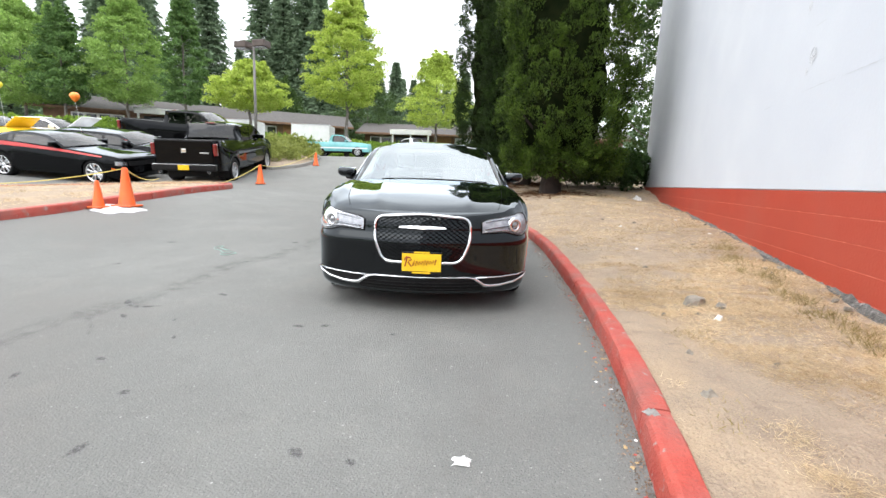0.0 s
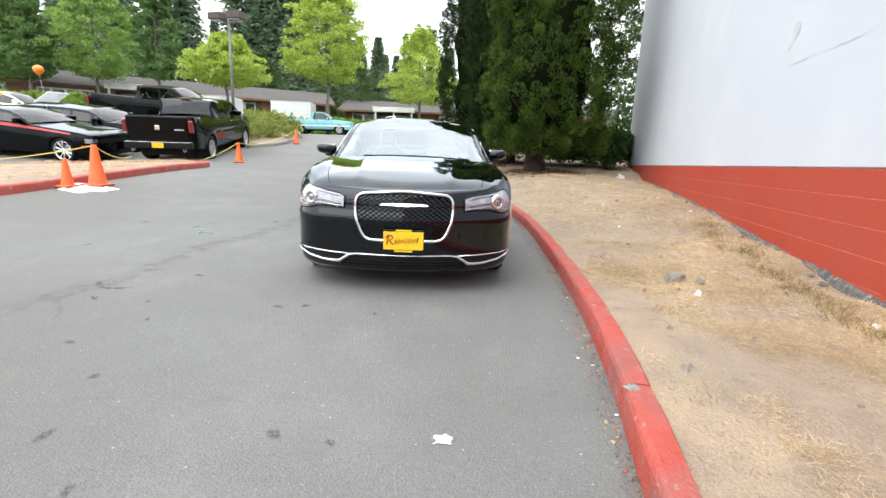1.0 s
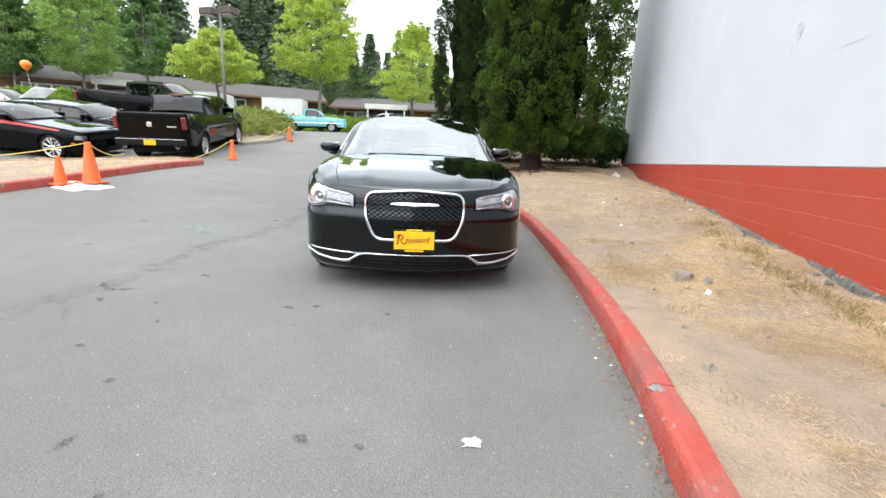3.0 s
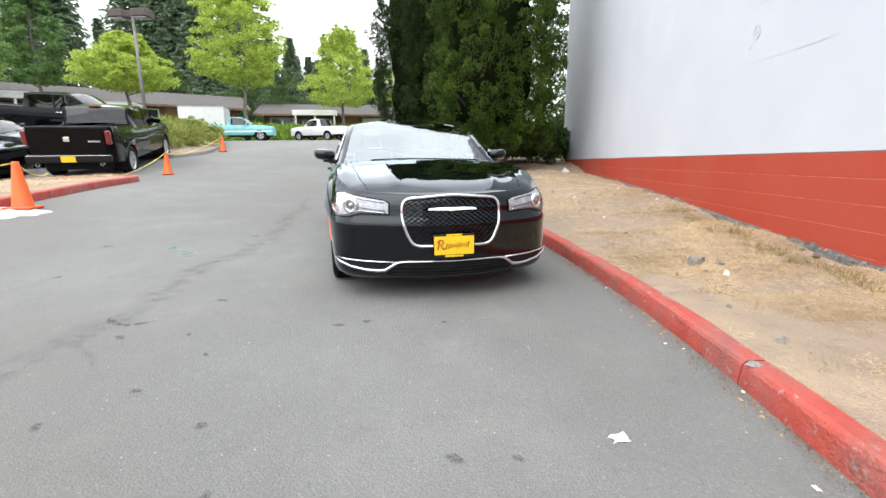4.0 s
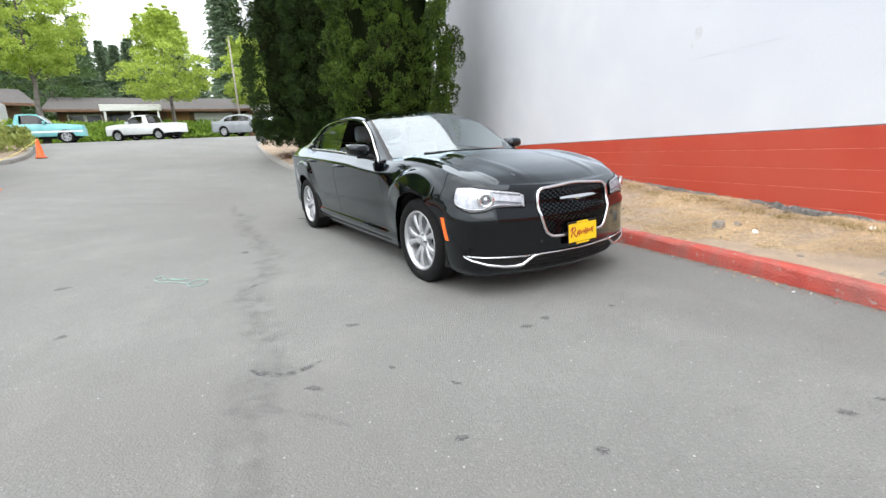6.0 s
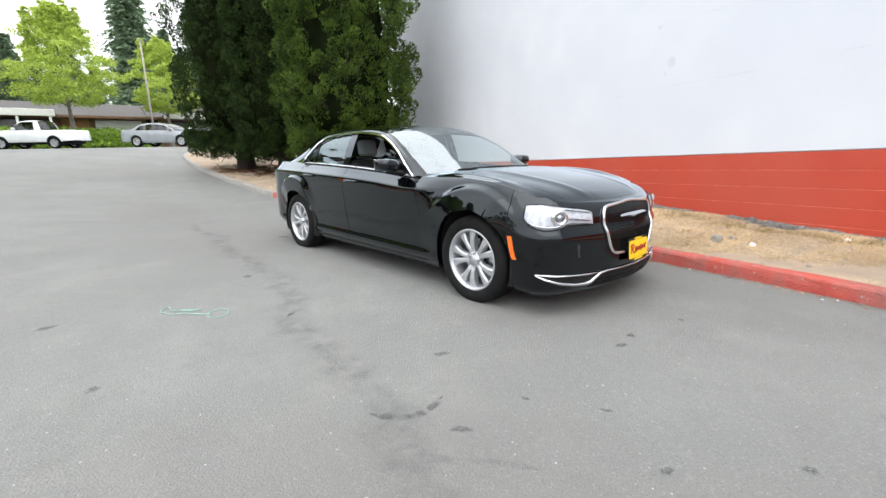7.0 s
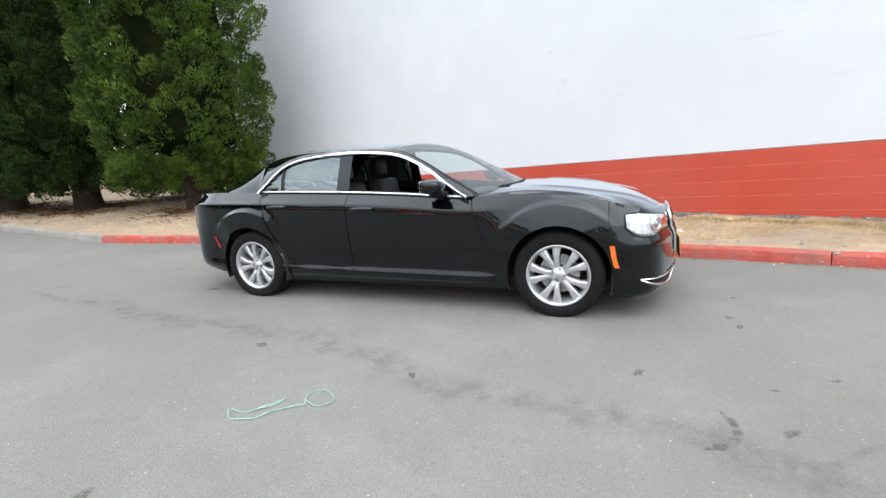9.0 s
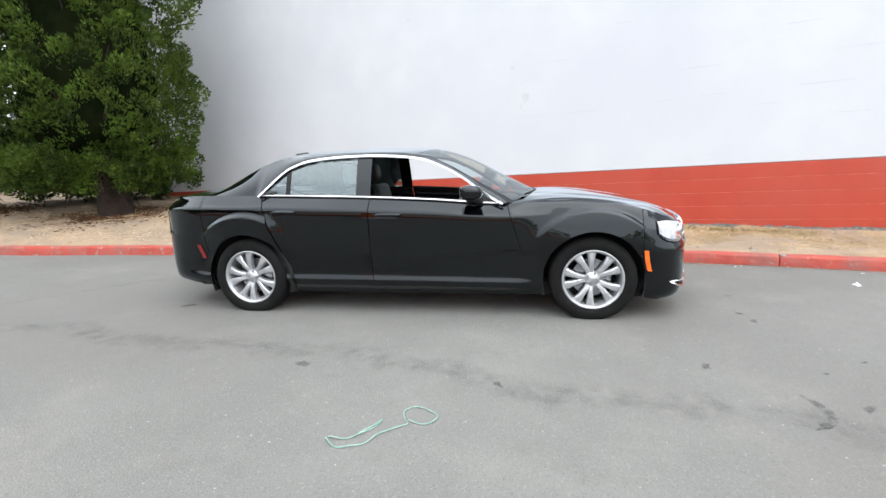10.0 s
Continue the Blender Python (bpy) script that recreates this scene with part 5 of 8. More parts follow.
def cedar(x, y, z, seed, height, radius, bottom, shift=(0, 0), leaf=None, label="", clumps=520, per=46):
    """A broad columnar evergreen, its crown of many tufted sprays round a dark sheet that stands for inner shade."""
    rng = np.random.default_rng(seed)
    t = thing("evergreen_tree", pose(x, y, z), label, "tree", "evergreens by the wall")
    part("trunk", limbed_trunk(rng, height * 0.8, 0.24, 14, radius * 0.8, (shift[0] * 0.5, shift[1] * 0.5), 0.12), BARK, t, "red-brown fibrous bark")

    def rad(h, q):
        f = curve_at([(0, 0.55), (0.07, 0.86), (0.2, 1.0), (0.5, 0.97), (0.75, 0.78), (0.92, 0.42), (1.0, 0.06)], h)
        return radius * f * (1 + 0.16 * noise.noise((math.cos(q) * 1.3 + seed, math.sin(q) * 1.3, h * 5)) + 0.15 * noise.noise((math.cos(q) * 3.4, math.sin(q) * 3.4 + seed, h * 12)))

    cs, ax, sz = [], [], []
    span = height - bottom
    for i in range(clumps):
        h = ((i + rng.uniform(0, 1)) / clumps) ** 0.92
        q = i * 2.39996 + rng.normal() * 0.22
        lump = noise.noise((math.cos(q) * radius * 1.1 + seed, math.sin(q) * radius * 1.1, h * span * 1.1))
        if lump < -0.27 or rng.uniform() < 0.12:
            continue
        r = rad(h, q) * (0.86 + 0.25 * lump + rng.uniform(-0.07, 0.07))
        cs.append((shift[0] + r * math.cos(q), shift[1] + r * math.sin(q), bottom + span * h - 0.3 * max(0.0, 0.10 - h) * rng.uniform(0, 4)))
        out = rng.uniform(0.35, 0.95)
        ax.append((out * math.cos(q) + rng.normal() * 0.22, out * math.sin(q) + rng.normal() * 0.22, rng.uniform(0.35, 0.9)))
        sz.append(rng.uniform(0.28, 0.52) * (1 - 0.3 * h))
    for i in range(clumps // 7):
        q, r = rng.uniform(0, 2 * math.pi), radius * math.sqrt(rng.uniform(0.03, 0.75))
        cs.append((shift[0] + r * math.cos(q), shift[1] + r * math.sin(q), bottom + rng.uniform(-0.15, 0.55)))
        ax.append((0.9 * math.cos(q), 0.9 * math.sin(q), rng.uniform(-0.5, 0.4)))
        sz.append(rng.uniform(0.28, 0.42))
    v = plumed(rng, np.array(cs), unit(np.array(ax)), np.array(sz), per, 0.070, 0.030)
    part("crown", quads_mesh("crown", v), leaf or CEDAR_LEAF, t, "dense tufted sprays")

    # closed sheet inside the crown, coloured as the shade between the plumes
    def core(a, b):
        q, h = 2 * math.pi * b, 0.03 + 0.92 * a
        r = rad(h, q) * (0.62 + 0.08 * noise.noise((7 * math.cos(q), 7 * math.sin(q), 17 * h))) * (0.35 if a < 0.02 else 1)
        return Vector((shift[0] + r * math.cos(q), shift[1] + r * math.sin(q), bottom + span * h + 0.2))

    part("inner_crown", sheet("inner_crown", core, 26, 30), CEDAR_CORE, t, "near-black sheet standing for the shade inside the crown")
    for i in range(20):
        q, z0 = rng.uniform(0, 2 * math.pi), bottom + rng.uniform(0.0, 0.5)
        reach, drop = rng.uniform(0.5, 1.0), rng.uniform(0.25, 0.7)
        pts = [(reach * s * math.cos(q + 0.3 * s), reach * s * math.sin(q + 0.3 * s), z0 - drop * (s ** 2.2)) for s in (0.2, 0.45, 0.7, 0.9, 1.0)]
        b = tube(pts, [0.024, 0.020, 0.015, 0.010, 0.004], 5)
        part("dead_twig", b, BARK, t)
    return t


def layered(rng, centres, per, spread, length, width):
    """Flat sprays of small leaves, held in layers."""
    n = len(centres) * per
    c, sp = np.repeat(centres, per, axis=0), np.repeat(spread, per)[:, None]
    r = unit(rng.normal(size=(n, 3))) * sp * rng.uniform(0.0, 1.0, (n, 1)) ** 0.45 * np.array([1.0, 1.0, 0.42])
    way = unit(r * np.array([1, 1, 0.4]) + np.array([0, 0, 0.08])) + rng.normal(size=(n, 3)) * 0.55
    return blades(rng, c + r, way, length, width)


def broadleaf(x, y, z, seed, height, crown_r, crown_z0, leaf, label, clumps=230, per=100, size=0.16, shape=None, leaders=5, group="street trees"):
    """A deciduous tree: limbed trunk, an uneven crown of leafy sprays with gaps, and upright leaders at its top."""
    rng = np.random.default_rng(seed)
    t = thing("deciduous_tree", pose(x, y, z), label, "tree", group)
    part("trunk", limbed_trunk(rng, height * 0.85, 0.16, 12, crown_r * 0.9, (0, 0), max(0.15, crown_z0 / height)), GREY_BARK, t, "grey bark")
    shape = shape or [(0, 0.35), (0.12, 0.85), (0.3, 1.0), (0.55, 0.82), (0.8, 0.46), (1.0, 0.05)]
    cs, sz = [], []
    span = height - crown_z0
    for i in range(clumps):
        h = ((i + rng.uniform(0, 1)) / clumps) ** 1.1
        q = i * 2.39996 + rng.normal() * 0.4
        full = crown_r * curve_at(shape, h) * (1 + 0.34 * noise.noise((math.cos(q) * 1.8 + seed, math.sin(q) * 1.8, h * 6 + seed)))
        r = full * rng.uniform(0.12, 1.05) ** 0.5
        cs.append((r * math.cos(q), r * math.sin(q), crown_z0 + span * h - 0.05 * r))
        sz.append(crown_r * rng.uniform(0.13, 0.26) * (1 - 0.35 * h))
    for i in range(leaders):
        q, r = i * 2.4, crown_r * rng.uniform(0.05, 0.5)
        foot = crown_z0 + span * rng.uniform(0.55, 0.8)
        top = foot + span * rng.uniform(0.2, 0.36)
        for k in range(9):
            cs.append((r * math.cos(q) + rng.normal() * 0.08, r * math.sin(q) + rng.normal() * 0.08, lerp(foot, top, k / 8)))
            sz.append(crown_r * lerp(0.16, 0.05, k / 8))
    v = layered(rng, np.array(cs), per, np.array(sz), size, size * 0.6)
    part("crown", quads_mesh("crown", v), leaf, t, "leafy crown with gaps")
    return t


def fir_mesh(seed, height, base_r, whorls=44, per=17):
    """Drooping boughs of a fir, narrowing to its tip."""
    rng = np.random.default_rng(seed)
    pos, way = [], []
    for i in range(whorls):
        h = lerp(0.10, 0.985, i / (whorls - 1))
        for j in range(per):
            reach = base_r * (1 - h) ** 0.85 * rng.uniform(0.55, 1.15) + 0.12
            q = rng.uniform(0, 2 * math.pi)
            for k in range(16):
                r = reach * (k + rng.uniform(0, 1)) / 16
                wide = 0.10 + 0.16 * (reach - r)
                pos.append((r * math.cos(q) + rng.normal() * wide, r * math.sin(q) + rng.normal() * wide, height * h - 0.34 * r + 0.05 * r * r + rng.normal() * 0.07))
                a = q + rng.normal() * 0.7
                way.append((math.cos(a), math.sin(a), -0.35 + rng.normal() * 0.25))
    return quads_mesh("crown", blades(rng, np.array(pos), np.array(way), base_r * 0.13, base_r * 0.040, 0.4))


FIR_MESHES = [fir_mesh(s, 24.0, r) for s, r in ((11, 5.2), (12, 4.6), (13, 5.6))]
FIR_TRUNK = tube([(0, 0, -0.5), (0, 0, 8), (0, 0, 23)], [0.42, 0.3, 0.05], 7)
fir_trunk_me = bpy.data.meshes.new("trunk")
FIR_TRUNK.to_mesh(fir_trunk_me)
FIR_TRUNK.free()


def fir(x, y, height, k, turn=0.0):
    t = thing("fir_tree", Matrix.LocRotScale((x, y, ground_z(x, y) - 0.2), Euler((0, 0, turn)), (height / 24 * 1.0,) * 3), "tall dark green fir behind the low buildings", "tree", "firs on the skyline")
    part("trunk", fir_trunk_me, BARK, t)
    part("crown", FIR_MESHES[k % 3], FIR_LEAF, t, "drooping dark boughs")


def bush(name, x0, y0, x1, y1, width, height, zfun, leaf, label, seed, n=60, per=50, size=0.11, category="shrub"):
    """A low mass of leaves along a line in plan."""
    rng = np.random.default_rng(seed)
    cs, ns, sz = [], [], []
    d = Vector((x1 - x0, y1 - y0))
    nrm = Vector((-d.y, d.x)).normalized()
    for i in range(n):
        a, b = rng.uniform(0, 1), rng.uniform(-1, 1)
        top = height * (1 - 0.55 * abs(b) ** 2.5) * (1 + 0.25 * noise.noise((a * d.length * 0.7, b * 2, seed)))
        h = top * rng.uniform(0.15, 1.0) ** 0.6
        x, y = x0 + d.x * a + nrm.x * b * width / 2, y0 + d.y * a + nrm.y * b * width / 2
        cs.append((x, y, zfun(x, y) + h - 0.05))
        ns.append((nrm.x * b, nrm.y * b, 0.7))
        sz.append(rng.uniform(0.12, 0.26) * (0.6 + 0.4 * height))
    v = clumped(rng, np.array(cs), unit(np.array(ns)), per, np.array(sz), size, size * 0.6, 0.4, 1.0)
    c = np.array([(x0 + x1) / 2, (y0 + y1) / 2, zfun((x0 + x1) / 2, (y0 + y1) / 2)])
    t = part(name, quads_mesh(name, v - c), leaf)
    t.location = c
    return tagged(t, label, category)


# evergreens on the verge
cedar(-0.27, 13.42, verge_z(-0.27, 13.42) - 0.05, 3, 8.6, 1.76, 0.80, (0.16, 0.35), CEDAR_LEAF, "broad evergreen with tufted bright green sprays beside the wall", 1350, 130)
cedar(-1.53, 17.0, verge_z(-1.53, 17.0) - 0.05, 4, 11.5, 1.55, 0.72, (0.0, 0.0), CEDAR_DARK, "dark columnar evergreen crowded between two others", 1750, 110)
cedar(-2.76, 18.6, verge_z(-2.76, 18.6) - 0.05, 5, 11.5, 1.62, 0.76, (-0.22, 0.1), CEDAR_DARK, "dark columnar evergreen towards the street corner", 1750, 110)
bush("laurel_bush", -0.15, 17.2, 2.45, 16.2, 1.8, 1.2, verge_z, LAUREL_LEAF, "dark glossy laurel bush against the wall corner", 21, 330, 110, 0.10)
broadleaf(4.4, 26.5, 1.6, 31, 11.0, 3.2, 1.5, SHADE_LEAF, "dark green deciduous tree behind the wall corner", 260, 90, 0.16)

bush("hedge", -32.8, 18.3, -28.3, 24.6, 1.8, 1.85, ground_z, IVY_LEAF, "bright green hedge behind the parked cars", 23, 340, 60, 0.17, "hedge")

# street trees
broadleaf(-17.9, 33.2, 2.6, 32, 12.4, 2.8, 4.2, LIME_LEAF, "tall lime-green deciduous street tree", 300, 120, 0.16, [(0, 0.45), (0.1, 0.85), (0.3, 1.0), (0.6, 0.86), (0.85, 0.5), (1, 0.05)])
broadleaf(-22.6, 27.6, 2.3, 33, 6.6, 2.6, 3.4, LIME_LEAF, "rounded lime-green deciduous tree by the lamp post", 200, 120, 0.15)
broadleaf(-12.9, 41.0, 3.0, 34, 9.4, 3.2, 3.2, LIME_LEAF, "spreading lime-green deciduous street tree", 210, 120, 0.15, [(0, 0.55), (0.12, 0.95), (0.35, 1.0), (0.6, 0.70), (0.8, 0.42), (1, 0.05)], 9)
broadleaf(-7.4, 45.2, 3.1, 35, 8.5, 2.6, 3.0, LIME_LEAF, "narrow lime-green deciduous street tree", 180, 100, 0.16)
broadleaf(-30.9, 30.0, 2.4, 36, 12.5, 1.75, 4.2, DEEP_LEAF, "narrow upright dark green tree", 240, 110, 0.16, [(0, 0.6), (0.2, 1.0), (0.55, 0.85), (0.8, 0.5), (1, 0.05)])
broadleaf(-37.0, 29.9, 2.4, 37, 13.0, 3.2, 4.4, MID_LEAF, "large mid-green deciduous tree by the parking lot", 280, 110, 0.17)
broadleaf(-40.2, 27.0, 2.3, 38, 11.0, 2.2, 4.0, DEEP_LEAF, "dark green deciduous tree by the parking lot", 220, 110, 0.17)
broadleaf(-45.0, 27.0, 2.3, 39, 12.0, 4.0, 4.0, MID_LEAF, "broad mid-green deciduous tree by the parking lot", 280, 110, 0.18)
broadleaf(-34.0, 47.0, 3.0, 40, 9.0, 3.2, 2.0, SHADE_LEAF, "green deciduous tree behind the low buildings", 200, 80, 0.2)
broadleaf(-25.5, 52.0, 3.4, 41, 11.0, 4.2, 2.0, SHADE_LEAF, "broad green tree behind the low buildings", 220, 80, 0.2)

# firs on the skyline
rng_f = random.Random(8)
for x, y, h in ((-91, 60, 33), (-98, 56, 30), (-84, 63, 30), (-78, 66, 34), (-73, 62, 28), (-66, 69, 33), (-61, 71, 21), (-57, 72, 36), (-53, 73, 33), (-50, 75, 36), (-46, 74, 30), (-42, 79, 22), (-36, 77, 19),
                (-33, 78, 19), (-29, 84, 17), (-24, 88, 16), (-13, 74, 27), (-10, 82, 19), (-17, 92, 17), (-44, 118, 24), (-38, 117, 22), (-50, 116, 21), (-6, 88, 26), (-2, 78, 22), (-105, 50, 30), (-110, 40, 28), (-88, 70, 36)):
    fir(x, y, h * 0.96, rng_f.randrange(3), rng_f.uniform(0, 6.28))
fir(-15.5, 93, 28, 0)
for i in range(10):
    fir(lerp(-53, -28, i / 9), 110 + rng_f.uniform(-2.5, 2.5), rng_f.uniform(20, 24), i % 3, i)
for i in (0, 1, 2, 3, 4, 6, 7, 8):
    fir(lerp(-106, -45, i / 8), lerp(63, 86, i / 8) + rng_f.uniform(-2, 2), rng_f.uniform(33, 36), i % 3, i)


for i in range(26):
    x = lerp(-75, 6, i / 25) + rng_f.uniform(-2, 2)
    fir(x, 112 + rng_f.uniform(-8, 8) - 0.2 * abs(x + 30), rng_f.uniform(14, 19), rng_f.randrange(3), rng_f.uniform(0, 6.28))


def distant_woods():
    """Woods all round the place, far off, as one mass of boughs; the unseen part is added to darken reflections."""
    rng = np.random.default_rng(77)
    pos, way, size = [], [], []
    for i in range(230):
        q = 2 * math.pi * i / 230 + rng.normal() * 0.01
        dist = rng.uniform(120, 175)
        bx, by = -5 + dist * math.cos(q), 10 + dist * math.sin(q)
        h = rng.uniform(11, 21)
        for k in range(70):
            t = rng.uniform(0, 1)
            r = 4.2 * (1 - t) ** 0.7 * rng.uniform(0.2, 1)
            a = rng.uniform(0, 2 * math.pi)
            pos.append((bx + r * math.cos(a), by + r * math.sin(a), ground_z(bx, by) + h * t))
            way.append((math.cos(a), math.sin(a), rng.normal() * 0.4))
    return quads_mesh("distant_woods", blades(rng, np.array(pos), np.array(way), 3.0, 2.0, 0.4))


# beyond the view the ring is added, for the sedan's sides to mirror
tagged(part("distant_woods", distant_woods(), FIR_LEAF), "dark woods on the horizon, carried on unseen all round", "woods", kind="stuff")


# ---- other vehicles ----
LOT_GLASS = glass("parked_windscreen", (0.6, 0.7, 0.7), 0.40, 0.0, 1.5)


def vehicle_shape(xf, xr, w, axf, axr, arch_r, wheel_r, sill, belt_f, belt_r, hood_f, hood_r, tail, roof, a_base, a_top, c_top, c_base, tumble=0.20, nose=0.30, bow_f=0.2):
    wr, wf = w * 0.80, w * 0.74
    return Shape(
        plan=[(xr, 0), (xr + 0.005, wr * 0.6), (xr + 0.03, wr), (xr + 0.12, w * 0.95), (xr + 0.35, w * 0.985), (axr, w), (0, w), (axf, w), (axf + 0.35, w * 0.985), (xf - nose * 0.6, w * 0.93), (xf - nose * 0.25, wf), (xf - 0.03, wf * 0.5), (xf, 0)],
        shoulder=[(xr, tail), (c_base, lerp(tail, belt_r, 0.8)), (c_base + 0.3, belt_r), (a_base, belt_f), (a_base + 0.25, hood_r), (xf - 0.45, lerp(hood_r, hood_f, 0.6)), (xf, hood_f)],
        sill=[(xr, sill + 0.08), (axr - 0.4, sill + 0.03), (axr, sill), (axf, sill), (xf, sill - 0.02)],
        axles=(axf, axr), arch=(arch_r, wheel_r),
        edge=[(c_base, w - 0.16, lerp(tail, belt_r, 0.8) + 0.01), (lerp(c_base, c_top, 0.55), w - 0.21, lerp(belt_r, roof, 0.58)), (c_top, w - tumble - 0.08, roof - 0.075), (lerp(c_top, a_top, 0.5), w - tumble - 0.09, roof - 0.05), (a_top, w - tumble - 0.07, roof - 0.085), (lerp(a_top, a_base, 0.5), w - tumble * 0.85, lerp(belt_f, roof, 0.52)), (a_base, w - 0.13, belt_f + 0.01)],
        rail=[(c_base + 0.28, w - 0.09, belt_r + 0.005), (lerp(c_base + 0.28, c_top + 0.14, 0.6), w - 0.13, lerp(belt_r, roof, 0.55)), (c_top + 0.14, w - tumble - 0.03, roof - 0.135), (lerp(c_top, a_top, 0.5), w - tumble - 0.035, roof - 0.11), (a_top - 0.03, w - tumble - 0.02, roof - 0.145), (lerp(a_top, a_base, 0.55), w - tumble * 0.7, lerp(belt_f, roof, 0.44)), (a_base - 0.04, w - 0.09, belt_f + 0.005)],
        front_off=[(0.15, 0.06), (0.3, 0.0), (hood_f - 0.25, 0.001), (hood_f - 0.08, 0.02), (hood_f, 0.06), (hood_f + 0.1, 0.1)],
        rear_off=[(0.25, 0.04), (0.4, 0.0), (tail - 0.2, 0.01), (tail - 0.05, 0.03), (tail, 0.06), (tail + 0.1, 0.09)],
        side_off=[(0, 0.05), (0.1, 0.01), (0.34, 0.0), (0.62, 0.0), (0.8, 0.03), (1.0, 0.085)],
        bow=[(c_base, -0.05), (c_top, -0.05), (lerp(c_top, a_top, 0.5), 0.0), (a_top, 0.08), (a_base, bow_f)],
        crown=[(c_base, 0.03), (lerp(c_top, a_top, 0.5), 0.05), (a_base, 0.03)], flare=0.012)


def build_vehicle(name, m, sh, paint, label, category, spans, ends, wheel, rim=None, glass_mat=None, bed=False, lights="front", wheel_mat=None, cladding=None):
    """A parked vehicle from a body shape. spans: side windows as (x0, x1); ends: (c_base, c_top, a_top, a_base)."""
    car = thing(name, m, label, category)
    c_base, c_top, a_top, a_base = ends
    gm = glass_mat or DARK_GLASS
    L = sh.line.length
    marks = [L * i / 46 for i in range(47)]
    for k in (0, 1):
        marks = [s for s in marks if abs(sh.line.at(s)[0].x - sh.axles[k]) > sh.arch[0] + 0.02 or sh.line.at(s)[0].y < 0.5]
    cols = [(s, sh.zb(s)) for s in marks]
    for k in (0, 1):
        lo = math.degrees(math.asin(max(-0.9, min(0.9, (sh.zb(sh.s_x(sh.axles[k])) - sh.arch[1]) / sh.arch[0]))))
        cols += [(sh.s_x(x), z) for x, z in sh.arch_columns(k, 180 - lo, lo, 16)]
    cols.sort()
    acc = panel(sh, [(s, z, s) for s, z in cols], rows=[0, 0.05, 0.15, 0.3, 0.45, 0.6, 0.72, 0.84, 0.93, 1.0], gap=(False, False))
    full = Acc()
    full.v, full.f = list(acc.v), list(acc.f)
    full.add((acc.mirrored().v, acc.mirrored().f))
    body = part("body", full.mesh("body"), paint, car)

    def across(s, n=10, crown=0.03, drop=0.0):
        o = sh.skin(s, sh.zs(s))
        return [Vector((o.x, o.y * k, o.z + crown * (1 - k * k) * min(1, o.y / 0.4) - drop)) for k in [lerp(-1, 1, i / n) for i in range(n + 1)]]

    s0 = sh.s_x(a_base - 0.05)
    part("hood", Acc().rows([across(lerp(s0, L, (i / 22) ** 0.8)) for i in range(23)]).mesh("hood"), paint, car)
    if bed:
        part("bed_cover", Acc().rows([across(lerp(0, sh.s_x(c_base + 0.05), i / 16), crown=0.02, drop=0.03) for i in range(17)]).mesh("bed_cover"), BLACK_PLASTIC, car, "black bed cover")
    else:
        part("rear_deck", Acc().rows([across(lerp(0, sh.s_x(c_base + 0.1), i / 16)) for i in range(17)]).mesh("rear_deck"), paint, car)
    part("roof", Acc().add(grid(lambda a, b: sh.over(lerp(c_top, a_top, a), 2 * b - 1), 12, 14)).mesh("roof"), paint, car)
    part("windscreen", Acc().add(grid(lambda a, b: sh.over(lerp(a_top, a_base - 0.02, a), (2 * b - 1) * 0.95), 8, 12)).mesh("windscreen"), LOT_GLASS, car)
    part("rear_window", Acc().add(grid(lambda a, b: sh.over(lerp(c_base + 0.01, c_top, a), (2 * b - 1) * 0.92), 8, 12)).mesh("rear_window"), gm, car)
    for x0, x1, inn in ((a_top, a_base, 0.95), (c_base, c_top, 0.92)):
        both("pillar", Acc().rows([[sh.over(lerp(x0, x1, i / 10), b) for b in (1.0, inn)] for i in range(11)]), paint, car)
    r0, r1 = sh.rail[0][0], sh.rail[-1][0]
    rm = c_top + 0.14
    both("roof_rail", Acc().rows([[sh.rail_at(lerp(rm, r1, i / 24)), sh.edge_at(lerp(c_top, a_base, i / 24))] for i in range(25)]), paint, car)

    def c_lower(a):
        return sh.belt(lerp(c_base, r0, a / 0.5)) if a < 0.5 else sh.rail_at(lerp(r0, rm, (a - 0.5) / 0.5))

    both("rear_pillar", Acc().rows([[c_lower(i / 20).lerp(sh.edge_at(lerp(c_base, c_top, i / 20)), t) for t in (0, 0.5, 1)] for i in range(21)]), paint, car)
    for x0, x1 in spans:
        rows = []
        for i in range(11):
            x = lerp(x0, x1, i / 10)
            lo, hi = sh.belt(x), sh.rail_at(x)
            hi = lo.copy() if hi.z < lo.z else hi
            rows.append([lo.lerp(hi, t) - Vector((0, 0.008, 0)) for t in (0, 0.5, 1)])
        both("side_window", Acc().rows(rows), gm, car)
    prev = [s for s in spans]
    for (a0, a1), (b0, b1) in zip(prev, prev[1:]):
        rows = [[sh.belt(x).lerp(sh.rail_at(x), t) for t in (0, 0.5, 1)] for x in (a1, b0)]
        both("window_pillar", Acc().rows(rows), GLOSS_BLACK, car)
    for xc in sh.axles:
        for sgn in (1, -1):
            w = sh.line.at(sh.s_x(xc))[0].y
            lin = Acc().rows([[Vector((xc + r * math.cos(radians(t)), sgn * y, sh.arch[1] + r * math.sin(radians(t)))) for r, y in ((sh.arch[0] - 0.003, w - 0.04), (sh.arch[0], w - 0.4), (0.1, w - 0.41))] for t in range(-30, 211, 15)])
            part("arch_liner", lin.mesh("arch_liner"), DARK_LINER, car)
    wy = sh.line.at(sh.s_x(sh.axles[0]))[0].y - 0.13
    first = build_wheel(car, (sh.axles[0], wy, wheel), 1, wheel, 0.25, rim or wheel * 0.66, 10, wheel_mat, 28)
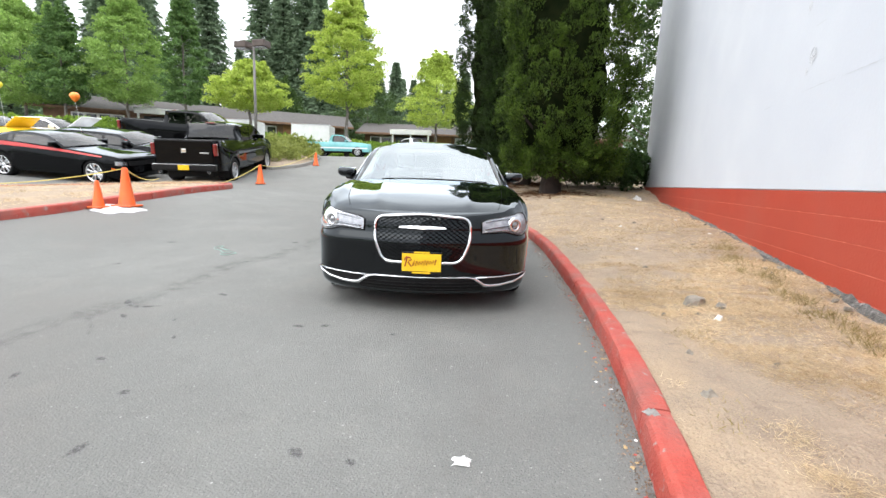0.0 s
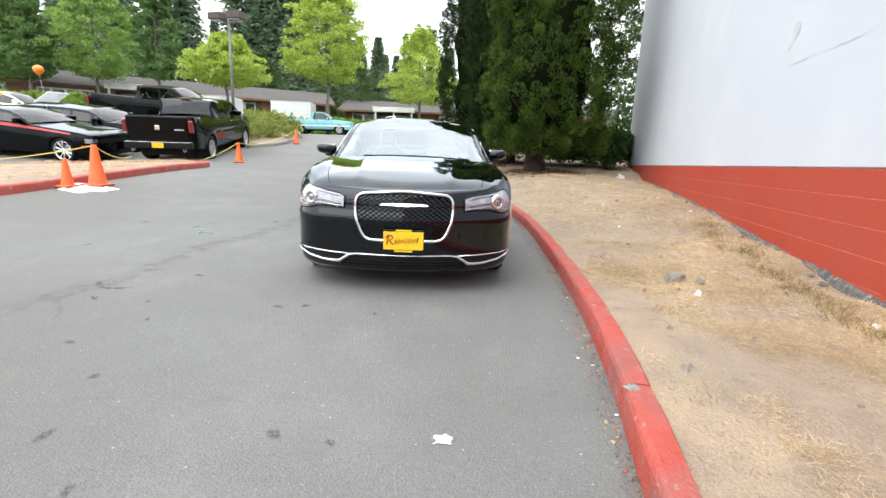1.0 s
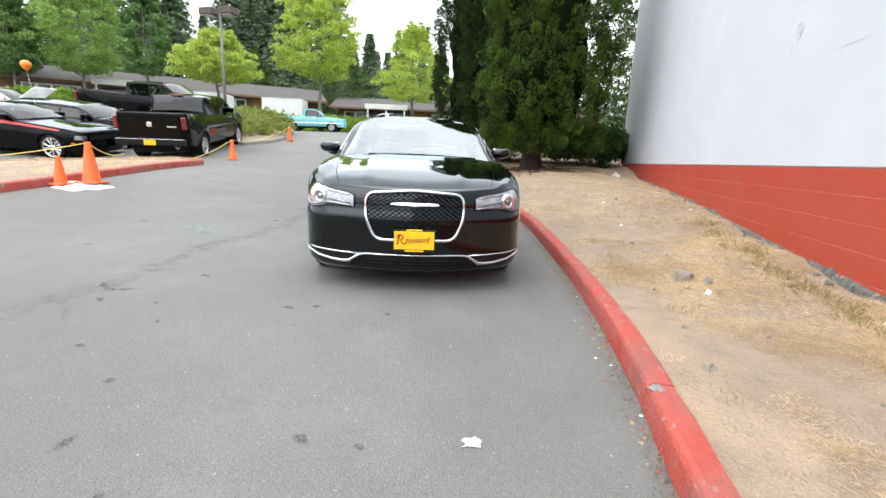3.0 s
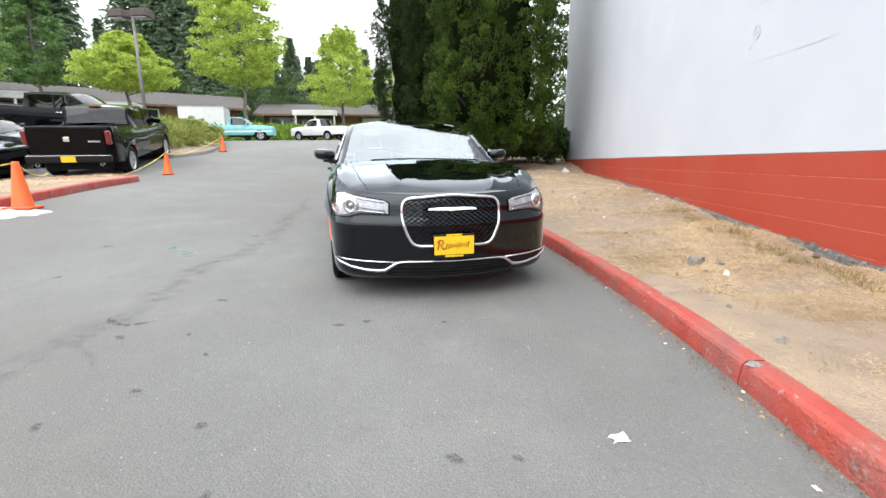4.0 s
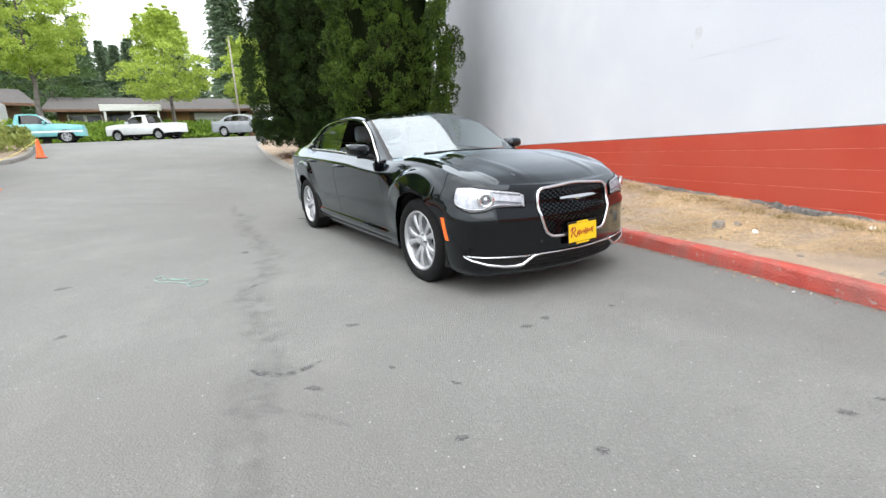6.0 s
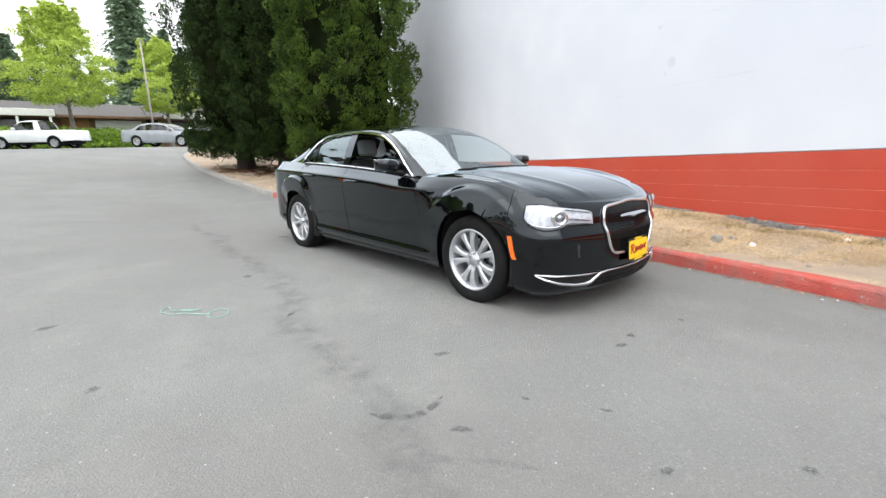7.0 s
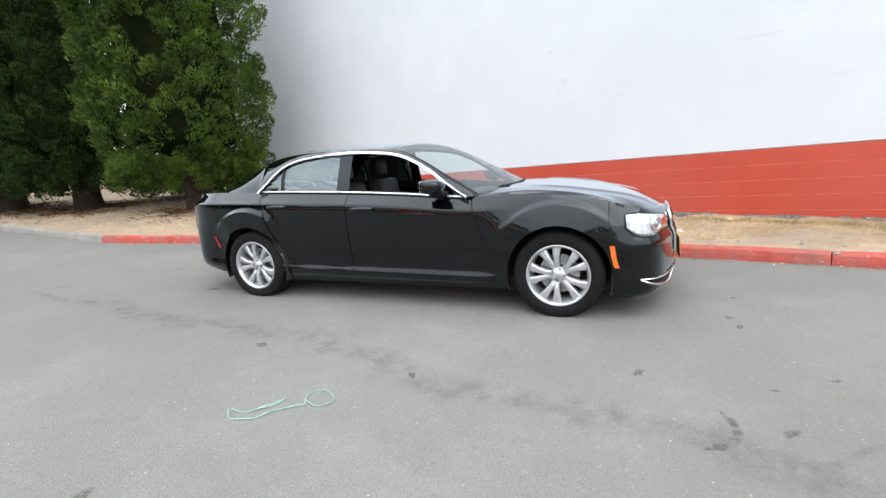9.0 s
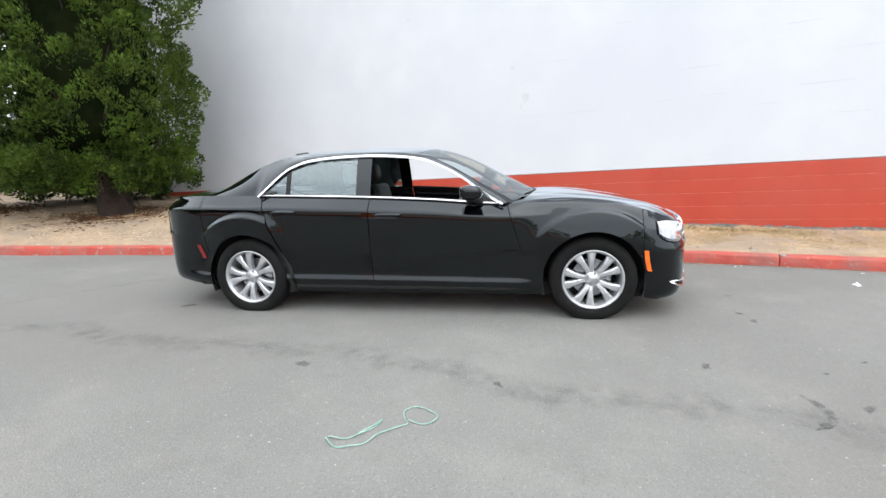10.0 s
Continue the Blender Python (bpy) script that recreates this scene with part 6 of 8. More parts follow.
    for xc in sh.axles:
        for sgn in (1, -1):
            if (xc, sgn) != (sh.axles[0], 1):
                copy_wheel(first, car, (xc, sgn * wy, wheel), sgn)
    part("floor_pan", boxed((sh.line.p[0].x + 0.3, -wy + 0.2, 0.28), (sh.line.p[-1].x - 0.3, wy - 0.2, 0.45)), DARK_LINER, car)
    part("cabin", boxed((c_base + 0.25, -wy + 0.1, 0.45), (a_base - 0.25, wy - 0.1, sh.zs(sh.s_x((a_base + c_base) / 2)) - 0.06), 0.05), DARK_LINER, car)
    xm = a_base - 0.22
    for sgn in (1, -1):
        b = sh.belt(xm)
        part("door_mirror", boxed((xm - 0.07, sgn * b.y - 0.02 if sgn > 0 else sgn * b.y - 0.2, b.z), (xm + 0.06, sgn * b.y + 0.2 if sgn > 0 else sgn * b.y + 0.02, b.z + 0.16), 0.04, 2), paint, car)
        for x in ([spans[-1][0] + 0.12] + ([spans[-2][0] + 0.12] if len(spans) > 2 else [])):
            p = sh.skin(sh.s_x(x), b.z - 0.14, 0.012)
            part("door_handle", boxed((p.x - 0.1, sgn * p.y - 0.014, p.z - 0.013), (p.x + 0.1, sgn * p.y + 0.014, p.z + 0.013), 0.008), CHROME if cladding else paint, car)
    return car, body


def patch(sh, s0, s1, z0, z1, mat, name, parent, out=0.006, label="", n=10):
    for sgn in (1, -1):
        a = Acc().rows([[Vector((q.x, sgn * q.y, q.z)) for q in (sh.skin(lerp(s0, s1, i / n), z, out) for z in (z0, lerp(z0, z1, 0.33), lerp(z0, z1, 0.67), z1))] for i in range(n + 1)])
        part(name, a.mesh(name), mat, parent, label)


def stand(x, y, yaw, dz=0.0):
    """A pose on the asphalt, heading yaw degrees (0 is along +x), leaning with the slope."""
    f = Vector((math.cos(radians(yaw)), math.sin(radians(yaw)), 0))
    l = Vector((-f.y, f.x, 0))
    h = lambda v: ground_z(x + v.x, y + v.y)
    f3 = Vector((f.x, f.y, (h(f * 1.5) - h(f * -1.5)) / 3)).normalized()
    l3 = Vector((l.x, l.y, (h(l * 0.8) - h(l * -0.8)) / 1.6))
    up = f3.cross(l3).normalized()
    l3 = up.cross(f3)
    m = Matrix((f3, l3, up)).transposed().to_4x4()
    m.translation = (x, y, ground_z(x, y) + 0.01 + dz)
    return m


PAINT_RED = material("red_stripe_paint", (0.42, 0.03, 0.03), (0.5, 0.04, 0.035), 4.0, 0.2)
PAINT_WHITE = material("white_car_paint", (0.72, 0.73, 0.74), (0.78, 0.79, 0.8), 3.0, 0.15)
PAINT_TEAL = material("turquoise_car_paint", (0.16, 0.44, 0.46), (0.20, 0.50, 0.51), 3.0, 0.2)
PAINT_YELLOW = material("yellow_car_paint", (0.75, 0.50, 0.03), (0.8, 0.55, 0.04), 3.0, 0.2)
PAINT_GREY = material("grey_car_paint", (0.22, 0.24, 0.26), (0.26, 0.28, 0.3), 3.0, 0.15)

LOT_BLACK = lacquer("dusty_black_car_paint", (0.002, 0.002, 0.0022), 1.18, (0.8, 0.84, 0.88), 0.05)
COUPE = vehicle_shape(2.42, -2.58, 0.96, 1.475, -1.475, 0.40, 0.36, 0.24, 1.02, 1.11, 0.82, 1.0, 1.08, 1.44, 0.52, -0.22, -1.15, -2.0, bow_f=0.14)
car, body = build_vehicle("coupe", stand(-15.25, 10.71, 13.5), COUPE, LOT_BLACK, "glossy black two-door coupe with a red side stripe", "car", [(-1.62, -1.12), (-1.07, 0.46)], (-2.0, -1.15, -0.22, 0.52), 0.36, 0.27, wheel_mat=CHROME)
for sgn in (1, -1):
    stripe = Acc().rows([[Vector((q.x, sgn * q.y, q.z)) for q in (COUPE.skin(COUPE.s_x(x), COUPE.zs(COUPE.s_x(x)) - d, 0.005) for d in (lo, lerp(lo, hi, 0.5), hi))] for x, lo, hi in [(lerp(-2.25, 1.75, i / 30), lerp(0.16, 0.085, i / 30), lerp(0.02, 0.05, i / 30)) for i in range(31)]])
    part("side_stripe", stripe.mesh("side_stripe"), PAINT_RED, car, "red stripe")
patch(COUPE, COUPE.s_y(0.68), COUPE.s_x(2.15), 0.62, 0.74, LAMP_GREY, "headlamp", car)
patch(COUPE, COUPE.s_y(0.62), COUPE.line.length, 0.60, 0.74, BLACK_PLASTIC, "front_grille", car)
patch(COUPE, COUPE.s_x(2.04), COUPE.s_x(2.14), 0.50, 0.54, AMBER, "side_marker", car)

SUV = vehicle_shape(2.38, -2.45, 0.97, 1.46, -1.45, 0.43, 0.385, 0.28, 1.0, 1.04, 0.88, 1.02, 1.08, 1.43, 0.78, 0.10, -1.95, -2.40, bow_f=0.14)
car, body = build_vehicle("suv", stand(-15.7, 13.0, 18, -0.05), SUV, LOT_BLACK, "glossy black sport utility vehicle parked behind the coupe", "car", [(-1.9, -1.35), (-1.28, -0.35), (-0.28, 0.68)], (-2.40, -1.95, 0.10, 0.78), 0.385, 0.27, cladding=True)
patch(SUV, SUV.s_y(0.62), SUV.s_x(2.0), 0.74, 0.87, LAMP_WHITE, "headlamp", car)
patch(SUV, SUV.s_y(0.5), SUV.line.length, 0.60, 0.84, BLACK_PLASTIC, "front_grille", car)
both("window_chrome", Acc().rows([[SUV.rail_at(lerp(-2.1, 0.74, i / 30)) + Vector((0, 0.006, d)) for d in (-0.012, 0.012)] for i in range(31)]), CHROME, car)


def pickup(name, m, paint, label, big=True, rear=True):
    """A full-size crew-cab pickup."""
    sh = vehicle_shape(2.72, -3.05, 1.0, 1.75, -1.82, 0.46, 0.40, 0.42, 1.28, 1.30, 1.12, 1.30, 1.42, 1.90, 1.28, 0.62, -0.86, -1.02, 0.09, 0.22, 0.16)
    car, body = build_vehicle(name, m, sh, paint, label, "pickup truck", [(-0.72, 0.05), (0.12, 1.15)], (-1.02, -0.86, 0.62, 1.28), 0.40, 0.255, bed=True, cladding=True)
    part("tailgate", boxed((-3.085, -0.82, 0.72), (-3.04, 0.82, 1.405), 0.018, 2), paint, car, "black tailgate")
    part("tailgate_spoiler", boxed((-3.10, -0.82, 1.37), (-3.03, 0.82, 1.42), 0.014, 2), BLACK_PLASTIC, car)
    part("badge", boxed((-3.098, -0.07, 1.04), (-3.084, 0.07, 1.17), 0.02, 2), CHROME, car, "chrome shield badge")
    part("script_badge", boxed((-3.092, -0.72, 1.03), (-3.084, -0.46, 1.07), 0.006), SILVER, car)
    part("rear_bumper", boxed((-3.22, -0.92, 0.52), (-3.02, 0.92, 0.70), 0.03, 2), BLACK_PLASTIC, car, "dark step bumper")
    part("bumper_step", boxed((-3.225, -0.90, 0.695), (-3.03, 0.90, 0.712), 0.006), LAMP_GREY, car)
    part("plate", boxed((-3.235, -0.16, 0.54), (-3.222, 0.16, 0.69), 0.004), PLATE_YELLOW, car, "yellow dealer plate")
    for y in (0.70, -0.70):
        part("exhaust_tip", lathe([(0.042, 0.0), (0.048, -0.01), (0.048, -0.10), (0.038, -0.10), (0.038, 0.0)], 16, "x"), LAMP_GREY, car, m=Matrix.Translation((-3.09, y, 0.48)), smooth=True)
    for sgn in (1, -1):
        part("tail_lamp", boxed((-3.075, sgn * 0.895 - 0.062, 0.96), (-2.93, sgn * 0.895 + 0.062, 1.32), 0.035, 3), RED_LENS, car, "tall red tail lamp")
    patch(sh, sh.s_y(0.64), sh.s_x(2.45), 0.88, 1.04, LAMP_GREY, "headlamp", car)
    part("high_brake_light", boxed((-1.0, -0.16, 1.85), (-0.94, 0.16, 1.89), 0.01), RED_LENS, car)
    return car


pickup("pickup_truck", stand(-12.1, 13.85, 112, -0.05), LOT_BLACK, "black crew-cab pickup truck seen from its tailgate end")
pickup("pickup_truck", stand(-17.0, 17.4, 16, 0.15), LOT_BLACK, "black crew-cab pickup truck parked higher up the lot")

OLD_PICKUP = vehicle_shape(2.45, -2.6, 0.95, 1.5, -1.5, 0.42, 0.36, 0.40, 1.12, 1.12, 1.0, 1.12, 1.10, 1.72, 0.85, 0.30, -0.55, -0.75, 0.18, 0.2, 0.1)
car, _ = build_vehicle("old_pickup", stand(-18.2, 32.8, 17), OLD_PICKUP, PAINT_TEAL, "turquoise old pickup truck standing by the street", "pickup truck", [(-0.35, 0.72)], (-0.75, -0.55, 0.30, 0.85), 0.36, 0.24, bed=True)
patch(OLD_PICKUP, OLD_PICKUP.s_x(-2.4), OLD_PICKUP.s_x(2.3), 0.62, 0.72, PAINT_WHITE, "side_band", car, 0.006, "white lower band", 20)
FAR_SEDAN = vehicle_shape(2.3, -2.45, 0.92, 1.4, -1.4, 0.38, 0.335, 0.24, 0.95, 1.0, 0.72, 0.93, 1.02, 1.45, 0.95, 0.15, -0.95, -1.75)
car, _ = build_vehicle("far_sedan", stand(-6.6, 34.2, -28), FAR_SEDAN, PAINT_GREY, "silver-grey sedan on the street beyond the corner", "car", [(-1.35, -1.0), (-0.95, -0.15), (-0.1, 0.85)], (-1.75, -0.95, 0.15, 0.95), 0.335, 0.22)
patch(FAR_SEDAN, FAR_SEDAN.s_y(0.6), FAR_SEDAN.s_x(2.0), 0.60, 0.70, LAMP_WHITE, "headlamp", car)
patch(FAR_SEDAN, FAR_SEDAN.s_y(0.6, False), FAR_SEDAN.s_x(-2.3), 0.75, 0.90, RED_LENS, "tail_lamp", car)
car, _ = build_vehicle("far_suv", stand(-3.9, 38.4, -28), SUV, LOT_BLACK, "dark sport utility vehicle on the street behind a silver sedan", "car", [(-1.9, -1.35), (-1.28, -0.35), (-0.28, 0.68)], (-2.40, -1.95, 0.10, 0.78), 0.385, 0.26)
patch(SUV, SUV.s_y(0.62, False), SUV.s_x(-2.3), 0.85, 1.0, RED_LENS, "tail_lamp", car)
build_vehicle("far_pickup", stand(-13.9, 37.6, 160), OLD_PICKUP, PAINT_WHITE, "white compact pickup truck on the street", "pickup truck", [(-0.35, 0.72)], (-0.75, -0.55, 0.30, 0.85), 0.34, 0.23, bed=True)
build_vehicle("white_car", stand(-22.3, 14.6, 20), FAR_SEDAN, PAINT_WHITE, "white sedan at the back of the parking lot", "car", [(-1.35, -1.0), (-0.95, -0.15), (-0.1, 0.85)], (-1.75, -0.95, 0.15, 0.95), 0.335, 0.22)
build_vehicle("yellow_car", stand(-22.6, 12.6, 20), FAR_SEDAN, PAINT_YELLOW, "yellow sedan with its hood raised in the lot", "car", [(-1.35, -1.0), (-0.95, -0.15), (-0.1, 0.85)], (-1.75, -0.95, 0.15, 0.95), 0.335, 0.22)
part("raised_hood", boxed((-0.02, -0.62, 0.0), (0.02, 0.62, 0.62), 0.015, 2), PAINT_YELLOW, bpy.data.objects["yellow_car"], "raised yellow hood", m=pose(1.05, 0, 0.98, 0, 50, 0))
part("raised_hood", boxed((-0.02, -0.62, 0.0), (0.02, 0.62, 0.95), 0.015, 2), PAINT_WHITE, bpy.data.objects["white_car"], "raised white hood", m=pose(1.05, 0, 0.95, 0, 55, 0))

# ---- the islands of the parking lot ----


def island(name, outline, mat, label, category, side, kerb_mat, kerb_name, kerb_label, lift=0.11, n_in=8):
    """A raised bed: a kerb round the outline and a filled top."""
    line = Line(outline + [outline[0]], 0.3)
    k = int(line.length / 3.0)
    kerb(kerb_name, line, side, [line.length * i / k for i in range(k + 1)], lambda s: kerb_mat, kerb_label)
    cx, cy = sum(p[0] for p in outline) / len(outline), sum(p[1] for p in outline) / len(outline)
    acc = Acc()
    rows = []
    m = 90
    for i in range(m + 1):
        p, d = line.at(line.length * i / m)
        q = p + Vector((d.y, -d.x)) * side * 0.10
        row = []
        for j in range(n_in + 1):
            x, y = lerp(q.x, cx, j / n_in), lerp(q.y, cy, j / n_in)
            row.append((x, y, ground_z(x, y) + lift + 0.05 * noise.noise((x, y, 2)) * min(1, j / 2) + 0.06 * min(1, j / 3)))
        rows.append(row)
    acc.rows(rows)
    return tagged(part(name, acc.mesh(name), mat), label, category, kind="structure")


ISLAND = [(-8.3, 0.5), (-7.45, 3.0), (-7.13, 4.6), (-7.2, 5.9), (-7.4, 7.1), (-7.85, 8.6), (-8.35, 9.9), (-8.85, 10.35), (-9.6, 10.3), (-10.5, 9.9), (-12.2, 8.6), (-13.4, 6.2), (-14.2, 3.0), (-14.0, 0.5)]
island("grass_island", ISLAND, DIRT,
       "island of sun-bleached dry grass in the parking lot", "dry grass", -1, RED_KERB, "kerb_island", "red-painted kerb round the dry grass island")
island("shrub_island", [(-11.5, 15.6), (-11.25, 17.0), (-11.6, 18.6), (-12.8, 21.2), (-14.6, 23.6), (-16.6, 24.6), (-17.6, 23.4), (-16.4, 20.6), (-14.4, 18.0), (-12.9, 16.2)], DIRT,
       "planted island with low shrubs by the driveway", "planting bed", -1, GREY_KERB, "kerb_planting", "grey concrete kerb round the planted island")
iz = lambda x, y: ground_z(x, y) + 0.12
for i, (x, y, w, h) in enumerate(((-12.6, 17.6, 1.2, 0.7), (-13.4, 18.9, 1.5, 0.9), (-14.3, 20.2, 1.6, 1.0), (-14.9, 21.7, 1.6, 0.9), (-13.3, 20.4, 1.3, 0.6), (-15.8, 22.6, 1.6, 0.9), (-12.3, 18.6, 1.0, 0.5))):
    bush("shrub", x - 0.6, y - 0.5, x + 0.6, y + 0.6, w, h, iz, SHRUB_LEAF, "low yellow-green shrub on the planted island", 60 + i, 26, 46, 0.12)

# ivy bank beyond the street
bank = Acc()
rows = []
for i in range(60):
    x = lerp(-48, -9.6, i / 59)
    y0 = curve_at([(-48, 27.0), (-30, 34.5), (-20, 39.3), (-12, 42.0), (-4, 43.5), (12, 45.0)], x)
    rows.append([(x + 0.05 * j, y0 + 0.8 * j, ground_z(x, y0) - 0.1 + curve_at([(-48, 1.9), (-28, 1.7), (-18, 1.15), (-11.5, 1.1), (-9.6, 0.1)], x) * math.sin(min(1, j / 4) * math.pi / 2) + 0.15 * noise.noise((x, j, 0))) for j in range(9)])
bank.rows(rows)
tagged(part("ivy_bank", bank.mesh("ivy_bank"), CEDAR_CORE), "earth bank under ivy beyond the street", "bank", kind="structure")
rng_i = np.random.default_rng(90)
pick = np.array([rows[a][b] for a, b in zip(rng_i.integers(0, 60, 5200), rng_i.integers(0, 6, 5200))])
pick = pick + rng_i.normal(size=pick.shape) * np.array([0.5, 0.35, 0.10]) + np.array([0, 0, 0.1])
tagged(part("ivy", quads_mesh("ivy", clumped(rng_i, pick, np.tile([0, -0.5, 0.8], (len(pick), 1)), 6, 0.30, 0.30, 0.2, 0.5, 1.0)), IVY_LEAF), "bright green ivy covering the bank beyond the street", "ivy", kind="stuff")

# ---- low buildings beyond the street ----
SHINGLE = material("grey_shingles", (0.085, 0.080, 0.078), (0.125, 0.118, 0.113), 6.0, 0.95, bump=0.5, bscale=14.0, big=(0.10, 0.094, 0.09), big_scale=0.3, spec=0.1)
BROWN_SIDING = material("brown_siding", (0.16, 0.09, 0.055), (0.22, 0.13, 0.08), 3.0, 0.85, bump=0.3, bscale=20.0)
TAN_SIDING = material("orange_brown_wood", (0.30, 0.15, 0.07), (0.36, 0.19, 0.09), 3.0, 0.8, bump=0.3, bscale=20.0)
WHITE_TRIM = material("white_trim", (0.68, 0.68, 0.67), (0.74, 0.74, 0.73), 4.0, 0.6)
PANE = material("window_pane", (0.02, 0.024, 0.028), (0.05, 0.055, 0.06), 1.2, 0.08)


def low_building(a, b, depth, base, eave, ridge, bays, label, siding):
    """A long single-storey building along the line from a to b in plan, its front towards the street. bays: (kind, start, end) in metres."""
    d = Vector((b[0] - a[0], b[1] - a[1]))
    ln = d.length
    yaw = math.degrees(math.atan2(d.y, d.x))
    t = thing("low_building", pose(a[0], a[1], base, 0, 0, yaw), label, "building", "low buildings beyond the street")
    part("wall", boxed((0, 0, -0.6), (ln, depth, eave - 0.1), 0.01), siding, t)
    r = Acc()
    h, o = eave, 0.9
    r.rows([[(-o, -o, h - 0.25), (-o, depth / 2, ridge), (-o, depth + o, h - 0.25)], [(ln + o, -o, h - 0.25), (ln + o, depth / 2, ridge), (ln + o, depth + o, h - 0.25)]])
    r.rows([[(-o, -o, h - 0.37), (-o, depth / 2, ridge - 0.14), (-o, depth + o, h - 0.37)], [(ln + o, -o, h - 0.37), (ln + o, depth / 2, ridge - 0.14), (ln + o, depth + o, h - 0.37)]])
    for x in (-o, ln + o):
        r.rows([[(x, -o, h - 0.37), (x, depth / 2, ridge - 0.14), (x, depth + o, h - 0.37)], [(x, -o, h - 0.25), (x, depth / 2, ridge), (x, depth + o, h - 0.25)]])
    roof = part("roof", r.mesh("roof", False), SHINGLE, t, "low grey shingled roof")
    part("gable", Acc().rows([[(0.05, 0.05, eave - 0.15), (0.05, depth - 0.05, eave - 0.15)], [(0.05, depth / 2, ridge - 0.15), (0.05, depth / 2 + 0.01, ridge - 0.15)]]).mesh("gable", False), siding, t)
    part("gable", Acc().rows([[(ln - 0.05, 0.05, eave - 0.15), (ln - 0.05, depth - 0.05, eave - 0.15)], [(ln - 0.05, depth / 2, ridge - 0.15), (ln - 0.05, depth / 2 + 0.01, ridge - 0.15)]]).mesh("gable", False), siding, t)
    part("fascia", boxed((-o, -o - 0.04, h - 0.42), (ln + o, -o, h - 0.22)), BROWN_SIDING, roof)
    for kind, s, e in bays:
        if kind == "window":
            n = max(1, int((e - s) / 0.9))
            for i in range(n):
                x0, x1 = lerp(s, e, i / n), lerp(s, e, (i + 1) / n)
                w = part("window", boxed((x0, -0.06, 0.55), (x1, 0.02, eave - 0.55), 0.01), WHITE_TRIM, t, "white-framed window")
                part("pane", boxed((x0 + 0.12, -0.075, 0.67), (x1 - 0.12, -0.062, eave - 0.67)), PANE, w)
        elif kind == "porch":
            part("porch_beam", boxed((s - 0.3, -1.9, eave - 0.45), (e + 0.3, -1.6, eave - 0.05), 0.02), WHITE_TRIM, t, "white porch beam")
            part("porch_roof", boxed((s - 0.3, -1.9, eave - 0.05), (e + 0.3, 0.2, eave + 0.06), 0.02), WHITE_TRIM, t)
            n = max(2, int((e - s) / 1.6))
            for i in range(n + 1):
                x = lerp(s, e, i / n)
                part("porch_post", boxed((x - 0.08, -1.85, -0.5), (x + 0.08, -1.69, eave - 0.42), 0.01), WHITE_TRIM, t, "white post")
            part("shop_front", boxed((s, -0.05, 0.1), (e, 0.02, eave - 0.5)), PANE, t, "dark glazing")
        elif kind == "garage":
            g = part("garage_door", boxed((s, -0.07, -0.3), (e, 0.02, eave - 0.5), 0.02), WHITE_TRIM, t, "white sectional garage door")
            for i in range(1, 4):
                z = lerp(-0.3, eave - 0.5, i / 4)
                part("door_groove", boxed((s + 0.02, -0.078, z - 0.012), (e - 0.02, -0.071, z + 0.012)), CONCRETE, g)
        elif kind == "wood":
            part("wood_panel", boxed((s, -0.06, -0.5), (e, 0.02, eave - 0.4), 0.01), TAN_SIDING, t, "orange-brown wooden panel")
    return t


low_building((-44.5, 28.0), (-24.0, 43.5), 8.0, 3.55, 2.9, 4.3, [("window", 2, 6), ("porch", 7.5, 12), ("wood", 12.6, 14.2), ("window", 15, 19), ("wood", 19.6, 20.6), ("window", 21.2, 24.6)], "long low brown building with a grey shingled roof", BROWN_SIDING)
low_building((-22.8, 46.0), (-9.6, 49.4), 8.0, 3.6, 2.6, 3.9, [("window", 0.6, 3.0), ("porch", 3.4, 7.2), ("wood", 7.8, 9.6), ("garage", 10.0, 13.3)], "low brown building with a white porch and garage doors", BROWN_SIDING)
low_building((-8.6, 49.2), (4.5, 52.0), 8.0, 3.6, 2.6, 3.9, [("porch", 0.6, 4.6), ("window", 5.6, 9.0), ("wood", 9.4, 11.0)], "low building with a white porch beyond the evergreens", BROWN_SIDING)


def box_trailer(m, length, height, label):
    t = thing("box_trailer", m, label, "trailer", "white box trailers")
    part("body", boxed((0, 0, 0.7), (length, 2.2, height), 0.04, 2), PAINT_WHITE, t)
    part("corner_trim", boxed((-0.01, -0.012, 0.68), (length + 0.01, 0.03, 0.76)), SILVER, t)
    part("corner_trim", boxed((-0.01, -0.012, height - 0.06), (length + 0.01, 0.03, height + 0.01)), SILVER, t)
    for x in (length * 0.55, length * 0.55 + 0.85):
        part("tyre", lathe([(0.2, -0.1), (0.34, -0.1), (0.36, 0), (0.34, 0.1), (0.2, 0.1)], 20), TYRE, t, m=Matrix.Translation((x, 0.12, 0.36)), smooth=True)
    part("chassis", boxed((-0.8, 0.3, 0.5), (length, 1.9, 0.69)), DARK_LINER, t)


box_trailer(pose(-26.6, 38.0, 3.6, 0, 0, 17), 3.7, 2.35, "white box trailer in front of the low building")
box_trailer(pose(-28.6, 28.6, 2.45, 0, 0, 17), 4.6, 2.75, "white box trailer at the edge of the parking lot")

# ---- lamp post and pole ----
STEEL = material("weathered_steel", (0.16, 0.155, 0.15), (0.22, 0.21, 0.2), 5.0, 0.6, metal=0.3)
BROWN_STEEL = material("brown_lamp_housing", (0.055, 0.040, 0.032), (0.075, 0.055, 0.045), 5.0, 0.6)
WOOD_POLE = material("weathered_pole", (0.26, 0.23, 0.20), (0.33, 0.30, 0.26), 4.0, 0.9, bump=0.3, bscale=30.0)
lx, ly = -14.27, 18.13
